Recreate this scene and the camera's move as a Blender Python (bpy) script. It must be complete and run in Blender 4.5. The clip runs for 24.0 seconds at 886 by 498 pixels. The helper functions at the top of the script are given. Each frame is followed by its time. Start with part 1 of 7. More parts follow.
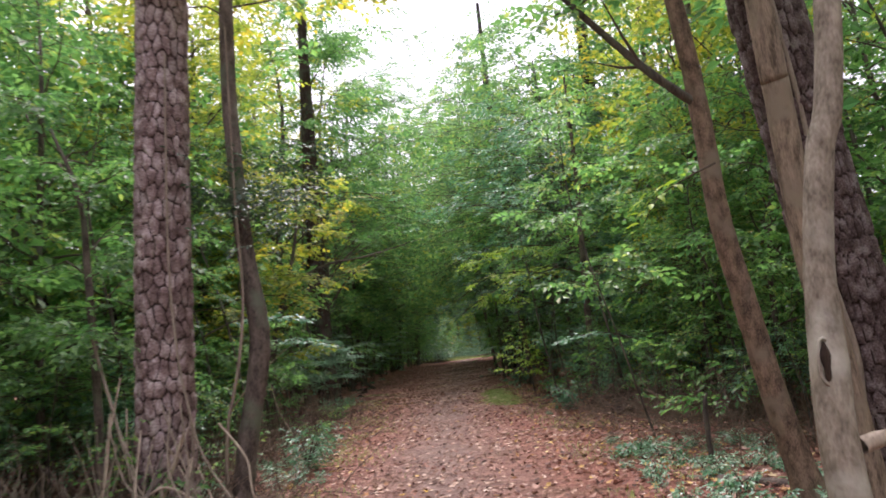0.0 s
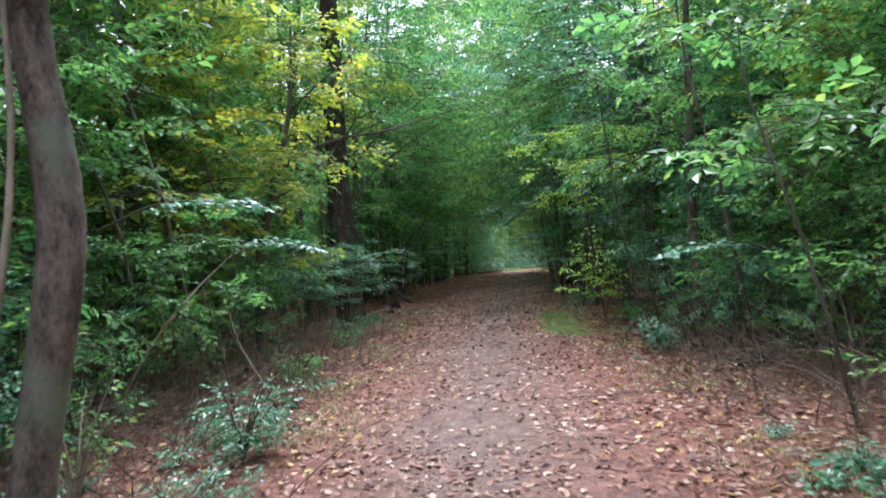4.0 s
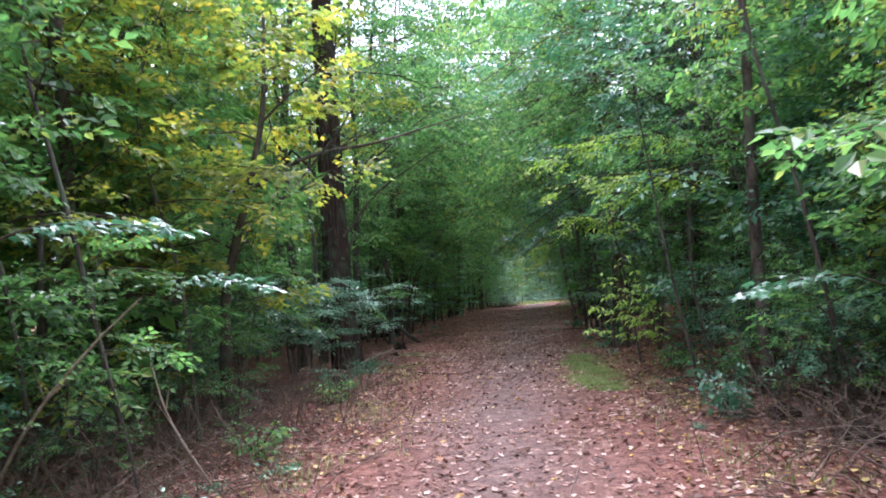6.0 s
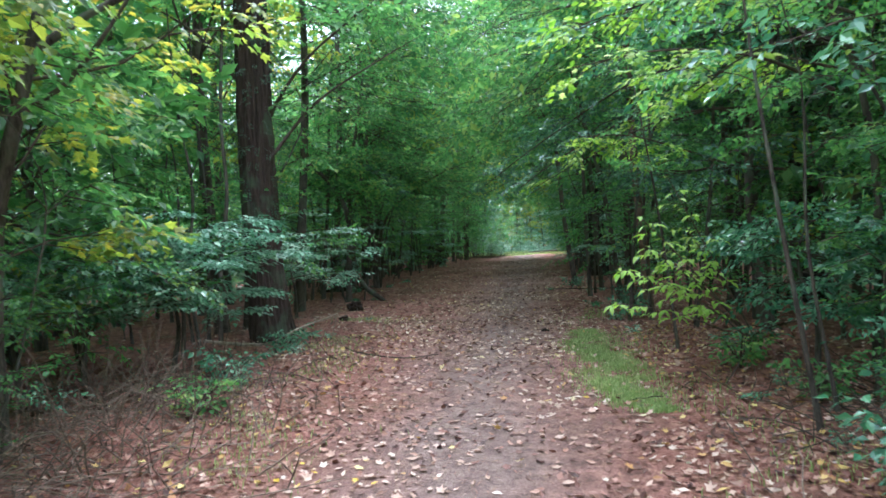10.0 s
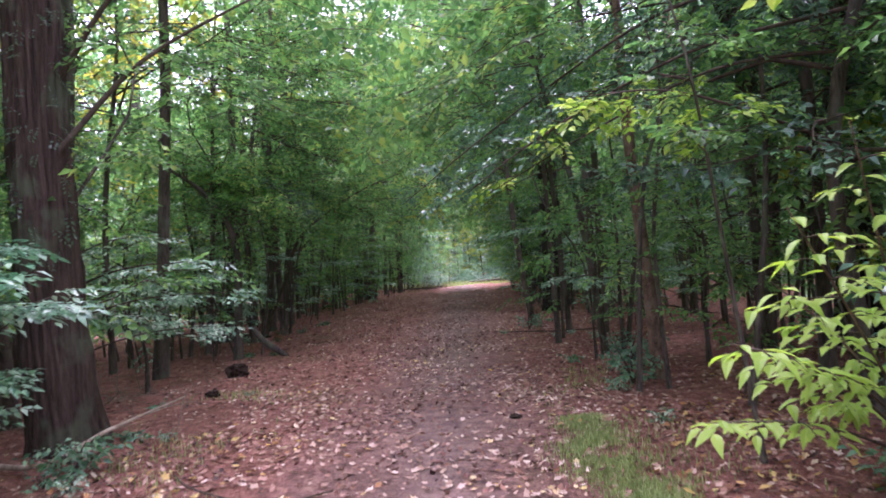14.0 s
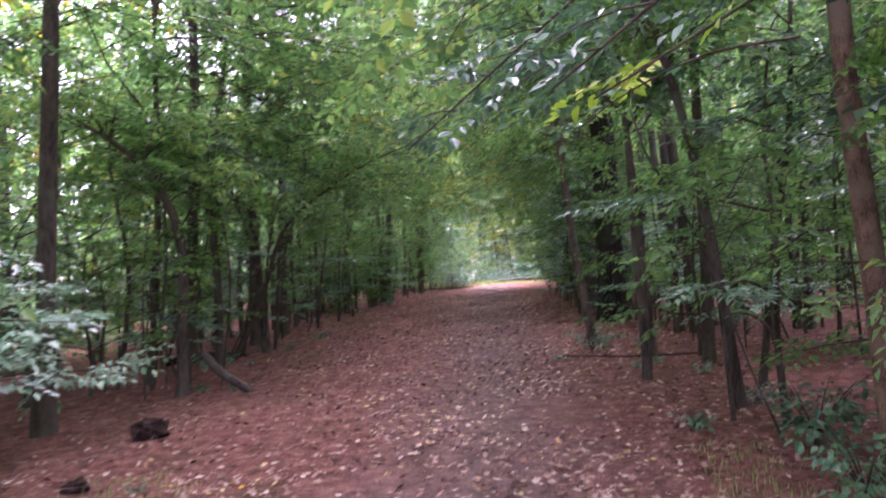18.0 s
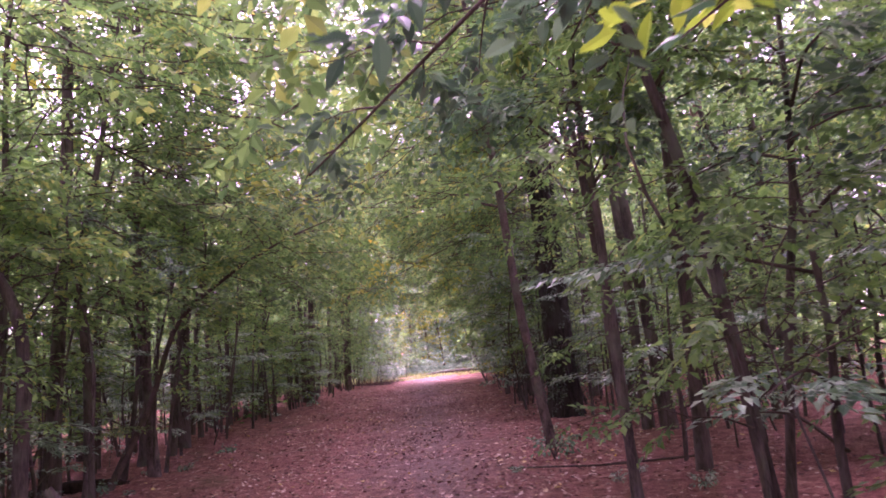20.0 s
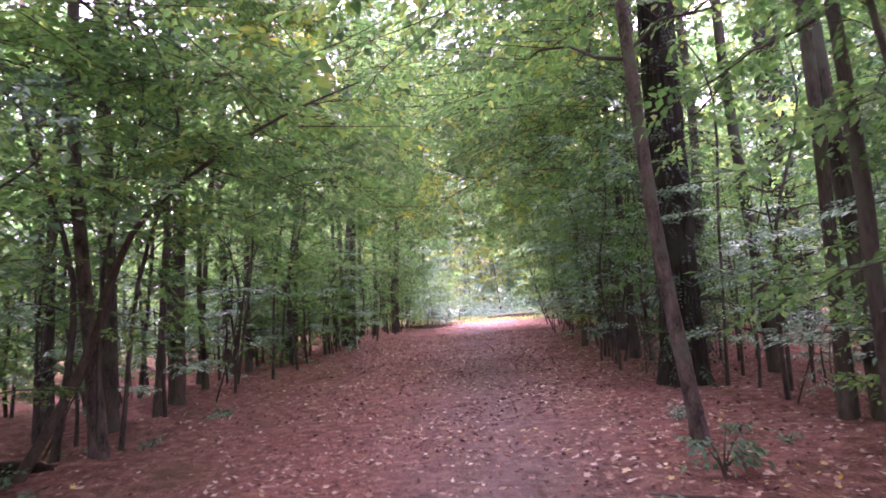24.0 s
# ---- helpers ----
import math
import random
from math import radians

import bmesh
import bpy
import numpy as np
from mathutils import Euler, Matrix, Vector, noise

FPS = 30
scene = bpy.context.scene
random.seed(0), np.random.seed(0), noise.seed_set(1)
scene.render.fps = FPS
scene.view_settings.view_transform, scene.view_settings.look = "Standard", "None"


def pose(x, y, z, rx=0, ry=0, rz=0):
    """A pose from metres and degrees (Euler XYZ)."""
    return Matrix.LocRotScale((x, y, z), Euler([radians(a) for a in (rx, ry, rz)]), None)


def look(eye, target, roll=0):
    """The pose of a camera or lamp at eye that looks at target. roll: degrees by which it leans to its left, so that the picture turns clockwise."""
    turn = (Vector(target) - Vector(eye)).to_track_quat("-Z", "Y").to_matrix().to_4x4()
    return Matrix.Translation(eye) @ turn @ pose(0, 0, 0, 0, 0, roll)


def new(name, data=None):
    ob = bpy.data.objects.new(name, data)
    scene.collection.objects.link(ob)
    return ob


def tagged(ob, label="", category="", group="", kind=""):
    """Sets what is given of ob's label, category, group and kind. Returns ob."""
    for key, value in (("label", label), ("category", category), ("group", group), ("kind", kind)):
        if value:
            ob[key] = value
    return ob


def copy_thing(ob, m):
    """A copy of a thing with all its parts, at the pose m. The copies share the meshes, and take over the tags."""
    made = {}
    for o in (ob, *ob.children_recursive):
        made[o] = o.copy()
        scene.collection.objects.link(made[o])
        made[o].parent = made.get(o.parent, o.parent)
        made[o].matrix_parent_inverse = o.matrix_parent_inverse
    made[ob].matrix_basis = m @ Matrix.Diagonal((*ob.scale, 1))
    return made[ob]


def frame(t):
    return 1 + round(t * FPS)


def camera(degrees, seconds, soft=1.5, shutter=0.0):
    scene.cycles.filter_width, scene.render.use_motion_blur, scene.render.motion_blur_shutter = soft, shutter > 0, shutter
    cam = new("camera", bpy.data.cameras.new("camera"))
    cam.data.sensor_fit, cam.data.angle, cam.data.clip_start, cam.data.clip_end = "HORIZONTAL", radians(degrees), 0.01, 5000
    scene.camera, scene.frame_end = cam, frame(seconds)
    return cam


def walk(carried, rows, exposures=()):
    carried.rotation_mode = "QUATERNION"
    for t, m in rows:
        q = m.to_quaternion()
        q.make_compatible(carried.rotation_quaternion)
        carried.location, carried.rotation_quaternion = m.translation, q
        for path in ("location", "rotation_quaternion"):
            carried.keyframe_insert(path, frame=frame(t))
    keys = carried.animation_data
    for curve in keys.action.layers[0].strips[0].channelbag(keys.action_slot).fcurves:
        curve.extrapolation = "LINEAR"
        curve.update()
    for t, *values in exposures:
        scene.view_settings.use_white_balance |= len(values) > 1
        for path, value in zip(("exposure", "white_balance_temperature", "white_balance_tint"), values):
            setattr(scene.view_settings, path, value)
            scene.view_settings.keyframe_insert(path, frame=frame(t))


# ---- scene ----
cam = camera(62.6, 24.0, 1.7, 0.5)
METRES, EYE, TILT, LEAN, TURN = 24.194, 1.5, 0.0, 0.0, 0.0
ROWS = [
    (0.0, 0.0, 0.0, 0.0, 0.7, 7.29, 5.47),
    (0.5, 0.0011, 0.0246, 0.0012, -1.84, 7.22, 5.96),
    (1.0, -0.0005, 0.0475, -0.0002, -3.96, 5.15, 5.42),
    (1.5, 0.0007, 0.0686, -0.0022, -2.96, 2.18, 4.52),
    (2.0, 0.0008, 0.0907, -0.0014, -0.34, -0.45, 3.54),
    (2.5, 0.0016, 0.1136, -0.0002, 0.98, -2.16, 3.22),
    (3.0, 0.0039, 0.1345, -0.0002, 2.78, -2.3, 3.21),
    (3.5, 0.0034, 0.1545, -0.0014, 4.31, -1.25, 3.25),
    (5.5, 0.0017, 0.2396, 0.0, 5.33, 4.18, 4.61),
    (6.0, 0.0018, 0.2606, 0.0011, 6.05, 3.13, 4.16),
    (6.5, 0.0008, 0.2824, 0.0005, 5.87, 1.53, 3.62),
    (7.0, 0.002, 0.3027, -0.001, 5.59, 0.04, 3.1),
    (7.5, 0.0024, 0.3231, -0.0009, 5.89, -0.9, 2.55),
    (8.0, 0.002, 0.3451, 0.0002, 5.26, -1.29, 2.47),
    (8.5, 0.0035, 0.3662, -0.0004, 5.46, -1.41, 2.74),
    (9.0, 0.0025, 0.3862, -0.0017, 5.96, -1.16, 2.72),
    (9.5, 0.0024, 0.4079, -0.0004, 5.16, -0.88, 2.61),
    (11.5, 0.0017, 0.4909, -0.0002, 5.75, -1.84, 2.22),
    (12.0, 0.0007, 0.5126, 0.0002, 4.19, -1.18, 2.97),
    (12.5, 0.0013, 0.5347, -0.0008, 2.93, 0.2, 3.38),
    (13.0, -0.0001, 0.5553, -0.0013, 2.77, 0.59, 3.28),
    (13.5, -0.0017, 0.5771, 0.0003, 1.36, 0.52, 3.52),
    (14.0, -0.0017, 0.5983, 0.0004, 0.21, 0.99, 3.76),
    (14.5, -0.004, 0.6185, -0.0006, 0.07, 3.77, 3.96),
    (15.0, -0.0055, 0.6409, -0.0006, -0.59, 5.84, 3.95),
    (15.5, -0.0065, 0.6614, 0.0009, -0.3, 6.08, 3.64),
    (16.0, -0.0085, 0.6825, 0.0005, 0.98, 4.95, 3.46),
    (16.5, -0.0074, 0.7028, -0.0011, 4.11, 2.02, 3.73),
    (17.0, -0.0085, 0.7229, -0.0015, 7.49, -0.98, 3.4),
    (17.5, -0.0087, 0.7445, -0.0005, 5.82, -1.32, 3.02),
    (18.0, -0.0062, 0.7639, -0.0, 2.11, 0.91, 3.5),
    (18.5, -0.0087, 0.7826, -0.0015, -1.0, 3.85, 3.85),
    (19.0, -0.0091, 0.8027, -0.0006, -3.4, 5.99, 4.76),
    (19.5, -0.0085, 0.8204, 0.0003, -3.61, 7.43, 5.4),
    (21.5, -0.0101, 0.8963, -0.0002, -2.62, 7.87, 4.81),
    (22.0, -0.0095, 0.9146, -0.0016, -1.6, 5.87, 4.7),
    (22.5, -0.0101, 0.9352, -0.0026, -0.31, 3.52, 4.38),
    (23.0, -0.011, 0.9568, -0.0014, 0.39, 2.23, 3.63),
    (23.5, -0.0102, 0.9766, -0.0012, 0.8, 2.41, 3.24),
    (24.0, -0.0119, 0.9975, -0.0023, 0.58, 3.51, 3.84),
]
EXPOSURES = [(0.0, 1.1, 6350, 29), (1.0, 1.3, 6050, 37), (3.0, 1.5, 5400, 11), (6.0, 1.75, 5450, 31), (7.0, 1.8, 5250, 19), (9.0, 1.98, 5130, 11), (12.0, 2.35, 5500, 31), (13.0, 2.34, 5700, 49), (14.0, 2.42, 5650, 53), (15.0, 2.5, 5900, 59), (16.0, 2.6, 6250, 97), (17.1, 2.75, 5950, 89), (17.9, 2.72, 5800, 69), (18.6, 2.8, 6050, 84),
             (19.3, 2.83, 6200, 108), (22.2, 2.99, 6350, 128), (22.9, 3.18, 6020, 106), (24.0, 3.28, 5950, 89)]
walk(cam, [(t, pose(0, 0, EYE, TILT, LEAN, TURN) @ pose(METRES * x, METRES * y, METRES * z, 90 + pitch, roll, yaw)) for t, x, y, z, yaw, pitch, roll in ROWS], EXPOSURES)

# ---- light: an overcast sky above the woods ----
world = bpy.data.worlds.new("overcast_sky")
scene.world = world
world.use_nodes = True
wn, wl = world.node_tree.nodes, world.node_tree.links
wn.clear()
w_out, w_bg, w_sky, w_mix = (wn.new(k) for k in ("ShaderNodeOutputWorld", "ShaderNodeBackground", "ShaderNodeTexSky", "ShaderNodeMixRGB"))
w_sky.sky_type, w_sky.sun_disc = "NISHITA", False
w_sky.sun_elevation, w_sky.sun_rotation = radians(60), radians(0)
w_sky.dust_density, w_sky.air_density = 4.0, 1.0
w_mix.inputs[0].default_value = 0.72
w_mix.inputs[2].default_value = (9.0, 9.1, 9.3, 1)
w_bg.inputs[1].default_value = 0.15
wl.new(w_sky.outputs[0], w_mix.inputs[1])
# an overcast sky is about three times as bright overhead as at the horizon
w_dir, w_sep, w_grad, w_mul = wn.new("ShaderNodeTexCoord"), wn.new("ShaderNodeSeparateXYZ"), wn.new("ShaderNodeMapRange"), wn.new("ShaderNodeMixRGB")
w_grad.inputs["From Min"].default_value, w_grad.inputs["From Max"].default_value = 0.0, 1.0
w_grad.inputs["To Min"].default_value, w_grad.inputs["To Max"].default_value = 0.42, 1.4
w_mul.blend_type, w_mul.inputs[0].default_value = "MULTIPLY", 1.0
wl.new(w_dir.outputs["Generated"], w_sep.inputs[0])
wl.new(w_sep.outputs["Z"], w_grad.inputs["Value"])
wl.new(w_mix.outputs[0], w_mul.inputs[1])
wl.new(w_grad.outputs[0], w_mul.inputs[2])
wl.new(w_mul.outputs[0], w_bg.inputs[0])
wl.new(w_bg.outputs[0], w_out.inputs[0])
sun_data = bpy.data.lights.new("sun", "SUN")
sun_data.energy, sun_data.angle, sun_data.color = 2.2, radians(30), (1.0, 0.97, 0.90)
sun = new("sun", sun_data)
sun.matrix_world = look((0, 50, 52), (0, 20, 0))

# ---- materials ----
def material(name):
    m = bpy.data.materials.new(name)
    m.use_nodes = True
    n, l = m.node_tree.nodes, m.node_tree.links
    return m, n, l, n["Principled BSDF"]


def ramp(n, stops, mode="LINEAR"):
    r = n.new("ShaderNodeValToRGB")
    r.color_ramp.interpolation = mode
    e = r.color_ramp.elements
    while len(e) < len(stops):
        e.new(0.5)
    for k, (p, c) in zip(e, stops):
        k.position, k.color = p, (*c, 1)
    return r


def leaf_material(name, stops, rough=0.42, through_light=0.46, gloss=0.5):
    """Each leaf is an island with its own tint; patches of the crown differ too; light shines through."""
    m, n, l, b = material(name)
    geo, tex, noi, add = n.new("ShaderNodeNewGeometry"), n.new("ShaderNodeTexCoord"), n.new("ShaderNodeTexNoise"), n.new("ShaderNodeMath")
    noi.inputs["Scale"].default_value = 0.9
    l.new(tex.outputs["Object"], noi.inputs["Vector"])
    mul = n.new("ShaderNodeMath")
    mul.operation, mul.inputs[1].default_value = "MULTIPLY", 0.7
    sub = n.new("ShaderNodeMath")
    sub.operation, sub.inputs[1].default_value = "SUBTRACT", 0.35
    l.new(noi.outputs["Fac"], mul.inputs[0])
    l.new(mul.outputs[0], sub.inputs[0])
    l.new(geo.outputs["Random Per Island"], add.inputs[0])
    l.new(sub.outputs[0], add.inputs[1])
    info, own, tot = n.new("ShaderNodeObjectInfo"), n.new("ShaderNodeMath"), n.new("ShaderNodeMath")
    own.operation = "MULTIPLY_ADD"
    own.inputs[1].default_value, own.inputs[2].default_value = 0.24, -0.13
    l.new(info.outputs["Random"], own.inputs[0])
    l.new(add.outputs[0], tot.inputs[0])
    l.new(own.outputs[0], tot.inputs[1])
    r = ramp(n, stops)
    l.new(tot.outputs[0], r.inputs[0])
    l.new(r.outputs[0], b.inputs["Base Color"])
    b.inputs["Roughness"].default_value = rough
    b.inputs["Specular IOR Level"].default_value = gloss
    t, mix = n.new("ShaderNodeBsdfTranslucent"), n.new("ShaderNodeMixShader")
    hsv = n.new("ShaderNodeHueSaturation")
    hsv.inputs["Hue"].default_value, hsv.inputs["Saturation"].default_value, hsv.inputs["Value"].default_value = 0.498, 1.1, 2.05
    l.new(r.outputs[0], hsv.inputs["Color"])
    l.new(hsv.outputs[0], t.inputs["Color"])
    mix.inputs[0].default_value = through_light
    l.new(b.outputs[0], mix.inputs[1])
    l.new(t.outputs[0], mix.inputs[2])
    l.new(mix.outputs[0], n["Material Output"].inputs["Surface"])
    return m


def bark_material(name, dark, light, scale=9.0, stretch=0.18, bump=0.5, lichen=None, rough=0.9):
    m, n, l, b = material(name)
    tex, mp, noi, fine = n.new("ShaderNodeTexCoord"), n.new("ShaderNodeMapping"), n.new("ShaderNodeTexNoise"), n.new("ShaderNodeTexNoise")
    mp.inputs["Scale"].default_value = (1, 1, stretch)
    l.new(tex.outputs["Object"], mp.inputs["Vector"])
    for k, s in ((noi, scale), (fine, scale * 6)):
        k.inputs["Scale"].default_value, k.inputs["Detail"].default_value = s, 6
        l.new(mp.outputs[0], k.inputs["Vector"])
    mixf = n.new("ShaderNodeMixRGB")
    mixf.inputs[0].default_value = 0.4
    l.new(noi.outputs["Fac"], mixf.inputs[1])
    l.new(fine.outputs["Fac"], mixf.inputs[2])
    r = ramp(n, [(0.36, dark), (0.5, [(a + c) / 2 for a, c in zip(dark, light)]), (0.64, light)])
    l.new(mixf.outputs[0], r.inputs[0])
    col = r.outputs[0]
    if lichen:
        big = n.new("ShaderNodeTexNoise")
        big.inputs["Scale"].default_value, big.inputs["Detail"].default_value = 2.7, 5
        l.new(tex.outputs["Object"], big.inputs["Vector"])
        rr = ramp(n, [(0.52, (0, 0, 0)), (0.64, (1, 1, 1))])
        mx = n.new("ShaderNodeMixRGB")
        mx.inputs[2].default_value = (*lichen, 1)
        l.new(big.outputs["Fac"], rr.inputs[0])
        l.new(rr.outputs[0], mx.inputs[0])
        l.new(col, mx.inputs[1])
        col = mx.outputs[0]
    l.new(col, b.inputs["Base Color"])
    b.inputs["Roughness"].default_value = rough
    b.inputs["Specular IOR Level"].default_value = 0.2
    bp = n.new("ShaderNodeBump")
    bp.inputs["Strength"].default_value, bp.inputs["Distance"].default_value = bump, 0.02
    l.new(mixf.outputs[0], bp.inputs["Height"])
    l.new(bp.outputs[0], b.inputs["Normal"])
    return m


def ground_material():
    """Needle duff and soil; a trodden, paler and greyer strip along the middle of the track."""
    m, n, l, b = material("needle_duff")
    tex = n.new("ShaderNodeTexCoord")

    def noisy(scale, detail=6, rough=0.6):
        k = n.new("ShaderNodeTexNoise")
        k.inputs["Scale"].default_value, k.inputs["Detail"].default_value, k.inputs["Roughness"].default_value = scale, detail, rough
        l.new(tex.outputs["Object"], k.inputs["Vector"])
        return k

    big, mid, fine = noisy(0.55, 4), noisy(6.0, 8, 0.75), noisy(42.0, 6, 0.8)
    duff = ramp(n, [(0.35, (0.040, 0.017, 0.012)), (0.47, (0.170, 0.073, 0.053)), (0.54, (0.298, 0.139, 0.102)), (0.64, (0.500, 0.305, 0.228))])
    soil = ramp(n, [(0.36, (0.068, 0.044, 0.036)), (0.48, (0.170, 0.112, 0.094)), (0.55, (0.246, 0.172, 0.145)), (0.64, (0.385, 0.298, 0.255))])
    both = n.new("ShaderNodeMixRGB")
    both.inputs[0].default_value = 0.5
    l.new(mid.outputs["Fac"], both.inputs[1])
    l.new(fine.outputs["Fac"], both.inputs[2])
    l.new(both.outputs[0], duff.inputs[0])
    l.new(both.outputs[0], soil.inputs[0])
    # the trodden strip bends gently to +x as it goes, and its edge is ragged
    sep = n.new("ShaderNodeSeparateXYZ")
    l.new(tex.outputs["Object"], sep.inputs[0])

    def calc(op, a, c):
        k = n.new("ShaderNodeMath")
        k.operation = op
        for i, v in ((0, a), (1, c)):
            if isinstance(v, (int, float)):
                k.inputs[i].default_value = v
            else:
                l.new(v, k.inputs[i])
        return k.outputs[0]

    bend = calc("MULTIPLY", calc("MAXIMUM", calc("SUBTRACT", sep.outputs["Y"], 18.0), 0.0), 0.03)
    off = calc("ABSOLUTE", calc("ADD", calc("SUBTRACT", sep.outputs["X"], bend), 0.25), 0)
    off = calc("ADD", off, calc("MULTIPLY", calc("SUBTRACT", big.outputs["Fac"], 0.5), 1.6))
    off = calc("ADD", off, calc("MULTIPLY", calc("SUBTRACT", mid.outputs["Fac"], 0.5), 1.2))
    edge = ramp(n, [(0.05, (1, 1, 1)), (0.95, (0, 0, 0))])
    l.new(calc("DIVIDE", off, 1.5), edge.inputs[0])
    mx = n.new("ShaderNodeMixRGB")
    l.new(edge.outputs[0], mx.inputs[0])
    l.new(duff.outputs[0], mx.inputs[1])
    l.new(soil.outputs[0], mx.inputs[2])
    # mossy and weedy stains off the track
    moss = noisy(0.8, 5)
    mr = ramp(n, [(0.56, (0, 0, 0)), (0.72, (0.55, 0.55, 0.55))])
    l.new(moss.outputs["Fac"], mr.inputs[0])
    mz = n.new("ShaderNodeMixRGB")
    mz.inputs[2].default_value = (0.075, 0.075, 0.028, 1)
    l.new(calc("MULTIPLY", mr.outputs[0], calc("SUBTRACT", 1.0, edge.outputs[0])), mz.inputs[0])
    l.new(mx.outputs[0], mz.inputs[1])
    l.new(mz.outputs[0], b.inputs["Base Color"])
    b.inputs["Roughness"].default_value = 0.95
    b.inputs["Specular IOR Level"].default_value = 0.15
    bp = n.new("ShaderNodeBump")
    bp.inputs["Strength"].default_value, bp.inputs["Distance"].default_value = 1.0, 0.05
    l.new(both.outputs[0], bp.inputs["Height"])
    l.new(bp.outputs[0], b.inputs["Normal"])
    return m


M_GROUND = ground_material()
M_LITTER = leaf_material("fallen_leaf", [(0.0, (0.090, 0.042, 0.026)), (0.3, (0.210, 0.108, 0.072)), (0.55, (0.360, 0.236, 0.172)), (0.78, (0.470, 0.335, 0.260)), (0.97, (0.610, 0.490, 0.400)), (1.0, (0.568, 0.361, 0.043))], 0.6, 0.1, 0.3)
M_PALELEAF = leaf_material("pale_fallen_leaf", [(0.0, (0.26, 0.15, 0.10)), (0.4, (0.44, 0.29, 0.21)), (0.8, (0.60, 0.47, 0.38)), (1.0, (0.58, 0.44, 0.16))], 0.6, 0.05, 0.3)
M_BROWNLEAF = leaf_material("dry_brown_leaf", [(0.0, (0.055, 0.026, 0.019)), (0.3, (0.150, 0.064, 0.045)), (0.7, (0.300, 0.150, 0.105)), (1.0, (0.50, 0.34, 0.26))], 0.65, 0.05, 0.3)
M_TURNED = leaf_material("turned_leaf", [(0.0, (0.16, 0.07, 0.035)), (0.3, (0.34, 0.16, 0.06)), (0.6, (0.46, 0.30, 0.09)), (0.85, (0.52, 0.40, 0.14)), (1.0, (0.50, 0.40, 0.30))], 0.6, 0.1, 0.3)
M_NEEDLE = leaf_material("fallen_needle", [(0.0, (0.10, 0.045, 0.03)), (0.6, (0.24, 0.115, 0.075)), (1.0, (0.36, 0.2, 0.13))], 0.7, 0.0, 0.2)
M_GREEN = leaf_material("understorey_leaf", [(0.0, (0.048, 0.118, 0.040)), (0.5, (0.094, 0.208, 0.064)), (0.90, (0.154, 0.290, 0.082)), (1.0, (0.245, 0.318, 0.086))], 0.40, 0.52)
M_YELLOW = leaf_material("turning_leaf", [(0.0, (0.082, 0.138, 0.030)), (0.45, (0.172, 0.232, 0.044)), (0.84, (0.280, 0.302, 0.056)), (1.0, (0.390, 0.330, 0.060))], 0.45, 0.55)
M_COOL = leaf_material("glossy_leaf", [(0.0, (0.034, 0.109, 0.057)), (0.5, (0.064, 0.184, 0.092)), (1.0, (0.138, 0.287, 0.138))], 0.33, 0.25, 0.7)
M_HOLLY = leaf_material("holly_leaf", [(0.0, (0.022, 0.062, 0.034)), (0.5, (0.045, 0.120, 0.062)), (1.0, (0.095, 0.200, 0.105))], 0.38, 0.22, 0.55)
M_LIME = leaf_material("lime_leaf", [(0.0, (0.130, 0.255, 0.038)), (0.5, (0.240, 0.380, 0.056)), (0.85, (0.340, 0.450, 0.100)), (1.0, (0.48, 0.55, 0.22))], 0.5, 0.42, 0.4)
# the palest stops put the sky's sheen on glossy leaves into their colour
M_EVERGREEN = leaf_material("evergreen_leaf", [(0.0, (0.045, 0.130, 0.068)), (0.45, (0.100, 0.240, 0.125)), (0.75, (0.200, 0.350, 0.220)), (1.0, (0.380, 0.500, 0.370))], 0.28, 0.25, 0.9)
M_CANOPY = leaf_material("canopy_leaf", [(0.0, (0.038, 0.100, 0.036)), (0.5, (0.076, 0.168, 0.054)), (0.88, (0.134, 0.244, 0.072)), (1.0, (0.20, 0.272, 0.070))], 0.42, 0.56)
M_DARK = leaf_material("ivy_leaf", [(0.0, (0.014, 0.040, 0.018)), (0.6, (0.028, 0.070, 0.028)), (1.0, (0.050, 0.105, 0.040))], 0.35, 0.15, 0.6)
M_GRASS = leaf_material("grass_blade", [(0.0, (0.130, 0.185, 0.055)), (0.6, (0.235, 0.310, 0.105)), (1.0, (0.380, 0.420, 0.190))], 0.5, 0.35)
M_BARK = bark_material("dark_bark", (0.034, 0.028, 0.023), (0.140, 0.118, 0.096), 11, 0.2, 0.6, (0.105, 0.118, 0.085))
M_SMOOTH = bark_material("smooth_grey_bark", (0.030, 0.023, 0.019), (0.165, 0.130, 0.108), 10, 0.45, 0.9, (0.11, 0.12, 0.085))
M_BROWN = bark_material("brown_bark", (0.050, 0.033, 0.024), (0.245, 0.165, 0.115), 15, 0.5, 0.7, (0.190, 0.145, 0.105))
M_TAN = bark_material("tan_bark", (0.070, 0.050, 0.036), (0.300, 0.225, 0.160), 24, 0.22, 0.7, (0.21, 0.165, 0.118))
M_PALE = bark_material("pale_bark", (0.10, 0.078, 0.056), (0.33, 0.28, 0.215), 13, 0.45, 0.6, (0.40, 0.37, 0.30))
M_CEDAR = bark_material("shaggy_bark", (0.016, 0.011, 0.009), (0.088, 0.060, 0.045), 26, 0.05, 0.9, (0.075, 0.085, 0.055))
M_OAK = bark_material("black_furrowed_bark", (0.010, 0.008, 0.007), (0.052, 0.042, 0.034), 22, 0.08, 0.9, (0.04, 0.045, 0.03))
M_TWIG = bark_material("twig_bark", (0.045, 0.032, 0.024), (0.105, 0.080, 0.060), 14, 0.3, 0.2)
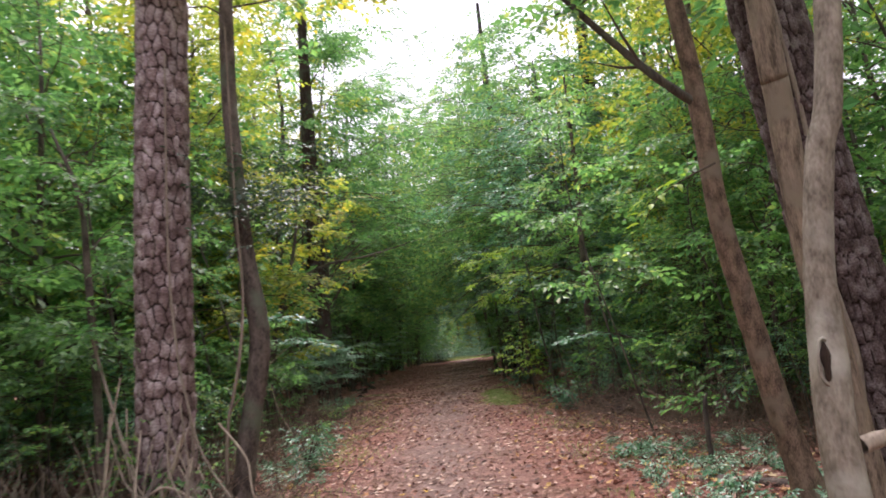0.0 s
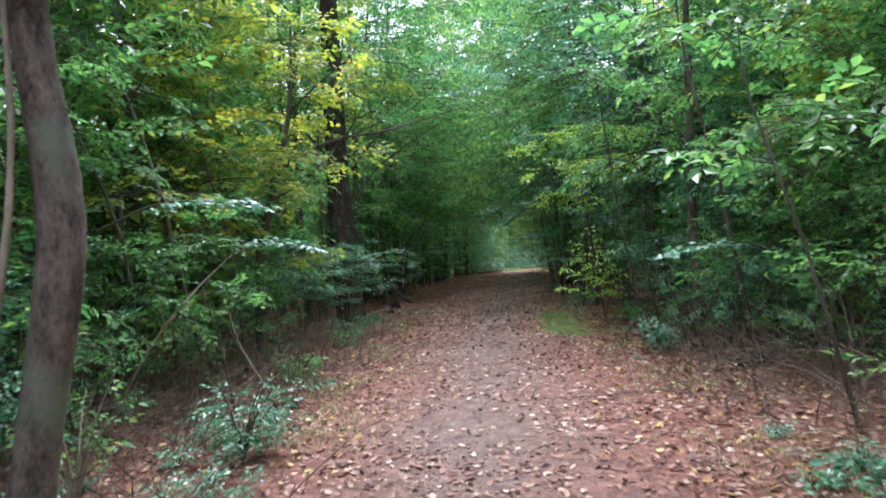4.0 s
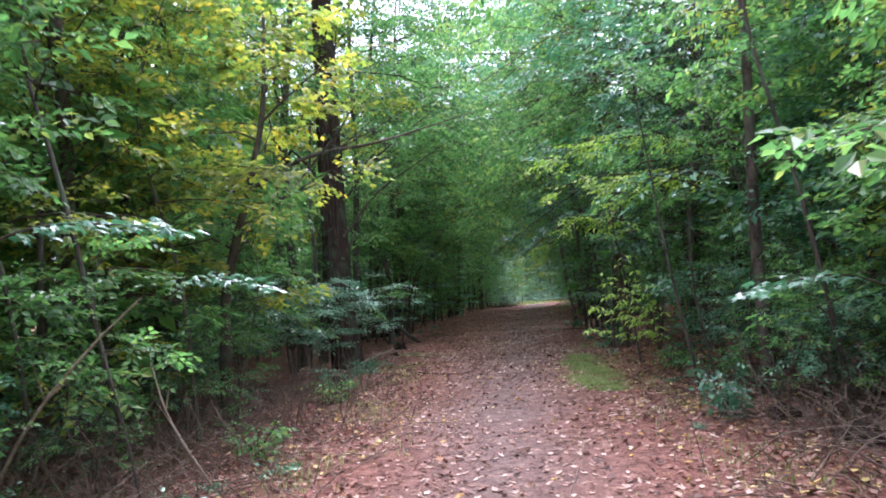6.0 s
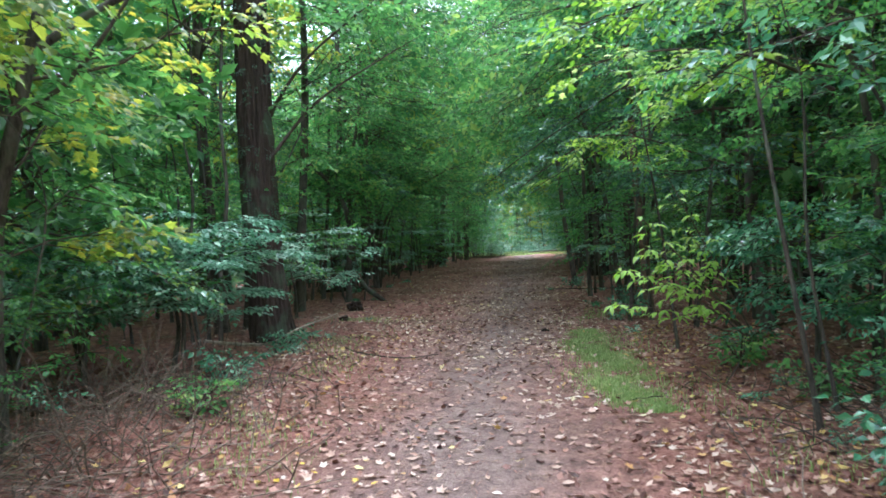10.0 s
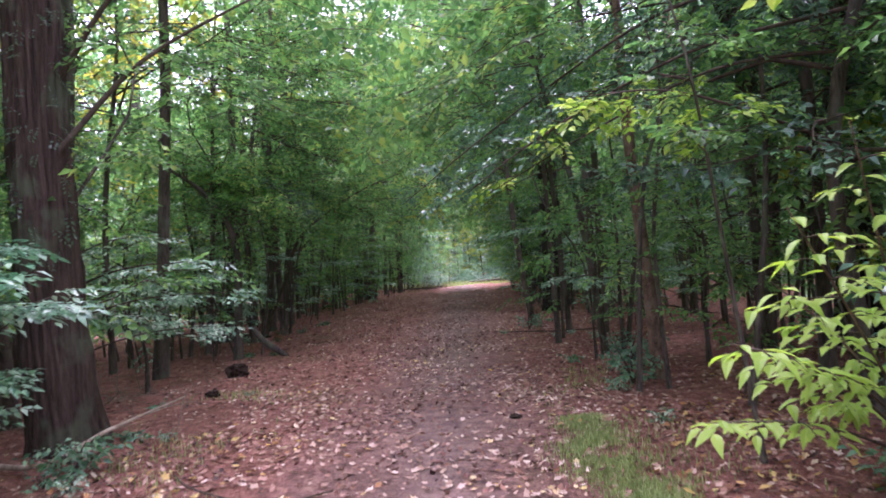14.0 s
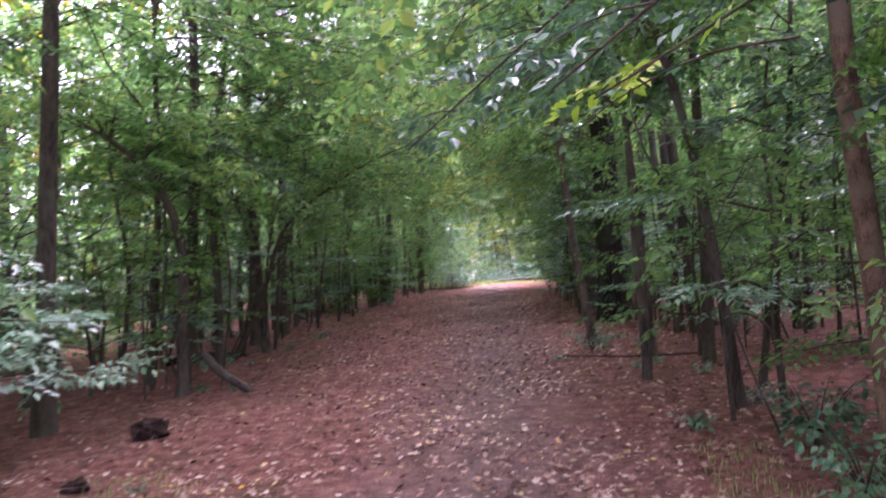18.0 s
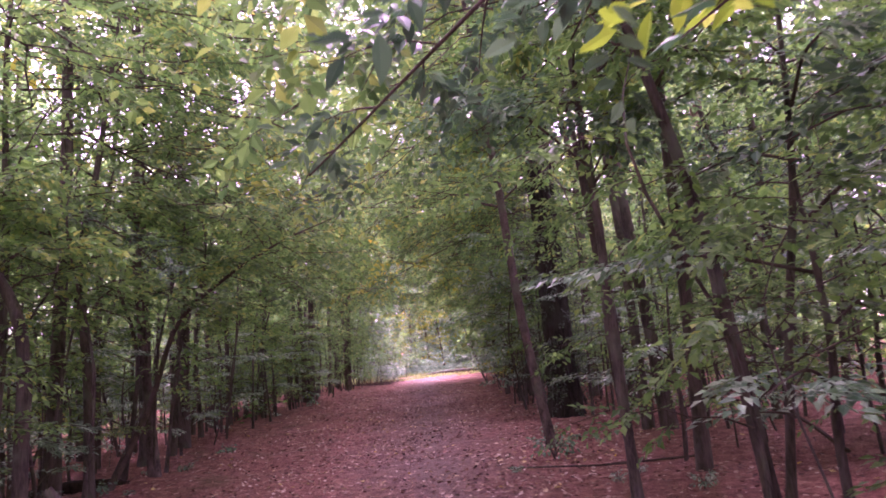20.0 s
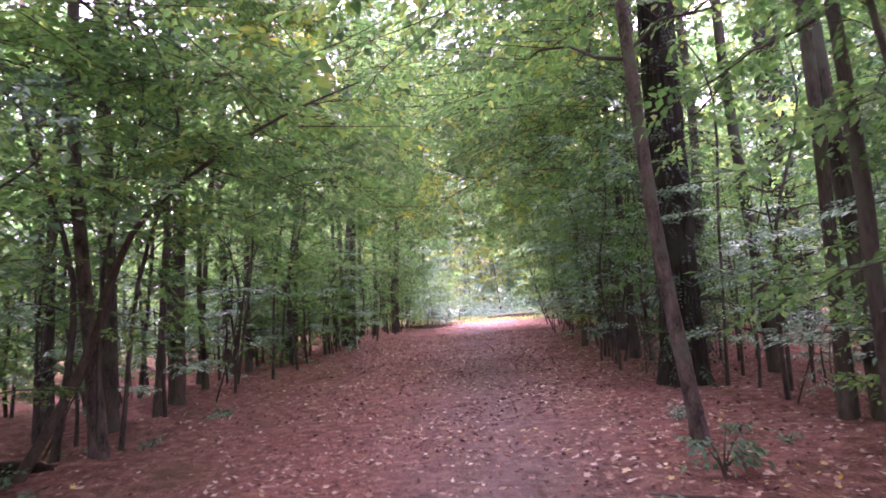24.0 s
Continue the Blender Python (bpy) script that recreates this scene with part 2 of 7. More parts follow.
M_DRY = bark_material("dry_twig_bark", (0.095, 0.066, 0.048), (0.235, 0.172, 0.128), 14, 0.3, 0.3)
M_DEAD = bark_material("dead_wood", (0.20, 0.15, 0.11), (0.44, 0.36, 0.28), 12, 0.25, 0.4)
M_VINE = bark_material("vine_bark", (0.14, 0.11, 0.085), (0.30, 0.245, 0.19), 16, 0.2, 0.4)
M_HOLLOW = bark_material("rotten_wood", (0.012, 0.008, 0.006), (0.05, 0.032, 0.022), 20, 0.2, 0.6)
M_SOIL = bark_material("bare_soil", (0.014, 0.009, 0.007), (0.055, 0.034, 0.026), 14, 1.0, 1.0)


def plate_material(name="plated_pine_bark", shade=1.0):
    """Loblolly bark: pinkish-grey flakes over dark furrows, set by how proud the plate stands."""
    m, n, l, b = material(name)
    at, tex, noi, fine = n.new("ShaderNodeAttribute"), n.new("ShaderNodeTexCoord"), n.new("ShaderNodeTexNoise"), n.new("ShaderNodeTexNoise")
    at.attribute_name = "proud"
    for k, s in ((noi, 7.0), (fine, 60.0)):
        k.inputs["Scale"].default_value, k.inputs["Detail"].default_value = s, 6
        l.new(tex.outputs["Object"], k.inputs["Vector"])
    plate = ramp(n, [(p, [shade * v for v in c]) for p, c in ((0.36, (0.080, 0.050, 0.044)), (0.5, (0.225, 0.160, 0.150)), (0.62, (0.450, 0.375, 0.360)))])
    mf = n.new("ShaderNodeMixRGB")
    mf.inputs[0].default_value = 0.4
    l.new(noi.outputs["Fac"], mf.inputs[1])
    l.new(fine.outputs["Fac"], mf.inputs[2])
    l.new(mf.outputs[0], plate.inputs[0])
    mx = n.new("ShaderNodeMixRGB")
    mx.inputs[1].default_value = (0.026, 0.015, 0.012, 1)
    r = ramp(n, [(0.14, (0, 0, 0)), (0.48, (0.8, 0.8, 0.8)), (0.95, (1, 1, 1))])
    l.new(at.outputs["Fac"], r.inputs[0])
    l.new(r.outputs[0], mx.inputs[0])
    l.new(plate.outputs[0], mx.inputs[2])
    l.new(mx.outputs[0], b.inputs["Base Color"])
    b.inputs["Roughness"].default_value = 0.92
    b.inputs["Specular IOR Level"].default_value = 0.15
    bp = n.new("ShaderNodeBump")
    bp.inputs["Strength"].default_value, bp.inputs["Distance"].default_value = 0.5, 0.012
    l.new(fine.outputs["Fac"], bp.inputs["Height"])
    l.new(bp.outputs[0], b.inputs["Normal"])
    return m


M_PINE = plate_material()
M_DARK_PINE = plate_material("dark_pine_bark", 0.5)

# ---- mesh helpers ----
def raw_mesh(name, V, F, smooth=False):
    """A mesh from arrays of vertices and of triangles or quads."""
    V, F = np.asarray(V, np.float32), np.asarray(F, np.int32)
    me, k = bpy.data.meshes.new(name), F.shape[1]
    me.vertices.add(len(V))
    me.vertices.foreach_set("co", V.ravel())
    me.loops.add(F.size)
    me.loops.foreach_set("vertex_index", F.ravel())
    me.polygons.add(len(F))
    me.polygons.foreach_set("loop_start", np.arange(0, F.size, k, dtype=np.int32))
    me.polygons.foreach_set("use_smooth", np.full(len(F), smooth))
    me.update(calc_edges=True)
    return me


def part(name, me, mat, parent=None, label="", loc=None):
    ob = new(name, me)
    if not me.materials:
        me.materials.append(mat)
    if parent is not None:
        ob.parent = parent
    if loc is not None:
        ob.location = loc
    return tagged(ob, label)


def thing(name, loc, label, category, group="", kind=""):
    ob = new(name)
    ob.empty_display_size = 0.2
    ob.location = loc
    return tagged(ob, label, category, group, kind)


def spline(pts, steps):
    """A smooth line through a few points (Catmull-Rom), with the radius as a fourth column."""
    P = np.asarray(pts, float)
    P = np.vstack([2 * P[0] - P[1], P, 2 * P[-1] - P[-2]])
    out = []
    for i in range(1, len(P) - 2):
        for s in np.linspace(0, 1, steps, endpoint=False):
            a, c, d, e = P[i - 1], P[i], P[i + 1], P[i + 2]
            out.append(0.5 * (2 * c + (d - a) * s + (2 * a - 5 * c + 4 * d - e) * s ** 2 + (3 * c - a - 3 * d + e) * s ** 3))
    out.append(P[-2])
    return np.array(out)


def tube(line, sides=8, rs=None, lumps=0.0):
    """Rings of vertices along a line of (x, y, z, r); returns vertices and quads."""
    L = np.asarray(line, float)
    P, R = L[:, :3], L[:, 3]
    T = np.gradient(P, axis=0)
    T /= np.linalg.norm(T, axis=1)[:, None] + 1e-9
    ref = np.array([1.0, 0, 0]) if abs(T[:, 0]).mean() < 0.7 else np.array([0, 0, 1.0])
    A = np.cross(T, ref)
    A /= np.linalg.norm(A, axis=1)[:, None] + 1e-9
    B = np.cross(T, A)
    ang = np.linspace(0, 2 * np.pi, sides, endpoint=False)
    rad = np.repeat(R[:, None], sides, 1)
    if rs is not None and lumps:
        rad = rad * (1 + lumps * rs.uniform(-1, 1, rad.shape))
    V = P[:, None] + rad[..., None] * (np.cos(ang)[None, :, None] * A[:, None] + np.sin(ang)[None, :, None] * B[:, None])
    m = len(P)
    i, j = np.meshgrid(np.arange(m - 1), np.arange(sides), indexing="ij")
    a, b2 = i * sides + j, i * sides + (j + 1) % sides
    F = np.stack([a, a + sides, b2 + sides, b2], -1).reshape(-1, 4)
    return V.reshape(-1, 3), F


def merge(pieces):
    V, F, n = [], [], 0
    for v, f in pieces:
        V.append(v)
        F.append(f + n)
        n += len(v)
    return np.vstack(V), np.vstack(F)


# ---- leaves ----
def leaf_ovate(length, width):
    """A pointed leaf folded along its midrib."""
    v = np.array([(0, 0, 0), (-width / 2, 0.42 * length, 0.10 * width), (0, 0.5 * length, -0.05 * width), (width / 2, 0.42 * length, 0.10 * width), (0, length, -0.12 * length)])
    return v, np.array([(0, 2, 1), (1, 2, 4), (0, 3, 2), (3, 4, 2)])


def leaf_fine(length, width):
    """A narrow pointed leaf with a curved outline, folded along its midrib."""
    side = [(0.0, 0.0), (0.14, 0.5), (0.34, 0.96), (0.55, 0.9), (0.78, 0.5), (1.0, 0.0)]
    v = [(0, u * length, -0.10 * length * u * u) for u, w in side]
    k = len(side)
    for sgn in (-1, 1):
        v += [(sgn * w * width / 2, u * length, -0.10 * length * u * u + 0.16 * w * width) for u, w in side[1:-1]]
    f = []
    for j, first in enumerate((k, 2 * k - 2)):
        out = [0] + list(range(first, first + k - 2)) + [k - 1]
        for i in range(k - 1):
            quad = [i, i + 1, out[i + 1], out[i]]
            for tri in ((quad[0], quad[1], quad[2]), (quad[0], quad[2], quad[3])):
                if len(set(tri)) == 3:
                    f.append(tri if j else tri[::-1])
    return np.array(v), np.array(f)


def leaf_simple(length, width):
    v = np.array([(0, 0, 0), (-width / 2, 0.45 * length, 0.12 * width), (width / 2, 0.45 * length, 0.12 * width), (0, length, -0.1 * length)])
    return v, np.array([(0, 3, 1), (0, 2, 3)])


def leaf_lobed(length, width):
    """Five lobes, as of maple and sweetgum."""
    out = []
    for a, r in ((180, 0.35), (122, 0.62), (88, 0.42), (52, 0.95), (26, 0.5), (0, 1.0), (-26, 0.5), (-52, 0.95), (-88, 0.42), (-122, 0.62)):
        x, y = math.sin(radians(a)) * r * width * 0.56, math.cos(radians(a)) * r * length * 0.62 + 0.35 * length
        out.append((x, y, -0.25 * abs(x) - 0.05 * y))
    v = np.array([(0, 0.4 * length, 0.03 * length)] + out)
    k = len(out)
    return v, np.array([(0, 1 + (i + 1) % k, 1 + i) for i in range(k)])


def spray_template(rs, leaf, n, length, flat=14):
    """Leaves set alternately along one twig, nearly in one plane; y is the way that the twig grows."""
    pieces = []
    for i in range(n):
        s = (i + 0.6) / n
        side = 0 if i == n - 1 else (1 if i % 2 else -1)
        yaw = -side * radians(rs.uniform(38, 68)) + radians(rs.uniform(-10, 10))
        pitch, roll = radians(rs.uniform(-flat, flat) - 10), radians(rs.uniform(-flat, flat) * 1.6)
        m = np.array((Matrix.Rotation(yaw, 3, "Z") @ Matrix.Rotation(pitch, 3, "X") @ Matrix.Rotation(roll, 3, "Y")))
        v, f = leaf
        at = np.array([side * 0.01, s * length, -0.10 * length * s * s + rs.uniform(-0.01, 0.01)])
        pieces.append((v * rs.uniform(0.7, 1.15) @ m.T + at, f))
    return merge(pieces)


def templates(seed, leaf, n=10, length=0.42, flat=14, count=5):
    rs = np.random.RandomState(seed)
    return [spray_template(rs, leaf, n + rs.randint(-1, 2), length, flat) for _ in range(count)]


T_FAR = templates(1, leaf_simple(0.125, 0.076), 11, 0.52, 24)
T_MID = templates(2, leaf_simple(0.102, 0.060), 11, 0.42, 22)
T_NEAR = templates(3, leaf_ovate(0.096, 0.052), 10, 0.40, 18)
T_LOBED = templates(4, leaf_lobed(0.115, 0.115), 6, 0.36, 16)
T_HOLLY = templates(5, leaf_ovate(0.075, 0.036), 12, 0.32, 24)
T_TINY = templates(6, leaf_simple(0.042, 0.024), 12, 0.22, 28)
T_NEAR_FINE = templates(13, leaf_fine(0.100, 0.050), 9, 0.38, 18)
T_HOLLY_FINE = templates(14, leaf_fine(0.072, 0.034), 11, 0.30, 26)
T_BIG = templates(7, leaf_simple(0.17, 0.105), 10, 0.70, 28)
T_HUGE = templates(9, leaf_simple(0.23, 0.15), 10, 0.95, 34)
T_LIME = templates(8, leaf_ovate(0.125, 0.058), 8, 0.40, 18)
T_HERB = templates(10, leaf_ovate(0.060, 0.036), 6, 0.14, 22)
T_TEAL = templates(11, leaf_lobed(0.14, 0.13), 6, 0.42, 10)


def place(temps, pos, yaw, tilt, scale, rs):
    """Sets sprays at places, each turned, tilted and scaled; returns vertices and triangles."""
    pos, yaw, tilt, scale = (np.asarray(a, float) for a in (pos, yaw, tilt, scale))
    which = rs.randint(0, len(temps), len(pos))
    lean = rs.uniform(-0.45, 0.45, len(pos))
    pieces = []
    for k, (v, f) in enumerate(temps):
        s = which == k
        if not s.any():
            continue
        cy, sy, cp, sp, cr, sr = np.cos(yaw[s]), np.sin(yaw[s]), np.cos(tilt[s]), np.sin(tilt[s]), np.cos(lean[s]), np.sin(lean[s])
        x, y, z = v[:, 0][None], v[:, 1][None], v[:, 2][None]
        x, z = x * cr[:, None] + z * sr[:, None], -x * sr[:, None] + z * cr[:, None]
        y, z = y * cp[:, None] - z * sp[:, None], y * sp[:, None] + z * cp[:, None]
        x, y = x * cy[:, None] - y * sy[:, None], x * sy[:, None] + y * cy[:, None]
        V = np.stack([x, y, z], -1) * scale[s][:, None, None] + pos[s][:, None]
        n = len(V)
        F = f[None] + (np.arange(n) * len(v))[:, None, None]
        pieces.append((V.reshape(-1, 3), F.reshape(-1, 3)))
    return merge(pieces)


def grow(rs, line, low, high, limbs, reach, rise=28, droop=0.35, subs=5, sprays=4, spread=None, thick=0.22, size=1.0, twigs=True, taper=0.35, nod=(-0.6, 0.4)):
    """Limbs, twigs and spray places on a trunk line (x, y, z, r). low, high: the leafy span in metres above the trunk's
    foot. spread: (azimuth, half width) in degrees to which the limbs keep. Returns limb lines, twig tubes and sprays."""
    L = np.asarray(line, float)
    z = L[:, 2] - L[0, 2]
    boughs, tubes, pos, yaw, tilt, scale = [], [], [], [], [], []
    for i in range(limbs):
        h = low + (high - low) * ((i + rs.uniform(-0.5, 1.5)) / limbs)
        at = np.array([np.interp(h, z, L[:, c]) for c in range(4)])
        az = radians(spread[0] + rs.uniform(-1, 1) * spread[1]) if spread else i * 2.399 + rs.uniform(-0.9, 0.9)
        top = min(max((h - low) / max(high - low, 0.1), 0), 1)
        length = reach * rs.uniform(0.45, 1.2) * (1 - taper * top ** 2)
        e = radians(rise + rs.uniform(-26, 26) + 18 * top)
        s = np.linspace(0, 1, 6)
        wig = rs.uniform(-0.7, 0.7)
        a = az + wig * s + np.r_[0, rs.uniform(-0.35, 0.35, 5)]
        x = at[0] + np.cumsum(np.r_[0, np.diff(s)] * np.cos(a)) * length * math.cos(e)
        y = at[1] + np.cumsum(np.r_[0, np.diff(s)] * np.sin(a)) * length * math.cos(e)
        zz = at[2] + length * (math.sin(e) * s - droop * rs.uniform(0.5, 1.3) * s ** 2 * math.cos(e)) + np.r_[0, rs.uniform(-1, 1, 5) * 0.045 * length]
        r0 = max(0.006, min(at[3] * 0.55, thick * 0.045 * length))
        limb = np.stack([x, y, zz, r0 * (1 - 0.85 * s)], 1)
        boughs.append(limb)
        for j in range(subs):
            u = 0.25 + 0.75 * (j + rs.uniform(0, 0.8)) / subs
            p = np.array([np.interp(u, s, limb[:, c]) for c in range(3)])
            d = az + wig * u + (1 if j % 2 else -1) * rs.uniform(0.4, 1.2)
            sl = length * rs.uniform(0.25, 0.55) * (1.15 - 0.6 * u)
            q = np.linspace(0, 1, 3)
            rise2 = rs.uniform(-0.2, 0.6)
            line2 = np.stack([p[0] + np.cos(d) * sl * q, p[1] + np.sin(d) * sl * q, p[2] + sl * (rise2 * q - 0.3 * q ** 2), 0.008 * (1 - 0.7 * q)], 1)
            if twigs:
                tubes.append(tube(line2[::2], 3))
            for k in range(sprays):
                w = rs.uniform(0.15, 1.0)
                pos.append([np.interp(w, q, line2[:, c]) for c in range(3)])
                yaw.append(d - math.pi / 2 + rs.choice((-1, 1)) * rs.uniform(0.1, 1.2))
                tilt.append(rs.uniform(*nod))
                scale.append(size * rs.uniform(0.7, 1.25))
        for k in range(sprays):
            w = rs.uniform(0.5, 1.0)
            pos.append([np.interp(w, s, limb[:, c]) for c in range(3)])
            yaw.append(az + wig - math.pi / 2 + rs.uniform(-1.0, 1.0))
            tilt.append(rs.uniform(*nod))
            scale.append(size * rs.uniform(0.7, 1.25))
    return boughs, tubes, (np.array(pos), np.array(yaw), np.array(tilt), np.array(scale))


def dress(t, rs, line, leaf, temps, each_limb=False, **g):
    """Gives the thing t limbs, twigs and a crown. each_limb: every limb becomes a part of its own."""
    boughs, tubes, sp = grow(rs, line, **g)
    if each_limb:
        for b in boughs:
            part("limb", raw_mesh("limb", *tube(b, 5), True), M_TWIG, t)
    else:
        tubes = tubes + [tube(b, 3) for b in boughs]
    if tubes:
        tagged(part("twigwork", raw_mesh("twigwork", *merge(tubes), True), M_TWIG, t), kind="stuff")
    part("crown", raw_mesh("crown", *place(temps, *sp, rs)), leaf, t)


def make_tree(name, loc, pts, label, category="tree", bark=None, leaf=None, temps=None, seed=1, sides=8, group="", steps=4, each_limb=False, **g):
    """A tree at loc: a trunk through pts (local x, y, z, r), with limbs and a crown where g asks for them."""
    rs = np.random.RandomState(seed)
    t = thing(name, loc, label, category, group)
    line = spline(pts, steps)
    line[:, 3] *= 1 + 0.35 * np.exp(-np.clip(line[:, 2], 0, None) / 0.18)
    line = np.vstack([line[0] + np.array([0, 0, -0.15, 0.02]), line])
    part("trunk", raw_mesh("trunk", *tube(line, sides, rs, 0.06), True), bark or M_BARK, t)
    if g:
        dress(t, rs, line[1:], leaf or M_GREEN, temps or T_MID, each_limb, **g)
    return t

# ---- ground ----
def centre(y):
    return -0.25 + 0.03 * np.maximum(np.asarray(y, float) - 18.0, 0.0)


def gz(x, y):
    """The height of the ground: flat on the track, gently uneven beside it."""
    x, y = np.asarray(x, float), np.asarray(y, float)
    off = np.clip((np.abs(x - centre(y)) - 1.2) / 2.5, 0, 1)
    bumps = 0.035 * np.sin(1.7 * x + 0.6 * y) * np.sin(1.3 * y - 0.8 * x) + 0.02 * np.sin(4.1 * x - 2.2 * y) + 0.02 * np.sin(3.3 * y + 1.9 * x)
    fine = 0.006 * np.sin(9 * x + 4 * y) * np.sin(8 * y - 5 * x)
    return off * (bumps + 0.02) + fine * (0.4 + off)


def build_ground():
    def lines(lo, hi, step, far):
        inner = np.arange(lo, hi, step)
        out = np.array([4, 10, 20, 40, 80, 160, 320, far], float)
        return np.r_[lo - out[::-1], inner, hi + out]

    X, Y = np.meshgrid(lines(-9, 9, 0.18, 700), lines(-3, 64, 0.2, 700), indexing="xy")
    V = np.stack([X, Y, gz(X, Y)], -1).reshape(-1, 3)
    ny, nx = X.shape
    i, j = np.meshgrid(np.arange(ny - 1), np.arange(nx - 1), indexing="ij")
    a = (i * nx + j).ravel()
    F = np.stack([a, a + 1, a + nx + 1, a + nx], -1)
    ob = part("ground", raw_mesh("ground", V, F, True), M_GROUND)
    return tagged(ob, "red-brown forest floor of needles, soil and fallen leaves", "forest floor", kind="structure")


ground = build_ground()
E_LEFT = ((-20, -2.6), (5, -2.4), (9, -2.2), (14, -2.4), (20, -2.9), (27, -3.5), (34, -3.8), (44, -3.3), (52, -2.2), (58, -0.9), (66, -0.9), (100, -4))
E_RIGHT = ((-20, 2.4), (5, 2.2), (9, 2.2), (14, 2.2), (18, 1.9), (26, 1.7), (34, 2.1), (44, 2.5), (56, 3.5), (100, 6))


def edge_left(y):
    return float(np.interp(y, *zip(*E_LEFT)))


def edge_right(y):
    return float(np.interp(y, *zip(*E_RIGHT)))


def on_ground(x, y):
    return (x, y, float(gz(x, y)))


# ---- the big trees beside the track ----
def plated_trunk(line, sides, step, fine_to, cell_w, cell_h, proud, seed):
    """A trunk whose bark stands out in plates: cells round and up the trunk, with furrows between them."""
    rs = np.random.RandomState(seed)
    L = np.asarray(line, float)
    z = np.r_[np.arange(L[0, 2], fine_to, step), np.linspace(fine_to, L[-1, 2], 24)]
    C = np.stack([np.interp(z, L[:, 2], L[:, c]) for c in range(4)], 1)
    ang = np.linspace(0, 2 * np.pi, sides, endpoint=False)
    n_around = max(5, int(round(2 * np.pi * L[0, 3] / cell_w)))
    rows = int((L[-1, 2] - L[0, 2]) / cell_h) + 4
    jx, jz, lift = rs.uniform(-0.3, 0.3, (rows, n_around)), rs.uniform(-0.3, 0.3, (rows, n_around)), rs.uniform(0.4, 1.0, (rows, n_around))
    A, Z = np.meshgrid(ang / (2 * np.pi) * n_around, (z - L[0, 2]) / cell_h + 1.5)
    A = A + 0.18 * np.sin(Z * 1.3) + 0.06 * np.sin(Z * 5.3 + A)
    Z = Z + 0.10 * np.sin(A * 2.7 + 1.3 * np.sin(Z)) + 0.04 * np.sin(A * 9.1)
    best, second, up = np.full(A.shape, 9.0), np.full(A.shape, 9.0), np.zeros(A.shape)
    for di in (-1, 0, 1):
        for dj in (-1, 0, 1):
            ci, cj = np.floor(Z).astype(int) + di, np.floor(A).astype(int) + dj
            ii, jj = np.clip(ci, 0, rows - 1), cj % n_around
            d = np.hypot(A - cj - 0.5 - jx[ii, jj] - 0.5 * (ci % 2), Z - ci - 0.5 - jz[ii, jj])
            nearer = d < best
            second = np.where(nearer, best, np.minimum(second, d))
            up = np.where(nearer, lift[ii, jj], up)
            best = np.where(nearer, d, best)
    p = np.clip((second - best) / 0.22, 0, 1)
    p = p * p * (3 - 2 * p)
    rad = C[:, 3][:, None] * (1 + 0.03 * np.sin(3 * ang + 1)[None]) + proud * p * up + rs.normal(0, 0.0012, A.shape)
    V = np.stack([C[:, 0][:, None] + rad * np.cos(ang), C[:, 1][:, None] + rad * np.sin(ang), np.repeat(C[:, 2][:, None], sides, 1)], -1).reshape(-1, 3)
    m = len(z)
    i, j = np.meshgrid(np.arange(m - 1), np.arange(sides), indexing="ij")
    a, b2 = (i * sides + j).ravel(), (i * sides + (j + 1) % sides).ravel()
    me = raw_mesh("trunk", V, np.stack([a, b2, b2 + sides, a + sides], -1), True)
    me.attributes.new("proud", "FLOAT", "POINT").data.foreach_set("value", (p * up).ravel().astype(np.float32))
    return me


def high_crown(t, line, low, high, limbs, reach, leaf, temps, seed, **k):
    dress(t, np.random.RandomState(seed), line, leaf, temps, low=low, high=high, limbs=limbs, reach=reach, **k)


def pine_left():
    t = thing("pine_tree", on_ground(-2.80, 7.0), "tall pine with pinkish-grey plated bark beside the track", "tree")
    line = np.array([(0, 0, -0.15, 0.33), (0, 0, 0.1, 0.29), (0.03, 0, 0.9, 0.25), (0.11, 0, 3.4, 0.235), (0.19, 0, 5.2, 0.225), (0.3, 0, 10, 0.19), (0.4, 0, 20, 0.06)])
    part("trunk", plated_trunk(line, 150, 0.018, 6.2, 0.125, 0.165, 0.033, 5), M_PINE, t)
    high_crown(t, line[1:], 11, 19, 18, 3.0, M_CANOPY, T_HUGE, 6, subs=4, sprays=3)


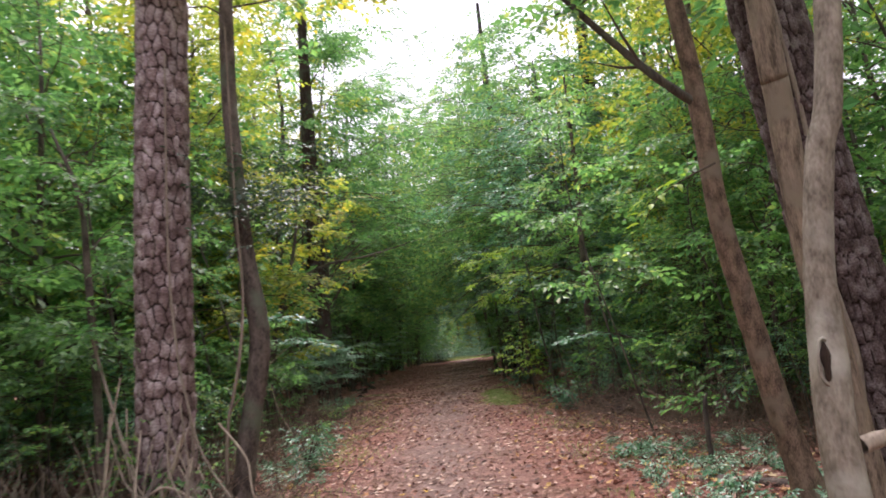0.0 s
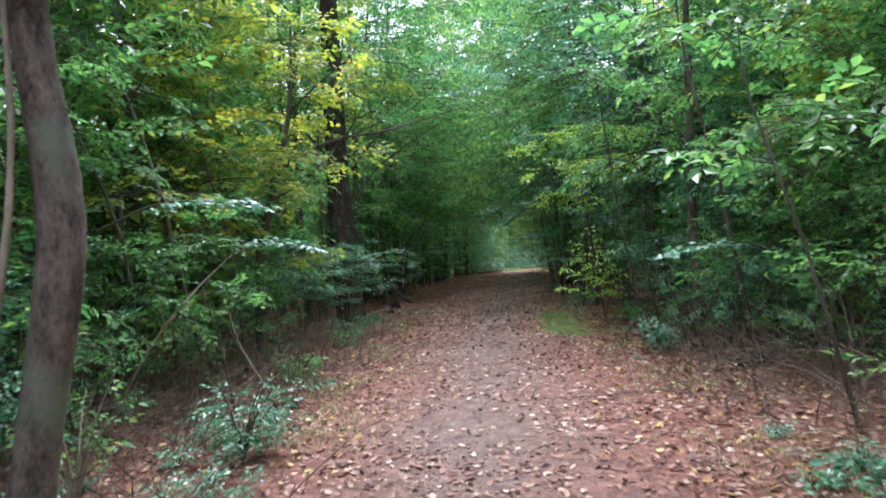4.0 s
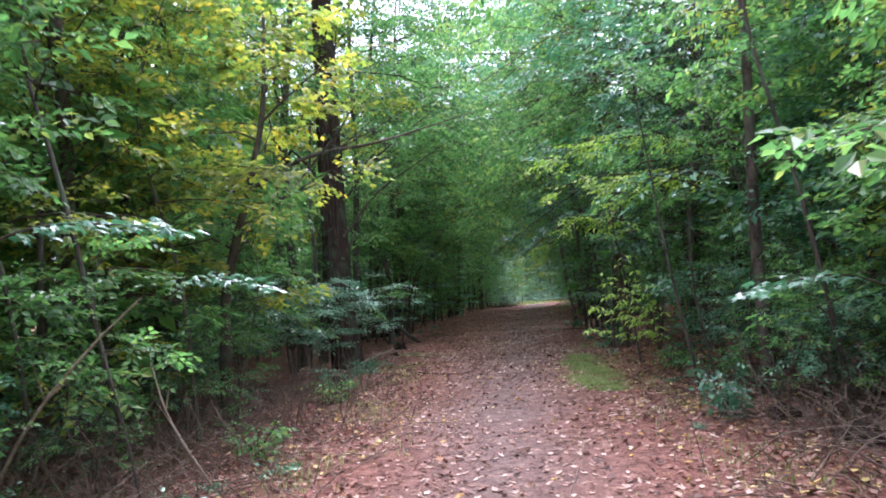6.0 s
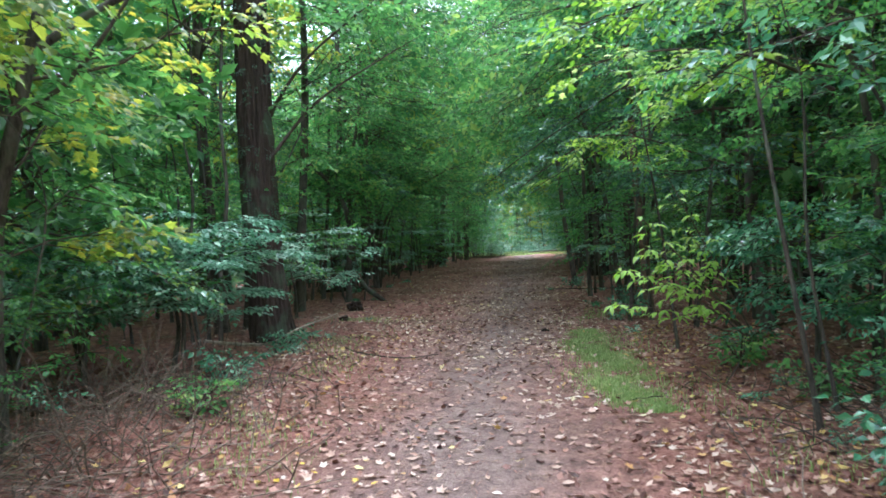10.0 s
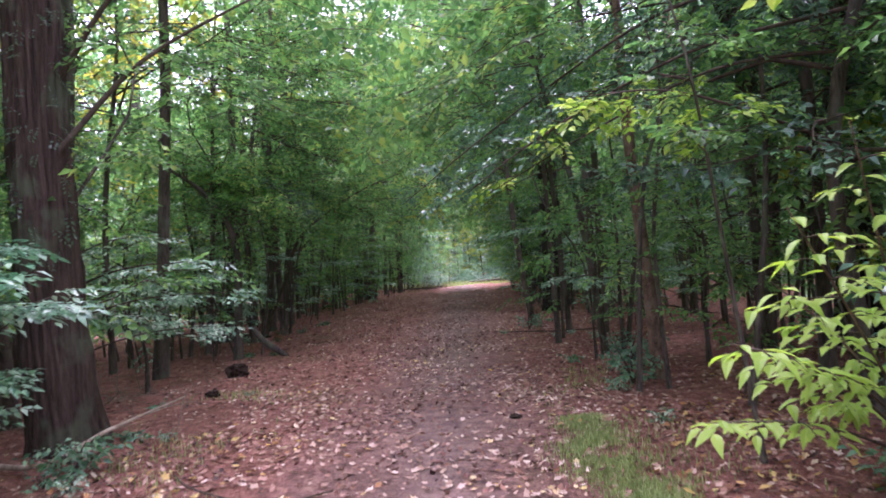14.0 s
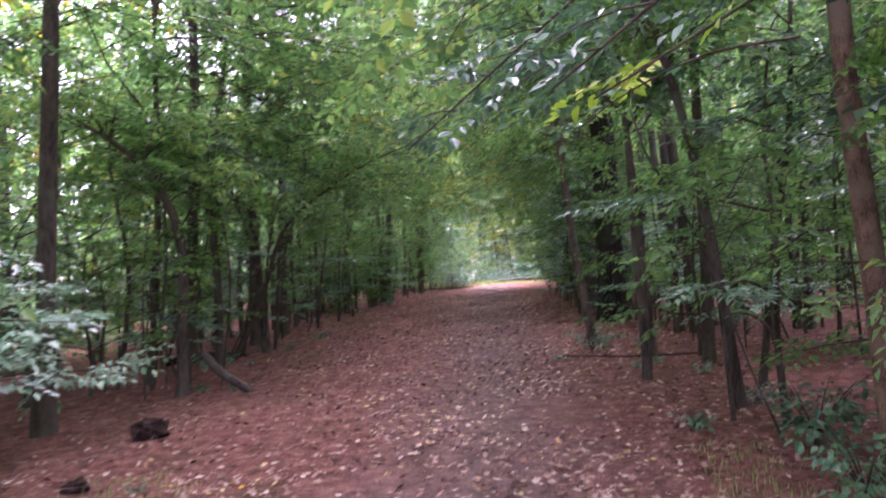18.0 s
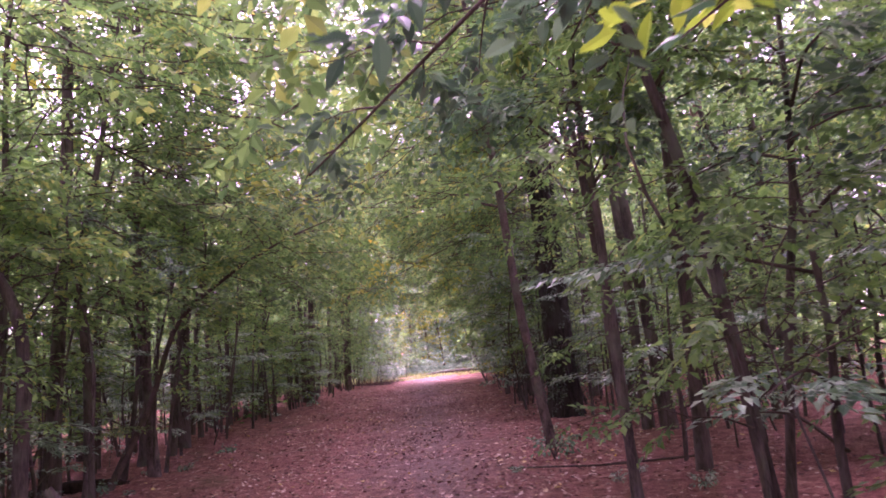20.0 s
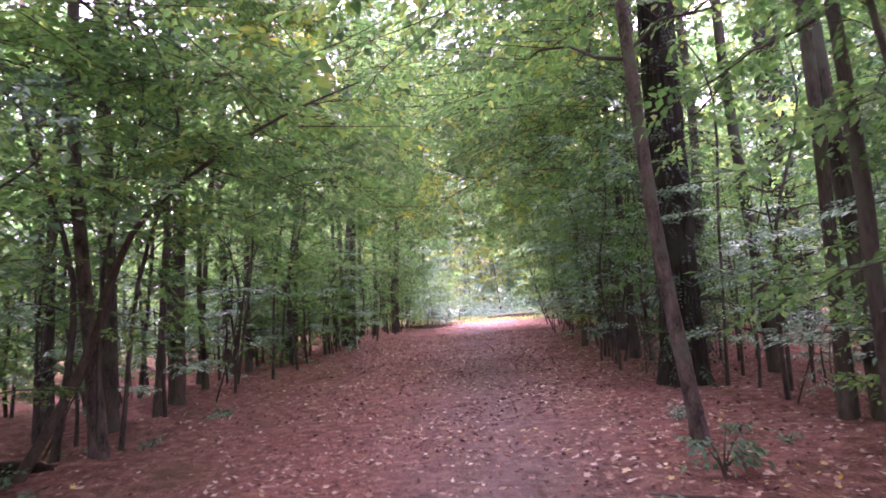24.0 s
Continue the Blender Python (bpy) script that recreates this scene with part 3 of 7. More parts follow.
def strip_trunk(line, sides, step, seed, depth=0.03, fluting=0.12):
    """Shaggy bark: long vertical strips with furrows, on a fluted trunk."""
    rs = np.random.RandomState(seed)
    L = np.asarray(line, float)
    z = np.arange(L[0, 2], L[-1, 2], step)
    C = np.stack([np.interp(z, L[:, 2], L[:, c]) for c in range(4)], 1)
    ang = np.linspace(0, 2 * np.pi, sides, endpoint=False)
    A, Z = np.meshgrid(ang, z)
    w = 0.5 * np.sin(Z * 1.1) + 0.25 * np.sin(Z * 3.1 + 2 * A)
    strips = np.abs(np.sin(11 * A + 1.5 * w)) * 0.6 + np.abs(np.sin(19 * A - 2.4 * w + 1)) * 0.4
    strips += 0.25 * np.sin(Z * 9 + 7 * np.sin(5 * A))
    flute = np.sin(3 * A + 0.3 * Z) + 0.6 * np.sin(5 * A - 0.2 * Z + 1)
    flare = np.exp(-np.clip(Z, 0, None) / 0.35)
    rad = C[:, 3][:, None] * (1 + fluting * (0.4 + 1.2 * flare) * flute * 0.5) + depth * (strips - 0.5) + rs.normal(0, 0.002, A.shape)
    V = np.stack([C[:, 0][:, None] + rad * np.cos(A), C[:, 1][:, None] + rad * np.sin(A), Z], -1).reshape(-1, 3)
    m = len(z)
    i, j = np.meshgrid(np.arange(m - 1), np.arange(sides), indexing="ij")
    a, b2 = (i * sides + j).ravel(), (i * sides + (j + 1) % sides).ravel()
    return raw_mesh("trunk", V, np.stack([a, b2, b2 + sides, a + sides], -1), True)


def cling(rs, line, n, size, lo, hi, out=0.03, side=None):
    """Leaf places on the skin of a trunk: positions, turns, tilts and scales."""
    L = np.asarray(line, float)
    h = rs.uniform(lo, hi, n)
    c = np.stack([np.interp(h, L[:, 2], L[:, k]) for k in range(4)], 1)
    az = rs.uniform(0, 2 * np.pi, n) if side is None else radians(side[0]) + rs.normal(0, radians(side[1]), n)
    r = c[:, 3] + rs.uniform(0, out, n)
    pos = np.stack([c[:, 0] + r * np.cos(az), c[:, 1] + r * np.sin(az), h], 1)
    return pos, az - np.pi / 2 + rs.uniform(-0.7, 0.7, n), rs.uniform(-1.0, 0.3, n), size * rs.uniform(0.6, 1.2, n)


def cedar_left():
    t = thing("cedar_tree", on_ground(-3.72, 21.2), "large cedar with dark shaggy bark in vertical strips", "tree")
    line = np.array([(0.1, 0, -0.15, 0.36), (0.08, 0, 0.2, 0.31), (0.02, 0, 1.0, 0.27), (-0.02, 0, 3.0, 0.245), (0, 0, 6, 0.21), (0.1, 0, 13, 0.08)])
    part("trunk", strip_trunk(line, 110, 0.07, 8, 0.05), M_CEDAR, t)
    for k, (dx, dy, h, az, ln) in enumerate(((0.2, -0.1, 2.7, 30, 2.6), (0.2, 0, 3.4, -10, 2.2), (-0.2, 0, 3.9, 170, 2.4), (0.1, -0.2, 4.6, -70, 2.4))):
        rs = np.random.RandomState(40 + k)
        c, s = math.cos(radians(az)), math.sin(radians(az))
        pts = [(dx, dy, h, 0.03), (dx + c * ln * 0.3, dy + s * ln * 0.3, h + 0.35 * ln, 0.022), (dx + c * ln * 0.7, dy + s * ln * 0.7, h + 0.62 * ln, 0.013), (dx + c * ln, dy + s * ln, h + 0.8 * ln, 0.005)]
        part("limb", raw_mesh("limb", *tube(spline(pts, 4), 6, rs, 0.05), True), M_TWIG, t)
    high_crown(t, line[1:], 4.6, 12, 22, 2.6, M_GREEN, T_FAR, 9, subs=6, sprays=4)
    rs = np.random.RandomState(11)
    part("ivy", raw_mesh("ivy", *place(T_TINY, *cling(rs, line, 240, 1.1, 1.6, 5.2, 0.1), rs)), M_DARK, t)


def ivy_tree(name, x, y, r, seed, label, leaves=1200, lean=0.0, hi=9.0, branches=True):
    """A thick trunk in dark furrowed bark, wrapped in climbing leaves."""
    t = thing(name, on_ground(x, y), label, "tree")
    line = np.array([(0, 0, -0.15, r * 1.5), (0, 0, 0.15, r * 1.25), (0.1 * lean, 0, 1.0, r), (0.4 * lean, 0, 4, r * 0.93), (lean, 0, 9, r * 0.75), (1.5 * lean, 0, 18, r * 0.25)])
    part("trunk", strip_trunk(line, 56, 0.11, seed, 0.035), M_OAK, t)
    rs = np.random.RandomState(seed)
    if leaves:
        part("ivy", raw_mesh("ivy", *place(T_TINY, *cling(rs, line, leaves, 1.4, 0.2, hi, 0.12), rs)), M_DARK, t)
    if branches:
        high_crown(t, line[1:], 5.5, 16, 20, 3.2, M_CANOPY, T_HUGE, seed + 1, subs=4, sprays=3)
    return t


def smooth_trunk(name, loc, pts, bark, label, seed, sides=14, crown=None, steps=8, lumps=0.025):
    t = thing(name, loc, label, "tree")
    rs = np.random.RandomState(seed)
    line = spline(pts, steps)
    line[:, 3] *= 1 + 0.3 * np.exp(-np.clip(line[:, 2], 0, None) / 0.15)
    line = np.vstack([line[0] + np.array([0, 0, -0.15, 0.02]), line])
    part("trunk", raw_mesh("trunk", *tube(line, sides, rs, lumps), True), bark, t)
    if crown:
        dress(t, rs, line[1:], crown["leaf"], crown["temps"], True, **crown["g"])
    return t, line


pine_left()
cedar_left()
ivy_tree("ivy_clad_tree", 2.85, 34.2, 0.26, 21, "thick dark trunk wrapped in ivy near the track", 800)
ivy_tree("dark_oak_tree", 8.6, 43.4, 0.40, 22, "thick dark trunk standing back among saplings", 500)
ivy_tree("dark_oak_tree", 5.55, 24.3, 0.30, 23, "thick dark trunk half hidden by foliage", 300)


def dark_pine():
    t = thing("pine_tree", on_ground(3.75, 6.6), "leaning pine with dark deeply furrowed plated bark", "tree")
    line = np.array([(0, 0, -0.15, 0.43), (0, 0, 0.15, 0.37), (-0.09, 0, 1.0, 0.315), (-0.48, 0, 4.2, 0.29), (-1.0, 0, 9, 0.22), (-1.4, 0, 18, 0.06)])
    part("trunk", plated_trunk(line, 120, 0.024, 6.2, 0.11, 0.19, 0.045, 24), M_DARK_PINE, t)
    high_crown(t, line[1:], 7.5, 16, 18, 3.2, M_CANOPY, T_HUGE, 25, subs=4, sprays=3)


dark_pine()

young, _ = smooth_trunk("young_tree", on_ground(-2.22, 7.4), [(0, 0, 0, 0.105), (0.11, 0, 0.7, 0.1), (0.27, 0, 1.5, 0.104), (0.28, 0, 1.95, 0.1), (0.2, 0, 2.6, 0.088), (0.14, 0, 3.7, 0.082), (0.14, 0, 5.0, 0.075), (0.3, 0, 9, 0.045)], M_SMOOTH,
             "slender tree with smooth grey-brown bark and a slight bend", 31, crown=dict(g=dict(low=5.0, high=8.8, limbs=16, reach=2.0), temps=T_MID, leaf=M_YELLOW))


def dark_clump(t):
    """A dense dark clump of holly-like leaves caught on the young tree."""
    rs = np.random.RandomState(57)
    for k in range(5):
        a = rs.uniform(-0.6, 0.9)
        pts = [(0.06, -0.03, 2.55 + 0.12 * k, 0.008), (0.06 + 0.25 * math.cos(a), 0.25 * math.sin(a), 2.75 + 0.1 * k, 0.006), (0.06 + 0.5 * math.cos(a), 0.5 * math.sin(a), 2.82 + 0.1 * k, 0.003)]
        part("twig", raw_mesh("twig", *tube(spline(pts, 4), 5), True), M_TWIG, t)
    n = 230
    pos = np.stack([rs.normal(0.3, 0.42, n), rs.normal(-0.05, 0.28, n), rs.normal(3.2, 0.24, n)], 1)
    part("clump", raw_mesh("clump", *place(T_HOLLY, pos, rs.uniform(0, 6.28, n), rs.uniform(-0.7, 0.5, n), rs.uniform(0.6, 1.0, n), rs)), M_DARK, t, "dense clump of dark leaves")


dark_clump(young)
leaner, _ = smooth_trunk("leaning_tree", on_ground(2.76, 6.1), [(0, 0, 0, 0.115), (-0.17, 0, 0.8, 0.105), (-0.30, 0, 1.6, 0.098), (-0.41, 0, 2.35, 0.09), (-0.45, 0, 3.3, 0.083), (-0.54, 0, 4.3, 0.075), (-0.9, 0.2, 8, 0.04)], M_BROWN,
             "leaning tree with smooth reddish-brown bark", 32, crown=dict(g=dict(low=4.2, high=7.8, limbs=18, reach=2.2), temps=T_MID, leaf=M_GREEN))
smooth_trunk("brown_tree", on_ground(2.52, 4.7), [(0, 0, 0, 0.12), (-0.1, 0, 1.2, 0.098), (-0.18, 0, 2.0, 0.092), (-0.21, 0, 2.95, 0.088), (-0.24, 0, 3.6, 0.085), (-0.4, 0.1, 9, 0.05)], M_TAN,
             "tree with smooth brown bark leaning over the track", 33, crown=dict(g=dict(low=4.6, high=8.8, limbs=18, reach=2.2), temps=T_MID, leaf=M_GREEN))


def hollow_tree():
    """A pale trunk with a dark rotten hollow and a broken stub."""
    t, line = smooth_trunk("hollow_tree", on_ground(1.42, 2.78), [(0.02, 0, 0, 0.084), (-0.01, 0, 0.6, 0.076), (-0.03, 0, 1.0, 0.07), (-0.02, 0, 1.3, 0.068), (0.0, 0, 1.65, 0.056), (0.07, 0, 2.08, 0.053), (0.2, 0, 2.7, 0.05), (0.6, 0.1, 6, 0.03)], M_PALE,
                           "pale-barked tree with a dark rotten hollow and lichen", 34, 18, dict(g=dict(low=3.6, high=5.8, limbs=10, reach=1.3), temps=T_MID, leaf=M_GREEN))
    bm = bmesh.new()
    bmesh.ops.create_uvsphere(bm, u_segments=14, v_segments=10, radius=1)
    for v in bm.verts:
        v.co = Vector((v.co.x * 0.017 * (1 + 0.3 * math.sin(5 * v.co.z)), v.co.y * 0.014, v.co.z * 0.075))
    me = bpy.data.meshes.new("hollow")
    bm.to_mesh(me)
    bm.free()
    part("hollow", me, M_HOLLOW, t, "dark rotten hollow in the bark", (-0.058, -0.056, 1.30))
    rim = [(math.cos(a) * 0.024 - 0.058 + 0.003 * math.sin(3 * a), -0.058 + 0.012 * abs(math.cos(a)), 1.30 + math.sin(a) * 0.088, 0.007) for a in np.linspace(0, 2 * np.pi, 22)]
    part("callus", raw_mesh("callus", *tube(rim, 6), True), M_PALE, t, "swollen bark rim")
    stub = spline([(0.05, 0, 0.98, 0.034), (0.14, 0.01, 1.0, 0.03), (0.26, 0.02, 1.0, 0.028), (0.33, 0.02, 0.985, 0.02)], 4)
    part("stub", raw_mesh("stub", *tube(stub, 9, np.random.RandomState(3), 0.08), True), M_DEAD, t, "broken pale branch stub")


hollow_tree()

# ---- saplings and trunks seen one by one ----
smooth_trunk("forked_sapling", on_ground(-3.75, 7.6), [(0.05, 0, 0, 0.05), (0.06, 0, 1.2, 0.045), (0.0, 0, 2.6, 0.04), (-0.06, 0, 3.4, 0.03), (-0.35, 0, 4.2, 0.015)], M_SMOOTH, "thin forked sapling among leaves", 35,
             crown=dict(g=dict(low=1.4, high=4.1, limbs=12, reach=1.5), temps=T_NEAR, leaf=M_GREEN))
maple, _ = smooth_trunk("maple_sapling", on_ground(-3.85, 15.5), [(0, 0, 0, 0.085), (0.02, 0, 1.0, 0.075), (0.1, 0, 1.8, 0.065), (0.4, 0, 2.85, 0.05), (0.7, 0, 4.0, 0.035), (0.8, 0, 5.4, 0.015)], M_BARK, "maple sapling with dark bark and spreading leafy branches", 36,
             crown=dict(g=dict(low=1.5, high=5.2, limbs=22, reach=1.9, droop=0.45), temps=T_LOBED, leaf=M_YELLOW))
smooth_trunk("bent_sapling", on_ground(-3.84, 27.5), [(0, 0, 0, 0.075), (0.05, 0, 0.9, 0.068), (0.09, 0, 1.78, 0.062), (-0.03, 0, 2.36, 0.055), (-0.36, 0, 2.88, 0.045), (-0.64, 0, 3.18, 0.035), (-1.4, 0.1, 3.7, 0.012)], M_BARK, "dark sapling with a trunk bent over to one side", 37,
             crown=dict(g=dict(low=2.4, high=3.6, limbs=14, reach=1.7, rise=35), temps=T_MID, leaf=M_GREEN))
smooth_trunk("arching_sapling", on_ground(-4.25, 30.7), [(0, 0, 0, 0.05), (0.28, 0.25, 0.6, 0.045), (0.48, 0.5, 1.2, 0.04), (0.85, 0.6, 2.2, 0.032), (1.6, 0.5, 2.8, 0.024), (2.4, 0.5, 3.25, 0.016), (3.2, 0.5, 3.55, 0.007)], M_TWIG, "thin sapling arching out over the track", 38,
             crown=dict(g=dict(low=2.4, high=3.5, limbs=12, reach=1.0, subs=4, sprays=3, droop=0.5), temps=T_MID, leaf=M_GREEN))
smooth_trunk("slim_tree", on_ground(-4.6, 33.2), [(0, 0, 0, 0.11), (0.05, 0, 1.5, 0.1), (0.08, 0, 3.3, 0.092), (0.1, 0, 5.3, 0.08), (0.2, 0, 9, 0.03)], M_BARK, "slim straight tree with dark bark", 39,
             crown=dict(g=dict(low=2.6, high=8.6, limbs=24, reach=2.0), temps=T_MID, leaf=M_GREEN))
smooth_trunk("slim_tree", on_ground(-4.3, 30.2), [(0, 0, 0, 0.07), (0.03, 0, 1.5, 0.064), (-0.02, 0, 3.0, 0.055), (0.25, 0, 4.4, 0.04), (0.7, 0, 7, 0.015)], M_BARK, "slim tree with dark bark beside the track", 40,
             crown=dict(g=dict(low=2.2, high=6.6, limbs=18, reach=1.8), temps=T_MID, leaf=M_GREEN))
smooth_trunk("leaning_sapling", on_ground(2.22, 25.2), [(0, 0, 0, 0.055), (-0.12, 0, 1.15, 0.05), (-0.26, 0, 2.2, 0.045), (-0.5, 0, 3.3, 0.037), (-1.0, 0.2, 5.5, 0.02)], M_BARK, "dark leaning sapling beside the track", 41,
             crown=dict(g=dict(low=3.0, high=5.3, limbs=14, reach=1.6), temps=T_MID, leaf=M_GREEN))
smooth_trunk("slim_sapling", on_ground(1.79, 26.9), [(0, 0, 0, 0.047), (-0.04, 0, 1.76, 0.043), (-0.06, 0, 3.0, 0.035), (-0.2, 0, 5.5, 0.015)], M_BARK, "slim dark sapling at the edge of the track", 42,
             crown=dict(g=dict(low=2.6, high=5.3, limbs=14, reach=1.6), temps=T_MID, leaf=M_COOL))
smooth_trunk("slim_sapling", on_ground(2.77, 26.1), [(0, 0, 0, 0.04), (0.2, 0, 1.36, 0.036), (0.46, 0, 2.8, 0.03), (0.6, 0, 5, 0.012)], M_BARK, "thin sapling leaning back from the track", 43,
             crown=dict(g=dict(low=2.4, high=4.8, limbs=12, reach=1.4), temps=T_MID, leaf=M_GREEN))
smooth_trunk("brown_tree", on_ground(2.36, 23.0), [(0, 0, 0, 0.085), (-0.05, 0, 1.0, 0.075), (-0.14, 0, 2.25, 0.068), (-0.17, 0, 2.95, 0.064), (-0.3, 0, 8, 0.03)], M_BROWN, "tree with smooth brown bark beside the track", 44,
             crown=dict(g=dict(low=3.8, high=7.8, limbs=18, reach=2.0), temps=T_MID, leaf=M_GREEN))
smooth_trunk("leaning_sapling", on_ground(2.23, 28.35), [(0, 0, 0, 0.055), (-0.08, 0, 1.35, 0.05), (-0.11, 0, 2.25, 0.045), (-0.35, 0, 5.5, 0.018)], M_BARK, "dark leaning sapling beside the track", 45,
             crown=dict(g=dict(low=2.8, high=5.3, limbs=14, reach=1.6), temps=T_MID, leaf=M_GREEN))
smooth_trunk("leaning_tree", on_ground(1.78, 30.5), [(0, 0, 0, 0.072), (-0.24, 0, 1.88, 0.062), (-0.38, 0, 3.9, 0.053), (-0.7, 0, 8, 0.022)], M_SMOOTH, "slim tree leaning towards the track", 46,
             crown=dict(g=dict(low=3.2, high=7.6, limbs=18, reach=1.9), temps=T_MID, leaf=M_GREEN))
smooth_trunk("brown_tree", on_ground(6.75, 35.4), [(0, 0, 0, 0.17), (0.1, 0, 2.7, 0.15), (0.0, 0, 6.6, 0.13), (0.1, 0, 12, 0.06)], M_BROWN, "straight tree with brown bark standing back from the track", 47,
             crown=dict(g=dict(low=4.5, high=11.5, limbs=24, reach=2.6), temps=T_FAR, leaf=M_CANOPY))
smooth_trunk("slim_tree", on_ground(2.9, 15.4), [(0, 0, 0, 0.08), (0.0, 0, 2.0, 0.07), (0.1, 0, 4.5, 0.05), (0.1, 0, 7, 0.02)], M_SMOOTH, "slim tree hidden among foliage", 48,
             crown=dict(g=dict(low=2.5, high=6.6, limbs=20, reach=1.4), temps=T_NEAR, leaf=M_GREEN))
smooth_trunk("slim_tree", on_ground(-5.3, 16.0), [(0, 0, 0, 0.11), (0, 0, 2, 0.1), (-0.1, 0, 4.3, 0.085), (0, 0, 9, 0.04)], M_BARK, "slim dark tree behind the understorey", 49,
             crown=dict(g=dict(low=4.0, high=8.6, limbs=20, reach=2.2), temps=T_MID, leaf=M_YELLOW))


# long bare limbs that cross the view
def long_limb(t, pts, label, seed, bark=None, forks=3):
    rs = np.random.RandomState(seed)
    line = spline(pts, 6)
    limb = part("limb", raw_mesh("limb", *tube(line, 7, rs, 0.08), True), bark or M_BARK, t, label)
    for k in range(forks):
        i = rs.randint(len(line) // 3, len(line) - 2)
        d = line[-1, :3] - line[0, :3]
        d = d / np.linalg.norm(d) + rs.uniform(-0.8, 0.8, 3)
        ln = rs.uniform(0.4, 0.9)
        f = [(*(line[i, :3] + d * ln * s + np.array([0, 0, 0.12 * s * s])), line[i, 3] * 0.5 * (1 - 0.85 * s)) for s in (0, 0.4, 1)]
        part("twig", raw_mesh("twig", *tube(f, 5), True), bark or M_TWIG, limb)
    return limb


long_limb(maple, [(0.42, 0, 2.95, 0.036), (0.9, 0, 3.22, 0.03), (1.45, 0, 3.4, 0.024), (2.2, 0.05, 3.48, 0.018), (3.4, 0.1, 3.75, 0.006)], "long dark limb arching towards the track", 51, forks=5)
long_limb(maple, [(0.3, 0, 2.5, 0.026), (0.9, -0.2, 2.75, 0.018), (1.6, -0.5, 3.3, 0.011), (2.1, -0.7, 3.8, 0.004)], "thin dark limb", 52, forks=3)
long_limb(leaner, [(-0.44, 0, 3.3, 0.04), (-0.8, -0.1, 3.55, 0.038), (-1.15, -0.1, 3.92, 0.032), (-1.5, -0.1, 4.33, 0.026), (-2.0, -0.1, 5.0, 0.012)], "dark mossy limb", 53, forks=2)


# ---- undergrowth seen one by one ----
def single_leaf(name, leaf, curl, seed):
    rs = np.random.RandomState(seed)
    v, f = leaf
    v = v.copy()
    v[:, 2] += -curl * v[:, 1] ** 2 + rs.uniform(-0.002, 0.002, len(v))
    return raw_mesh(name, v, f)


def leafy_stem(stem, line, n, meshes, mat, seed, size=1.0, start=0.3, spread=1.1, stalk=0.16, flat=1.0):
    """Single leaves, each an object, set alternately on short stalks along a stem; droop grows outwards."""
    rs = np.random.RandomState(seed)
    idx = np.arange(len(line))
    for k in range(n):
        u = start + (1 - start) * (k + rs.uniform(0, 0.7)) / n
        i = u * (len(line) - 1)
        p = np.array([np.interp(i, idx, line[:, c]) for c in range(3)])
        j = min(int(i), len(line) - 2)
        d = line[j + 1, :3] - line[j, :3]
        side = 1 if k % 2 else -1
        yaw = math.atan2(d[1], d[0]) - math.pi / 2 - side * rs.uniform(0.25, spread)
        off = rs.uniform(0.0, stalk) * np.array([-math.sin(yaw), math.cos(yaw), rs.uniform(-0.3, 0.4)])
        o = part("leaf", meshes[k % len(meshes)], mat, stem)
        o.matrix_basis = Matrix.Translation(p + off) @ Euler((flat * rs.uniform(-0.55, 0.15), flat * rs.uniform(-0.4, 0.4), yaw)).to_matrix().to_4x4() @ Matrix.Scale(size * rs.uniform(0.65, 1.15), 4)


def shrub(name, loc, stems, height, spread, leaf, temps, label, seed, sprays=6, size=1.0, low=0.3, group="", bark=None):
    """Several thin stems from one foot, leafy from low upwards."""
    rs = np.random.RandomState(seed)
    t = thing(name, loc, label, "shrub", group)
    tubes, P, Yw, Tl, Sc = [], [], [], [], []
    for i in range(stems):
        az = i * 2.399 + rs.uniform(-0.5, 0.5)
        lean, h = spread * rs.uniform(0.35, 1.0), height * rs.uniform(0.6, 1.0)
        s = np.linspace(0, 1, 6)
        line = np.stack([np.cos(az) * lean * s ** 1.4, np.sin(az) * lean * s ** 1.4, h * (s - 0.18 * s ** 2) / 0.82, 0.011 * (1 - 0.8 * s)], 1)
        tubes.append(tube(line, 5))
        for k in range(sprays):
            u = low + (1 - low) * (k + rs.uniform(0, 1)) / sprays
            P.append([np.interp(u, s, line[:, c]) for c in range(3)])
            Yw.append(az - math.pi / 2 + rs.uniform(-1.6, 1.6))
            Tl.append(rs.uniform(-0.4, 0.4))
            Sc.append(size * rs.uniform(0.7, 1.2))
    tagged(part("stemwork", raw_mesh("stemwork", *merge(tubes), True), bark or M_TWIG, t), kind="stuff")
    part("foliage", raw_mesh("foliage", *place(temps, np.array(P), Yw, Tl, Sc, rs)), leaf, t)
    return t


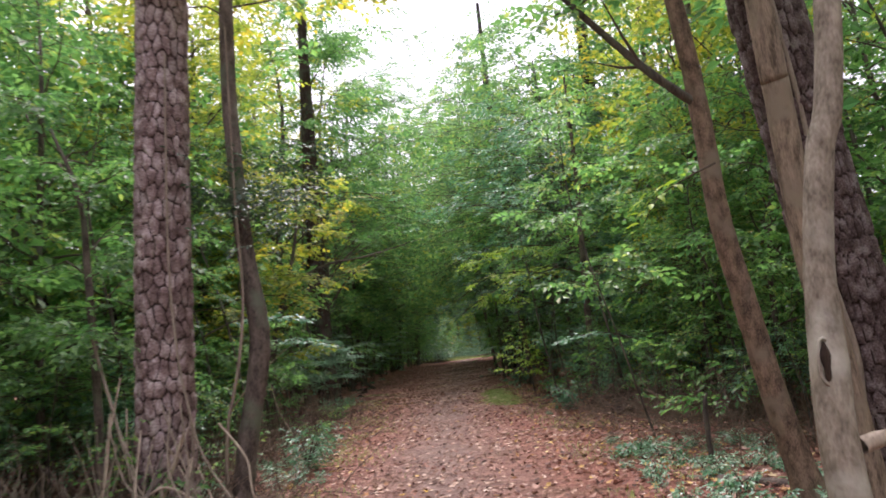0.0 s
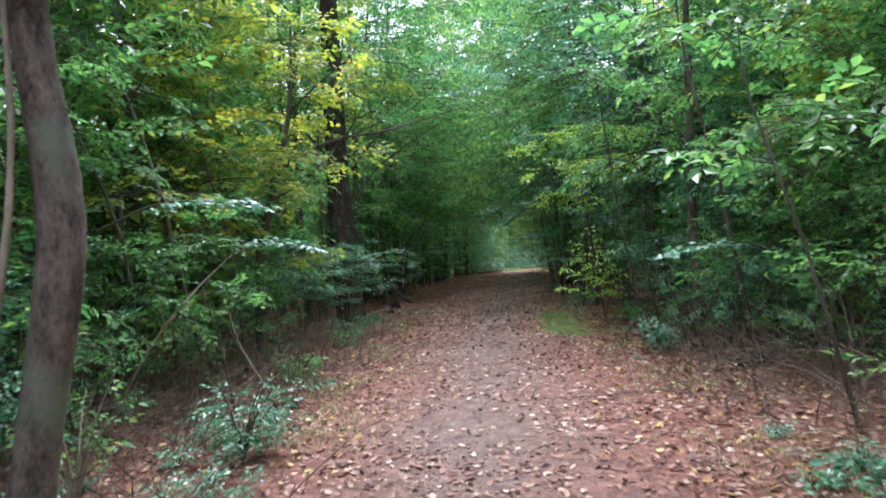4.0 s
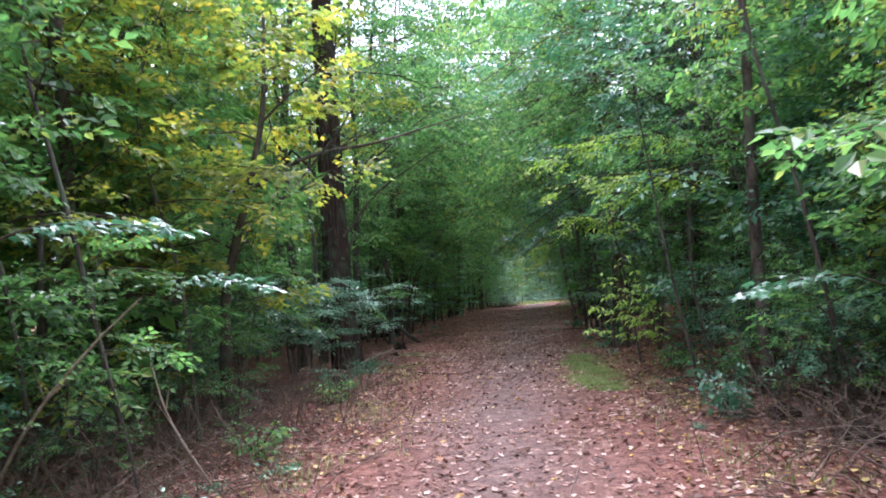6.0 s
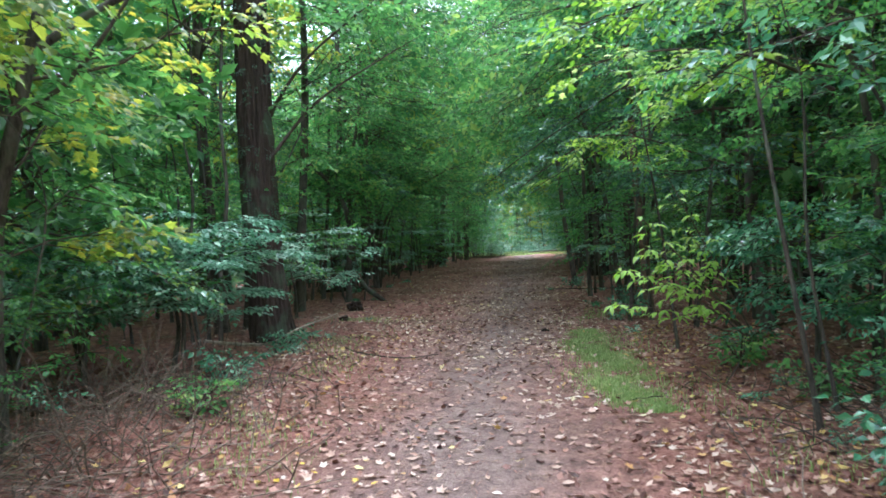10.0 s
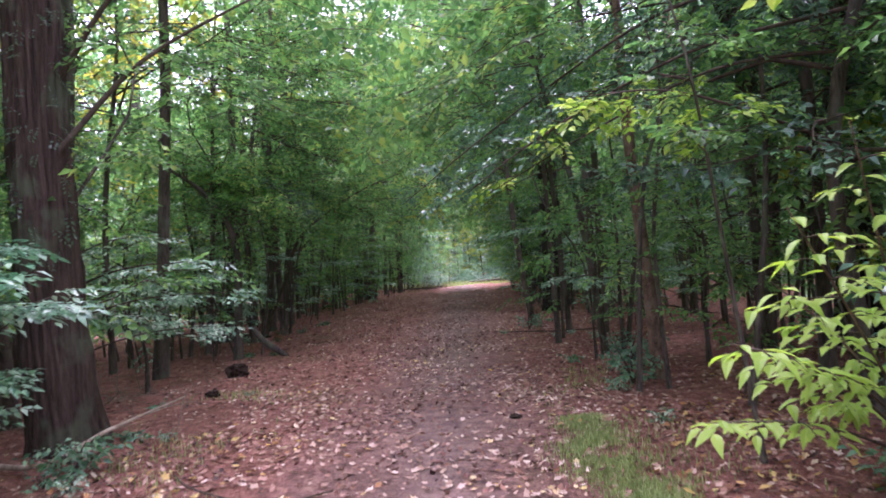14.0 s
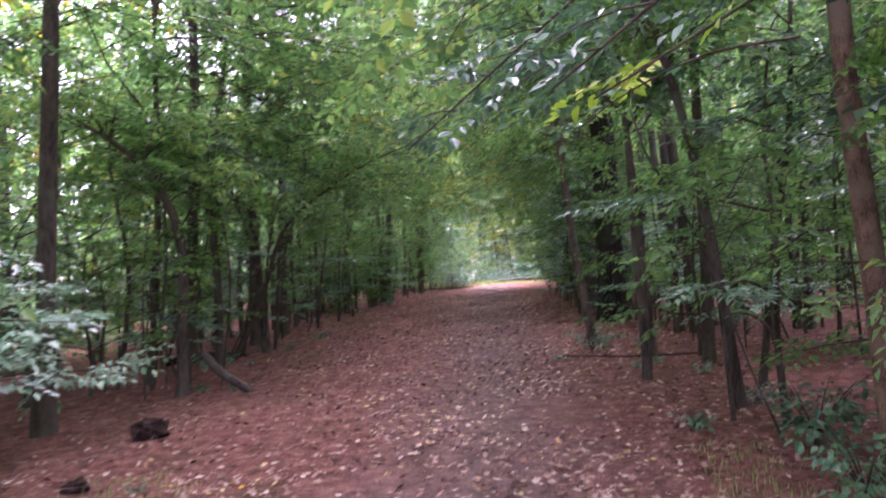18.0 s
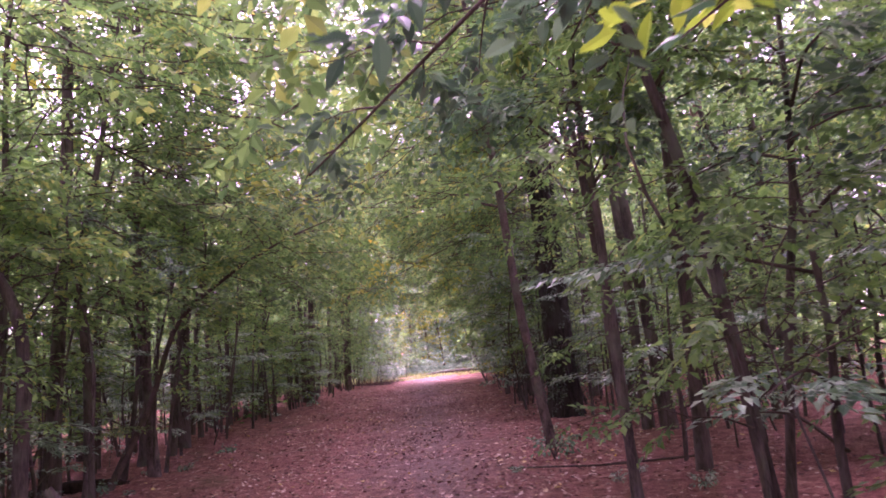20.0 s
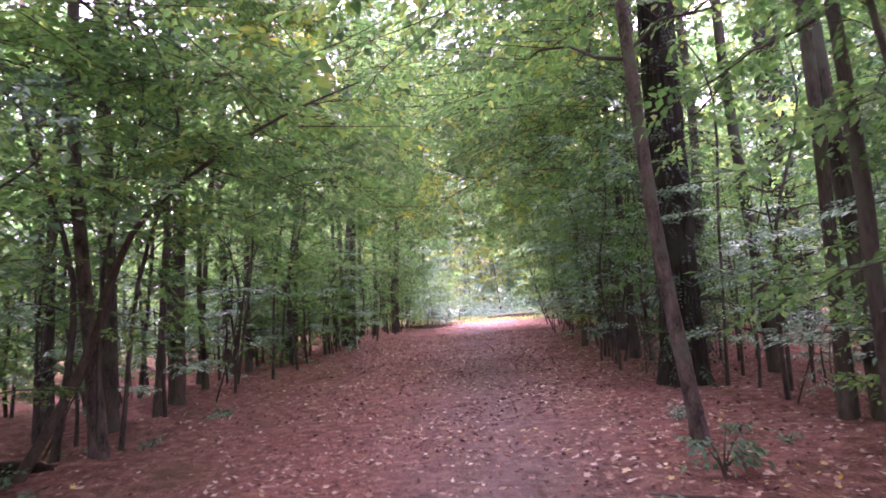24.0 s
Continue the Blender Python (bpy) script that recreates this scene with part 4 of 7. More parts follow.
def lime_sapling():
    """Thin stems arching from one foot towards the track; leaves in flat tiers on their outer half."""
    t = thing("lime_green_sapling", on_ground(2.85, 18.95), "low sapling with bright yellow-green leaves at the track's edge", "sapling")
    meshes = [single_leaf("leaf", leaf_fine(0.125, 0.052), c, 63 + k) for k, c in enumerate((1.0, 3.0, 0.3))]
    rs = np.random.RandomState(64)
    for k, (tip, belly) in enumerate((((-1.88, -1.50, 0.77), 0.12), ((-1.88, -1.78, 1.13), 0.16), ((-1.66, -1.86, 1.61), 0.06), ((-1.35, -1.75, 1.94), 0.02), ((-1.55, -1.45, 1.32), 0.14), ((-1.35, -1.25, 0.92), 0.16), ((-0.85, -0.50, 0.60), 0.12), ((-1.10, -1.35, 1.45), 0.08))):
        e = np.array(tip)
        pts = [(0, 0, 0.02, 0.013)] + [(e[0] * u, e[1] * u, e[2] * u + belly * 4 * u * (1 - u), 0.012 * (1 - 0.75 * u)) for u in (0.33, 0.66, 1.0)]
        line = spline(pts, 5)
        stem = part("stem", raw_mesh("stem", *tube(line, 6), True), M_DRY, t)
        leafy_stem(stem, line, 9, meshes, M_LIME, 70 + k, 0.9, 0.6, 1.3, 0.05, 0.5)
        out = math.atan2(e[1], e[0])
        for j in range(8):
            u = (0.5 + 0.48 * j / 8) * (len(line) - 1)
            p = np.array([np.interp(u, np.arange(len(line)), line[:, c]) for c in range(3)])
            az = out + (1 if j % 2 else -1) * rs.uniform(0.3, 1.1) + rs.uniform(-0.2, 0.2)
            ln = rs.uniform(0.2, 0.38) * (1.1 - 0.05 * j)
            q = np.linspace(0, 1, 5)
            twig_line = np.stack([p[0] + math.cos(az) * ln * q, p[1] + math.sin(az) * ln * q, p[2] + ln * (0.2 * q - 0.25 * q ** 2), 0.004 * (1 - 0.6 * q)], 1)
            twig = part("twig", raw_mesh("twig", *tube(twig_line, 4), True), M_TWIG, t)
            leafy_stem(twig, twig_line, 5, meshes, M_LIME, 80 + 10 * k + j, 0.9, 0.25, 1.2, 0.02, 0.5)


lime_sapling()

# ---- the woods: kinds of tree, built once and then set out ----
def bent(h, r, seed, sway):
    b = np.random.RandomState(seed).uniform(-sway, sway, 6)
    return [(0, 0, 0, r), (b[0] * 0.5, b[1] * 0.5, h * 0.35, r * 0.82), (b[2], b[3], h * 0.7, r * 0.52), (b[4] * 1.3, b[5] * 1.3, h, r * 0.13)]


def tiered_shrub(loc, tiers, label, seed, leaf=None, group="", dense=15):
    """An evergreen whose thin limbs reach out level, each carrying one flat tier of glossy leaves."""
    rs = np.random.RandomState(seed)
    t = thing("evergreen_shrub" if leaf is None else "tiered_sapling", loc, label, "shrub" if leaf is None else "sapling", group)
    part("trunk", raw_mesh("trunk", *tube(spline([(0, 0, -0.1, 0.03), (0.04, 0, 0.6, 0.026), (-0.02, 0.03, 1.2, 0.02), (0.05, 0, 2.0, 0.01)], 4), 7, rs, 0.05), True), M_BARK, t)
    for z0, ex, ey, ez in tiers:
        line = spline([(0, 0, z0, 0.012), (ex * 0.4, ey * 0.4, z0 + (ez - z0) * 0.55 + 0.08, 0.009), (ex * 0.75, ey * 0.75, ez + 0.03, 0.006), (ex, ey, ez, 0.003)], 4)
        limb = part("limb", raw_mesh("limb", *tube(line, 6), True), M_TWIG, t)
        az, reach = math.atan2(ey, ex), math.hypot(ex, ey)
        n = int(dense * reach)
        u = rs.uniform(0.3, 1.0, n)
        i = u * (len(line) - 1)
        P = np.stack([np.interp(i, np.arange(len(line)), line[:, c]) for c in range(3)], 1)
        side = rs.choice((-1, 1), n)
        off = side * rs.uniform(0.02, 0.34, n) * reach * (1.15 - u)
        P[:, 0] += -math.sin(az) * off
        P[:, 1] += math.cos(az) * off
        P[:, 2] += rs.normal(0, 0.02, n) - 0.05 * np.abs(off)
        part("foliage", raw_mesh("foliage", *place(T_TIER, P, az - math.pi / 2 + side * rs.uniform(0.1, 0.9, n), rs.uniform(-0.2, 0.08, n), rs.uniform(0.75, 1.1, n), rs)), leaf or M_EVERGREEN, limb)
    return t


T_TIER = templates(12, leaf_ovate(0.085, 0.044), 9, 0.28, 9)


def kinds():
    out = {k: [] for k in ("wall", "thick", "stem", "thin", "arch", "tall", "broad", "baby", "pole", "tier", "roof", "layer", "bush")}
    wall_labels = ("leafy young tree with mid-green foliage low to the ground", "leafy young tree turning yellow-green", "young tree with dark glossy blue-green leaves",
                   "young tree with layered green sprays", "young broadleaf tree with light green leaves")
    for k, (h, r, low, reach, leaf) in enumerate(((5.4, 0.045, 0.95, 1.9, M_GREEN), (6.4, 0.055, 1.1, 2.1, M_YELLOW), (4.4, 0.04, 0.75, 1.8, M_COOL), (5.8, 0.05, 1.0, 2.0, M_GREEN), (7.0, 0.06, 1.0, 2.2, M_CANOPY))):
        out["wall"].append(make_tree("understorey_tree", (0, 0, -40), bent(h, r, 70 + k, 0.5), wall_labels[k], leaf=leaf, temps=T_MID, seed=80 + k,
                                     group="understorey trees along the track", low=low, high=h * 0.96, limbs=24, reach=reach, subs=5, sprays=3, rise=22, size=1.1))
    for k, (h, r, low, reach, leaf) in enumerate(((6.0, 0.06, 0.7, 2.2, M_GREEN), (7.5, 0.07, 0.9, 2.4, M_YELLOW), (6.8, 0.06, 0.6, 2.3, M_CANOPY))):
        out["thick"].append(make_tree("woodland_tree", (0, 0, -40), bent(h, r, 170 + k, 0.6), ("bushy young tree in mid-green leaf", "bushy young tree turning yellow", "bushy young tree with light green leaves")[k], leaf=leaf, temps=T_BIG, seed=180 + k,
                                      group="young trees deeper in the wood", sides=6, low=low, high=h * 0.96, limbs=14, reach=reach, subs=4, sprays=2, rise=25, twigs=False, size=1.3))
    stem_labels = ("thin sapling with a bare lower stem", "tall thin sapling with a bare stem", "small thin sapling with glossy leaves", "slender young tree with a bare lower trunk", "thin sapling turning yellow")
    for k, (h, r, low, reach, leaf) in enumerate(((5.2, 0.024, 1.0, 1.4, M_GREEN), (6.4, 0.034, 1.3, 1.6, M_GREEN), (4.2, 0.022, 0.7, 1.1, M_EVERGREEN), (7.2, 0.043, 1.7, 1.9, M_CANOPY), (4.8, 0.026, 0.9, 1.2, M_YELLOW))):
        out["stem"].append(make_tree("sapling", (0, 0, -40), bent(h, r, 90 + k, 0.6), stem_labels[k], leaf=leaf, temps=T_MID, seed=100 + k, sides=6,
                                     group="saplings in the woods", low=low, high=h * 0.96, limbs=13, reach=reach, subs=4, sprays=2, rise=18))
    for k, (h, r, low, reach, leaf) in enumerate(((6.5, 0.038, 1.2, 1.8, M_GREEN), (8.5, 0.06, 1.8, 2.2, M_CANOPY), (7.0, 0.055, 1.0, 1.9, M_GREEN))):
        out["thin"].append(make_tree("slender_tree", (0, 0, -40), bent(h, r, 190 + k, 0.6), ("slender tree in green leaf", "slender tree with a light green crown", "slender dark-stemmed tree in leaf")[k], leaf=leaf, temps=T_BIG, seed=200 + k, sides=6,
                                     group="slender trees deeper in the wood", low=low, high=h * 0.96, limbs=13, reach=reach, subs=3, sprays=3, rise=25, twigs=False))
    for k, (h, r, low, reach, leaf, limbs) in enumerate(((5.8, 0.045, 3.0, 4.0, M_GREEN, 20), (7.6, 0.055, 3.4, 4.5, M_CANOPY, 24), (9.8, 0.07, 3.8, 5.0, M_CANOPY, 30), (6.4, 0.045, 3.0, 4.0, M_COOL, 20))):
        p = bent(h, r, 210 + k, 0.3)
        p = [(x + 0.06 * z, y, z, q) for x, y, z, q in p]
        out["arch"].append(make_tree("overhanging_tree", (0, 0, -40), p, ("young tree reaching out over the track", "tree with light green boughs arching over the track", "tree with pale green boughs arching high over the track", "glossy-leaved tree overhanging the track")[k], leaf=leaf, temps=T_MID,
                                     seed=220 + k, group="trees arching over the track", low=low, high=h * 0.97, limbs=limbs, reach=reach, subs=5, sprays=3, rise=14, droop=0.3, spread=(0, 70), thick=0.09))
    for k, (h, r, low, reach, leaf, bark) in enumerate(((17, 0.17, 4.5, 3.2, M_CANOPY, M_BARK), (20, 0.22, 6.5, 3.6, M_YELLOW, M_BARK), (15, 0.13, 4.0, 2.9, M_CANOPY, M_SMOOTH), (19, 0.2, 8.0, 3.2, M_GREEN, M_BROWN))):
        out["tall"].append(make_tree("tall_tree", (0, 0, -40), bent(h, r, 110 + k, 0.5), ("tall dark-barked tree with a high green crown", "tall tree with a high yellowing crown", "tall slender grey-barked tree", "tall brown-barked tree with a high crown")[k],
                                     bark=bark, leaf=leaf, temps=T_HUGE, seed=120 + k, sides=10, group="tall trees of the wood", low=low, high=h * 0.97, limbs=13, reach=reach, subs=4, sprays=3, twigs=False))
    for k, (h, r, low, reach, leaf) in enumerate(((14.0, 0.11, 4.0, 3.4, M_YELLOW), (12.5, 0.085, 3.6, 3.3, M_CANOPY))):
        out["broad"].append(make_tree("broad_tree", (0, 0, -40), bent(h, r, 230 + k, 0.5), ("large tree with a broad yellow-green crown", "large tree with a broad light green crown")[k], bark=M_SMOOTH, leaf=leaf, temps=T_FAR, seed=232 + k,
                                      group="large trees near the track", low=low, high=h * 0.97, limbs=34, reach=reach, subs=5, sprays=3, rise=25, twigs=False, size=1.28))
    for k, (h, low, leaf) in enumerate(((1.9, 0.5, M_GREEN), (1.4, 0.35, M_EVERGREEN), (2.3, 0.6, M_EVERGREEN))):
        out["baby"].append(make_tree("small_sapling", (0, 0, -40), bent(h, 0.011, 240 + k, 0.15), ("small green sapling about waist high", "small glossy sapling close to the ground", "small leafy sapling about head high")[k], leaf=leaf, temps=T_MID, seed=243 + k, sides=5,
                                     group="small saplings in the woods", low=low, high=h, limbs=9, reach=0.75, subs=3, sprays=2, rise=12, size=0.8))
    for k, (h, r, low) in enumerate(((3.6, 0.014, 1.5), (4.8, 0.020, 2.2), (2.6, 0.010, 1.0), (5.6, 0.026, 2.8))):
        out["pole"].append(make_tree("thin_stem", (0, 0, -40), bent(h, r, 250 + k, 0.55), ("thin bare stem with a few leaves", "thin dark pole of a sapling", "whip-thin sapling with few leaves", "tall thin pole of a young tree")[k], leaf=M_GREEN, temps=T_MID, seed=255 + k, sides=5,
                                     group="thin stems in the woods", low=low, high=h, limbs=7, reach=0.95, subs=3, sprays=2, rise=20))
    for k in range(4):
        g = np.random.RandomState(460 + k)
        tiers = [(z - 0.12, r * math.cos(a), r * math.sin(a), z) for z, r, a in zip(np.linspace(0.7, 2.5, 7), g.uniform(0.6, 1.35, 7), np.arange(7) * 2.4 + g.uniform(-0.6, 0.6, 7))]
        out["tier"].append(tiered_shrub((0, 0, -40), tiers, ("slight sapling with flat sprays of light green leaves", "slight sapling with pale level sprays", "thin young tree with flat leafy tiers", "slight sapling with drooping pale sprays")[k], 470 + k,
                                        (M_GREEN, M_EVERGREEN, M_CANOPY, M_EVERGREEN)[k], "slight saplings with flat sprays", 13))
    # trees whose drooping boughs close the view over the track
    for k, (h, r, low, reach, leaf, temps) in enumerate(((7.0, 0.05, 3.1, 4.2, M_GREEN, T_MID), (9.5, 0.065, 3.9, 4.8, M_CANOPY, T_FAR), (12.0, 0.085, 5.0, 5.2, M_CANOPY, T_FAR), (10.5, 0.075, 4.6, 5.0, M_YELLOW, T_FAR))):
        p = [(x + 0.07 * z, y, z, q) for x, y, z, q in bent(h, r, 600 + k, 0.35)]
        out["roof"].append(make_tree("bowering_tree", (0, 0, -40), p, ("young tree whose leafy boughs droop over the track", "tree with light green boughs closing over the track", "tall tree with pale boughs meeting high over the track", "tree with yellowing boughs high over the track")[k], leaf=leaf, temps=temps,
                                     seed=605 + k, group="trees whose boughs meet over the track", low=low, high=h * 0.97, limbs=22, reach=reach, subs=5, sprays=3, rise=12, droop=0.32, spread=(0, 85), thick=0.10, size=1.1, nod=(-0.9, 0.2)))
    for k, (h, r, low, reach, leaf) in enumerate(((4.8, 0.04, 2.3, 2.5, M_GREEN), (5.6, 0.045, 2.6, 2.9, M_GREEN), (4.6, 0.035, 2.2, 2.2, M_CANOPY))):
        p = [(x + 0.08 * z, y, z, q) for x, y, z, q in bent(h, r, 620 + k, 0.4)]
        out["layer"].append(make_tree("layered_tree", (0, 0, -40), p, ("young tree with level layers of green leaves", "young tree with broad leafy layers over the verge", "small tree with light green layers of leaves")[k], leaf=leaf, temps=T_MID,
                                      seed=625 + k, group="young trees with layered foliage", low=low, high=h * 0.97, limbs=15, reach=reach, subs=5, sprays=3, rise=8, droop=0.22, spread=(0, 120), thick=0.1, size=0.95, nod=(-0.35, 0.15)))
    for k, (h, reach, leaf, temps) in enumerate(((1.7, 1.0, M_GREEN, T_HOLLY), (2.2, 1.1, M_COOL, T_HOLLY), (1.3, 0.9, M_COOL, T_HOLLY), (2.6, 1.2, M_GREEN, T_HOLLY))):
        out["bush"].append(make_tree("thicket_shrub", (0, 0, -40), bent(h, 0.016, 640 + k, 0.25), ("dense twiggy shrub with small green leaves", "dense shrub with dark blue-green leaves", "low leafy shrub under the trees", "tall twiggy shrub in green leaf")[k], "shrub", leaf=leaf, temps=temps,
                                     seed=645 + k, group="shrubs of the thicket beside the track", sides=5, low=0.3, high=h, limbs=13, reach=reach, subs=4, sprays=2, rise=30, droop=0.2, size=0.85))
    return out


KINDS = kinds()
used = set()


# open ground before the ivy-clad trunk and among the slim saplings
OPEN_GROUND = ((1.5, 3.2, 28.6, 34.0), (2.6, 4.6, 24.2, 27.6), (-6.0, -2.8, 23.0, 26.6), (-4.4, -2.2, 15.6, 21.2), (1.7, 2.7, 16.6, 19.0))
# the view to the thick oak, open but for thin stems
OAK_VIEW = ((2.6, 4.6, 30.0, 35.0), (4.0, 6.6, 34.5, 39.0), (5.4, 8.4, 38.5, 43.2))
KEEP_CLEAR = ("stem", "tier", "baby", "pole", "thin", "layer", "arch", "bush")


def set_out(kind, k, x, y, turn, size):
    if kind in KEEP_CLEAR and any(a < x < b and c < y < d for a, b, c, d in OPEN_GROUND):
        return None
    if kind in ("thick", "thin", "layer", "arch", "bush") and any(a < x < b and c < y < d for a, b, c, d in OAK_VIEW):
        return None
    src = KINDS[kind][k]
    p = on_ground(x, y)
    # thin trees lean this way and that
    lean = radians(4.5) * math.sin(12.9 * x + 78.2 * y) * (2 if kind == "pole" else 1) if kind in ("stem", "pole", "thin", "baby") else 0
    if kind in ("stem", "thin", "pole") and y > 20:
        # those at the edge reach for the light over the track
        side = -1 if x > float(centre(y)) else 1
        lean += side * radians(8) * max(0.0, 1 - abs(x - float(centre(y))) / 6.5) * (0.5 + 0.5 * math.sin(31.7 * x + 17.3 * y))
    m = Matrix.Translation(p) @ Matrix.Rotation(lean, 4, "Y") @ Matrix.Rotation(turn, 4, "Z") @ Matrix.Scale(size, 4)
    if src.name in used:
        return copy_thing(src, m)
    used.add(src.name)
    src.matrix_basis = m
    return src


HEROES = [(-2.8, 7.0), (-2.12, 7.4), (2.76, 6.1), (2.5, 4.7), (1.42, 2.78), (3.75, 6.6), (-3.72, 21.2), (2.85, 34.2), (-3.85, 15.5), (-3.84, 27.5), (2.85, 18.95), (-4.6, 33.2), (2.2, 25.2), (2.36, 23), (1.79, 26.9), (2.23, 28.35), (1.78, 30.5)]


def free(x, y, gap):
    return all(math.hypot(x - a, y - b) > gap for a, b in HEROES)


def rim(side, y):
    return edge_left(y) if side < 0 else edge_right(y)


# how far the leafy walls stand forward
WALL_LEFT = ((-20, -2.6), (8, -2.9), (12, -2.6), (16, -2.9), (19, -3.8), (22, -4.4))
WALL_RIGHT = ((-20, 2.4), (8, 2.6), (12, 2.3), (15, 2.2), (17, 2.5), (19, 3.2), (22, 3.6))


def plant_woods():
    rs = np.random.RandomState(7)
    for side in (-1, 1):
        # the leafy walls along the first half of the track
        # those below y = 0 are unseen, added behind the start to block light
        y = -9.0
        while y < (18.3 if side < 0 else 18.5):
            start = y < (8.6 if side < 0 else 10.0)
            front = float(np.interp(y, *zip(*(WALL_LEFT if side < 0 else WALL_RIGHT))))
            x = front + side * (rs.uniform(3.0, 4.2) if start else rs.uniform(1.6, 2.3) + (0.45 if side > 0 else 0.7 if y < 16 else 0.0))
            if free(x, y, 0.7):
                set_out("wall", int(rs.choice(5, p=[0.22, 0.30, 0.18, 0.20, 0.1])), x, y, rs.uniform(0, 6.28), rs.uniform(0.8, 1.1))
            y += rs.uniform(1.1, 1.7)
        for row, gap in ((4.6, 2.2), (7.6, 3.2), (11.5, 4.2)):
            # these rows too begin with unseen trees that only close off the light
            y = -9.0
            while y < 22:
                x = rim(side, y) + side * (row + rs.uniform(-1, 1) + (1.5 if y < 9 else 0))
                if free(x, y, 1.0):
                    set_out("thick", rs.randint(0, 3), x, y, rs.uniform(0, 6.28), rs.uniform(0.9, 1.25))
                y += gap * rs.uniform(0.8, 1.25)
        # thin bare stems under the leaves
        y = 9.5
        while y < 21:
            x = rim(side, y) + side * rs.uniform(0.9, 3.0)
            if free(x, y, 0.5):
                set_out("stem", int(rs.choice([0, 1, 3])), x, y, rs.uniform(0, 6.28), rs.uniform(0.7, 1.1))
            y += rs.uniform(1.2, 2.4)
        # the open saplings of the second half, scattered with no order
        for i in range(62):
            y = 21.0 + 37 * (i + rs.uniform(0, 1)) / 62
            x = rim(side, y) + side * (0.15 + 4.2 * rs.uniform(0, 1) ** 1.4)
            if free(x, y, 0.5):
                k = int(rs.choice(5, p=[0.40, 0.30, 0.1, 0.16, 0.04])) if side < 0 or y > 36 else int(rs.choice([0, 1, 0, 3]))
                set_out("stem", k, x, y, rs.uniform(0, 6.28), rs.uniform(0.65, 1.25))
        for i in range(75):
            y = 9.0 + 46 * (i + rs.uniform(0, 1)) / 75
            x = rim(side, y) + side * (0.1 + 5.5 * rs.uniform(0, 1) ** 1.3)
            if free(x, y, 0.4):
                set_out("pole", rs.randint(0, 4), x, y, rs.uniform(0, 6.28), rs.uniform(0.7, 1.3))
        for row, gap, wide in ((4.2, 2.6, 1.3), (7.5, 3.4, 1.8), (12.0, 4.2, 2.4), (18, 4.6, 2.8)):
            y = 22.5
            while y < 62:
                x = rim(side, y) + side * (row + rs.uniform(-wide, wide))
                if free(x, y, 0.6):
                    set_out("thin", rs.randint(0, 3), x, y, rs.uniform(0, 6.28), rs.uniform(0.75, 1.2))
                y += gap * rs.uniform(0.6, 1.5)
        # boughs over the track: highest in the middle stretch
        y = 18.0 + (1.2 if side < 0 else 0)
        while y < 58:
            k = int(rs.choice([0, 3])) if y < 21 else int(rs.choice([1, 2, 2])) if y < 32 else int(rs.choice([0, 1, 1, 2, 3]))
            x = rim(side, y) + side * (rs.uniform(0.6, 1.8) if side < 0 or y > 34 else rs.uniform(1.4, 2.6))
            if free(x, y, 0.5):
                set_out("arch", k, x, y, (0 if side < 0 else math.pi) + rs.uniform(-0.5, 0.5), rs.uniform(0.9, 1.1))
            y += rs.uniform(4.0, 6.4) if y < 32 else rs.uniform(3.4, 5.4)
        # young growth close to the ground
        y = 21.5
        while y < 52:
            x = rim(side, y) + side * rs.uniform(0.6, 5.5)
            if free(x, y, 0.4):
                set_out("baby", rs.randint(0, 3), x, y, rs.uniform(0, 6.28), rs.uniform(0.6, 1.2))
            y += rs.uniform(0.5, 1.3)
        for i in range(58):
            y = 23.5 + 24 * (i + rs.uniform(0, 1)) / 58
            x = rim(side, y) + side * (0.35 + 3.6 * rs.uniform(0, 1) ** 1.3)
            if free(x, y, 0.6):
                set_out("tier", rs.randint(0, 4), x, y, rs.uniform(0, 6.28), rs.uniform(0.8, 1.25))
        # tall trees, the first ones unseen behind the start to shut out light
        for row, gap in ((10.0, 9.0), (17.0, 9.0)):
            y = -14.0 + row * 0.4
            while y < 64:
                x = rim(side, y) + side * (row + rs.uniform(-1.5, 1.5))
                if free(x, y, 1.2):
                    set_out("tall", rs.randint(0, 4), x, y, rs.uniform(0, 6.28), rs.uniform(0.85, 1.15))
                y += gap * rs.uniform(0.8, 1.2)
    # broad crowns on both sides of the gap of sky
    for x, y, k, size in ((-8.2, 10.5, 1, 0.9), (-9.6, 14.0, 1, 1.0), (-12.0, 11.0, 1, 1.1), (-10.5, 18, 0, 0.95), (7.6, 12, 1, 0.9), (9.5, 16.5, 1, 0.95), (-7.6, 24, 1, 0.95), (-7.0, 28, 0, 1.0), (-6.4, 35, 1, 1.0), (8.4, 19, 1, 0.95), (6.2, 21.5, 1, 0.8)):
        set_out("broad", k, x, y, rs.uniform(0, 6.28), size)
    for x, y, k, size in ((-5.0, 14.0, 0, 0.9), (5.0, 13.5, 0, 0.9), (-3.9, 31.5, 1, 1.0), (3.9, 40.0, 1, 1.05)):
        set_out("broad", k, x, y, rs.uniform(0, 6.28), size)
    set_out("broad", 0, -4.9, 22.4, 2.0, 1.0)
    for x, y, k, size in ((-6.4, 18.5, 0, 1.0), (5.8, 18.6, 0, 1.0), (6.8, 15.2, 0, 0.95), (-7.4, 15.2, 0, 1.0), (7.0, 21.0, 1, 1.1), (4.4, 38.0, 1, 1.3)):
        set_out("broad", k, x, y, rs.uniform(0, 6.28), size)
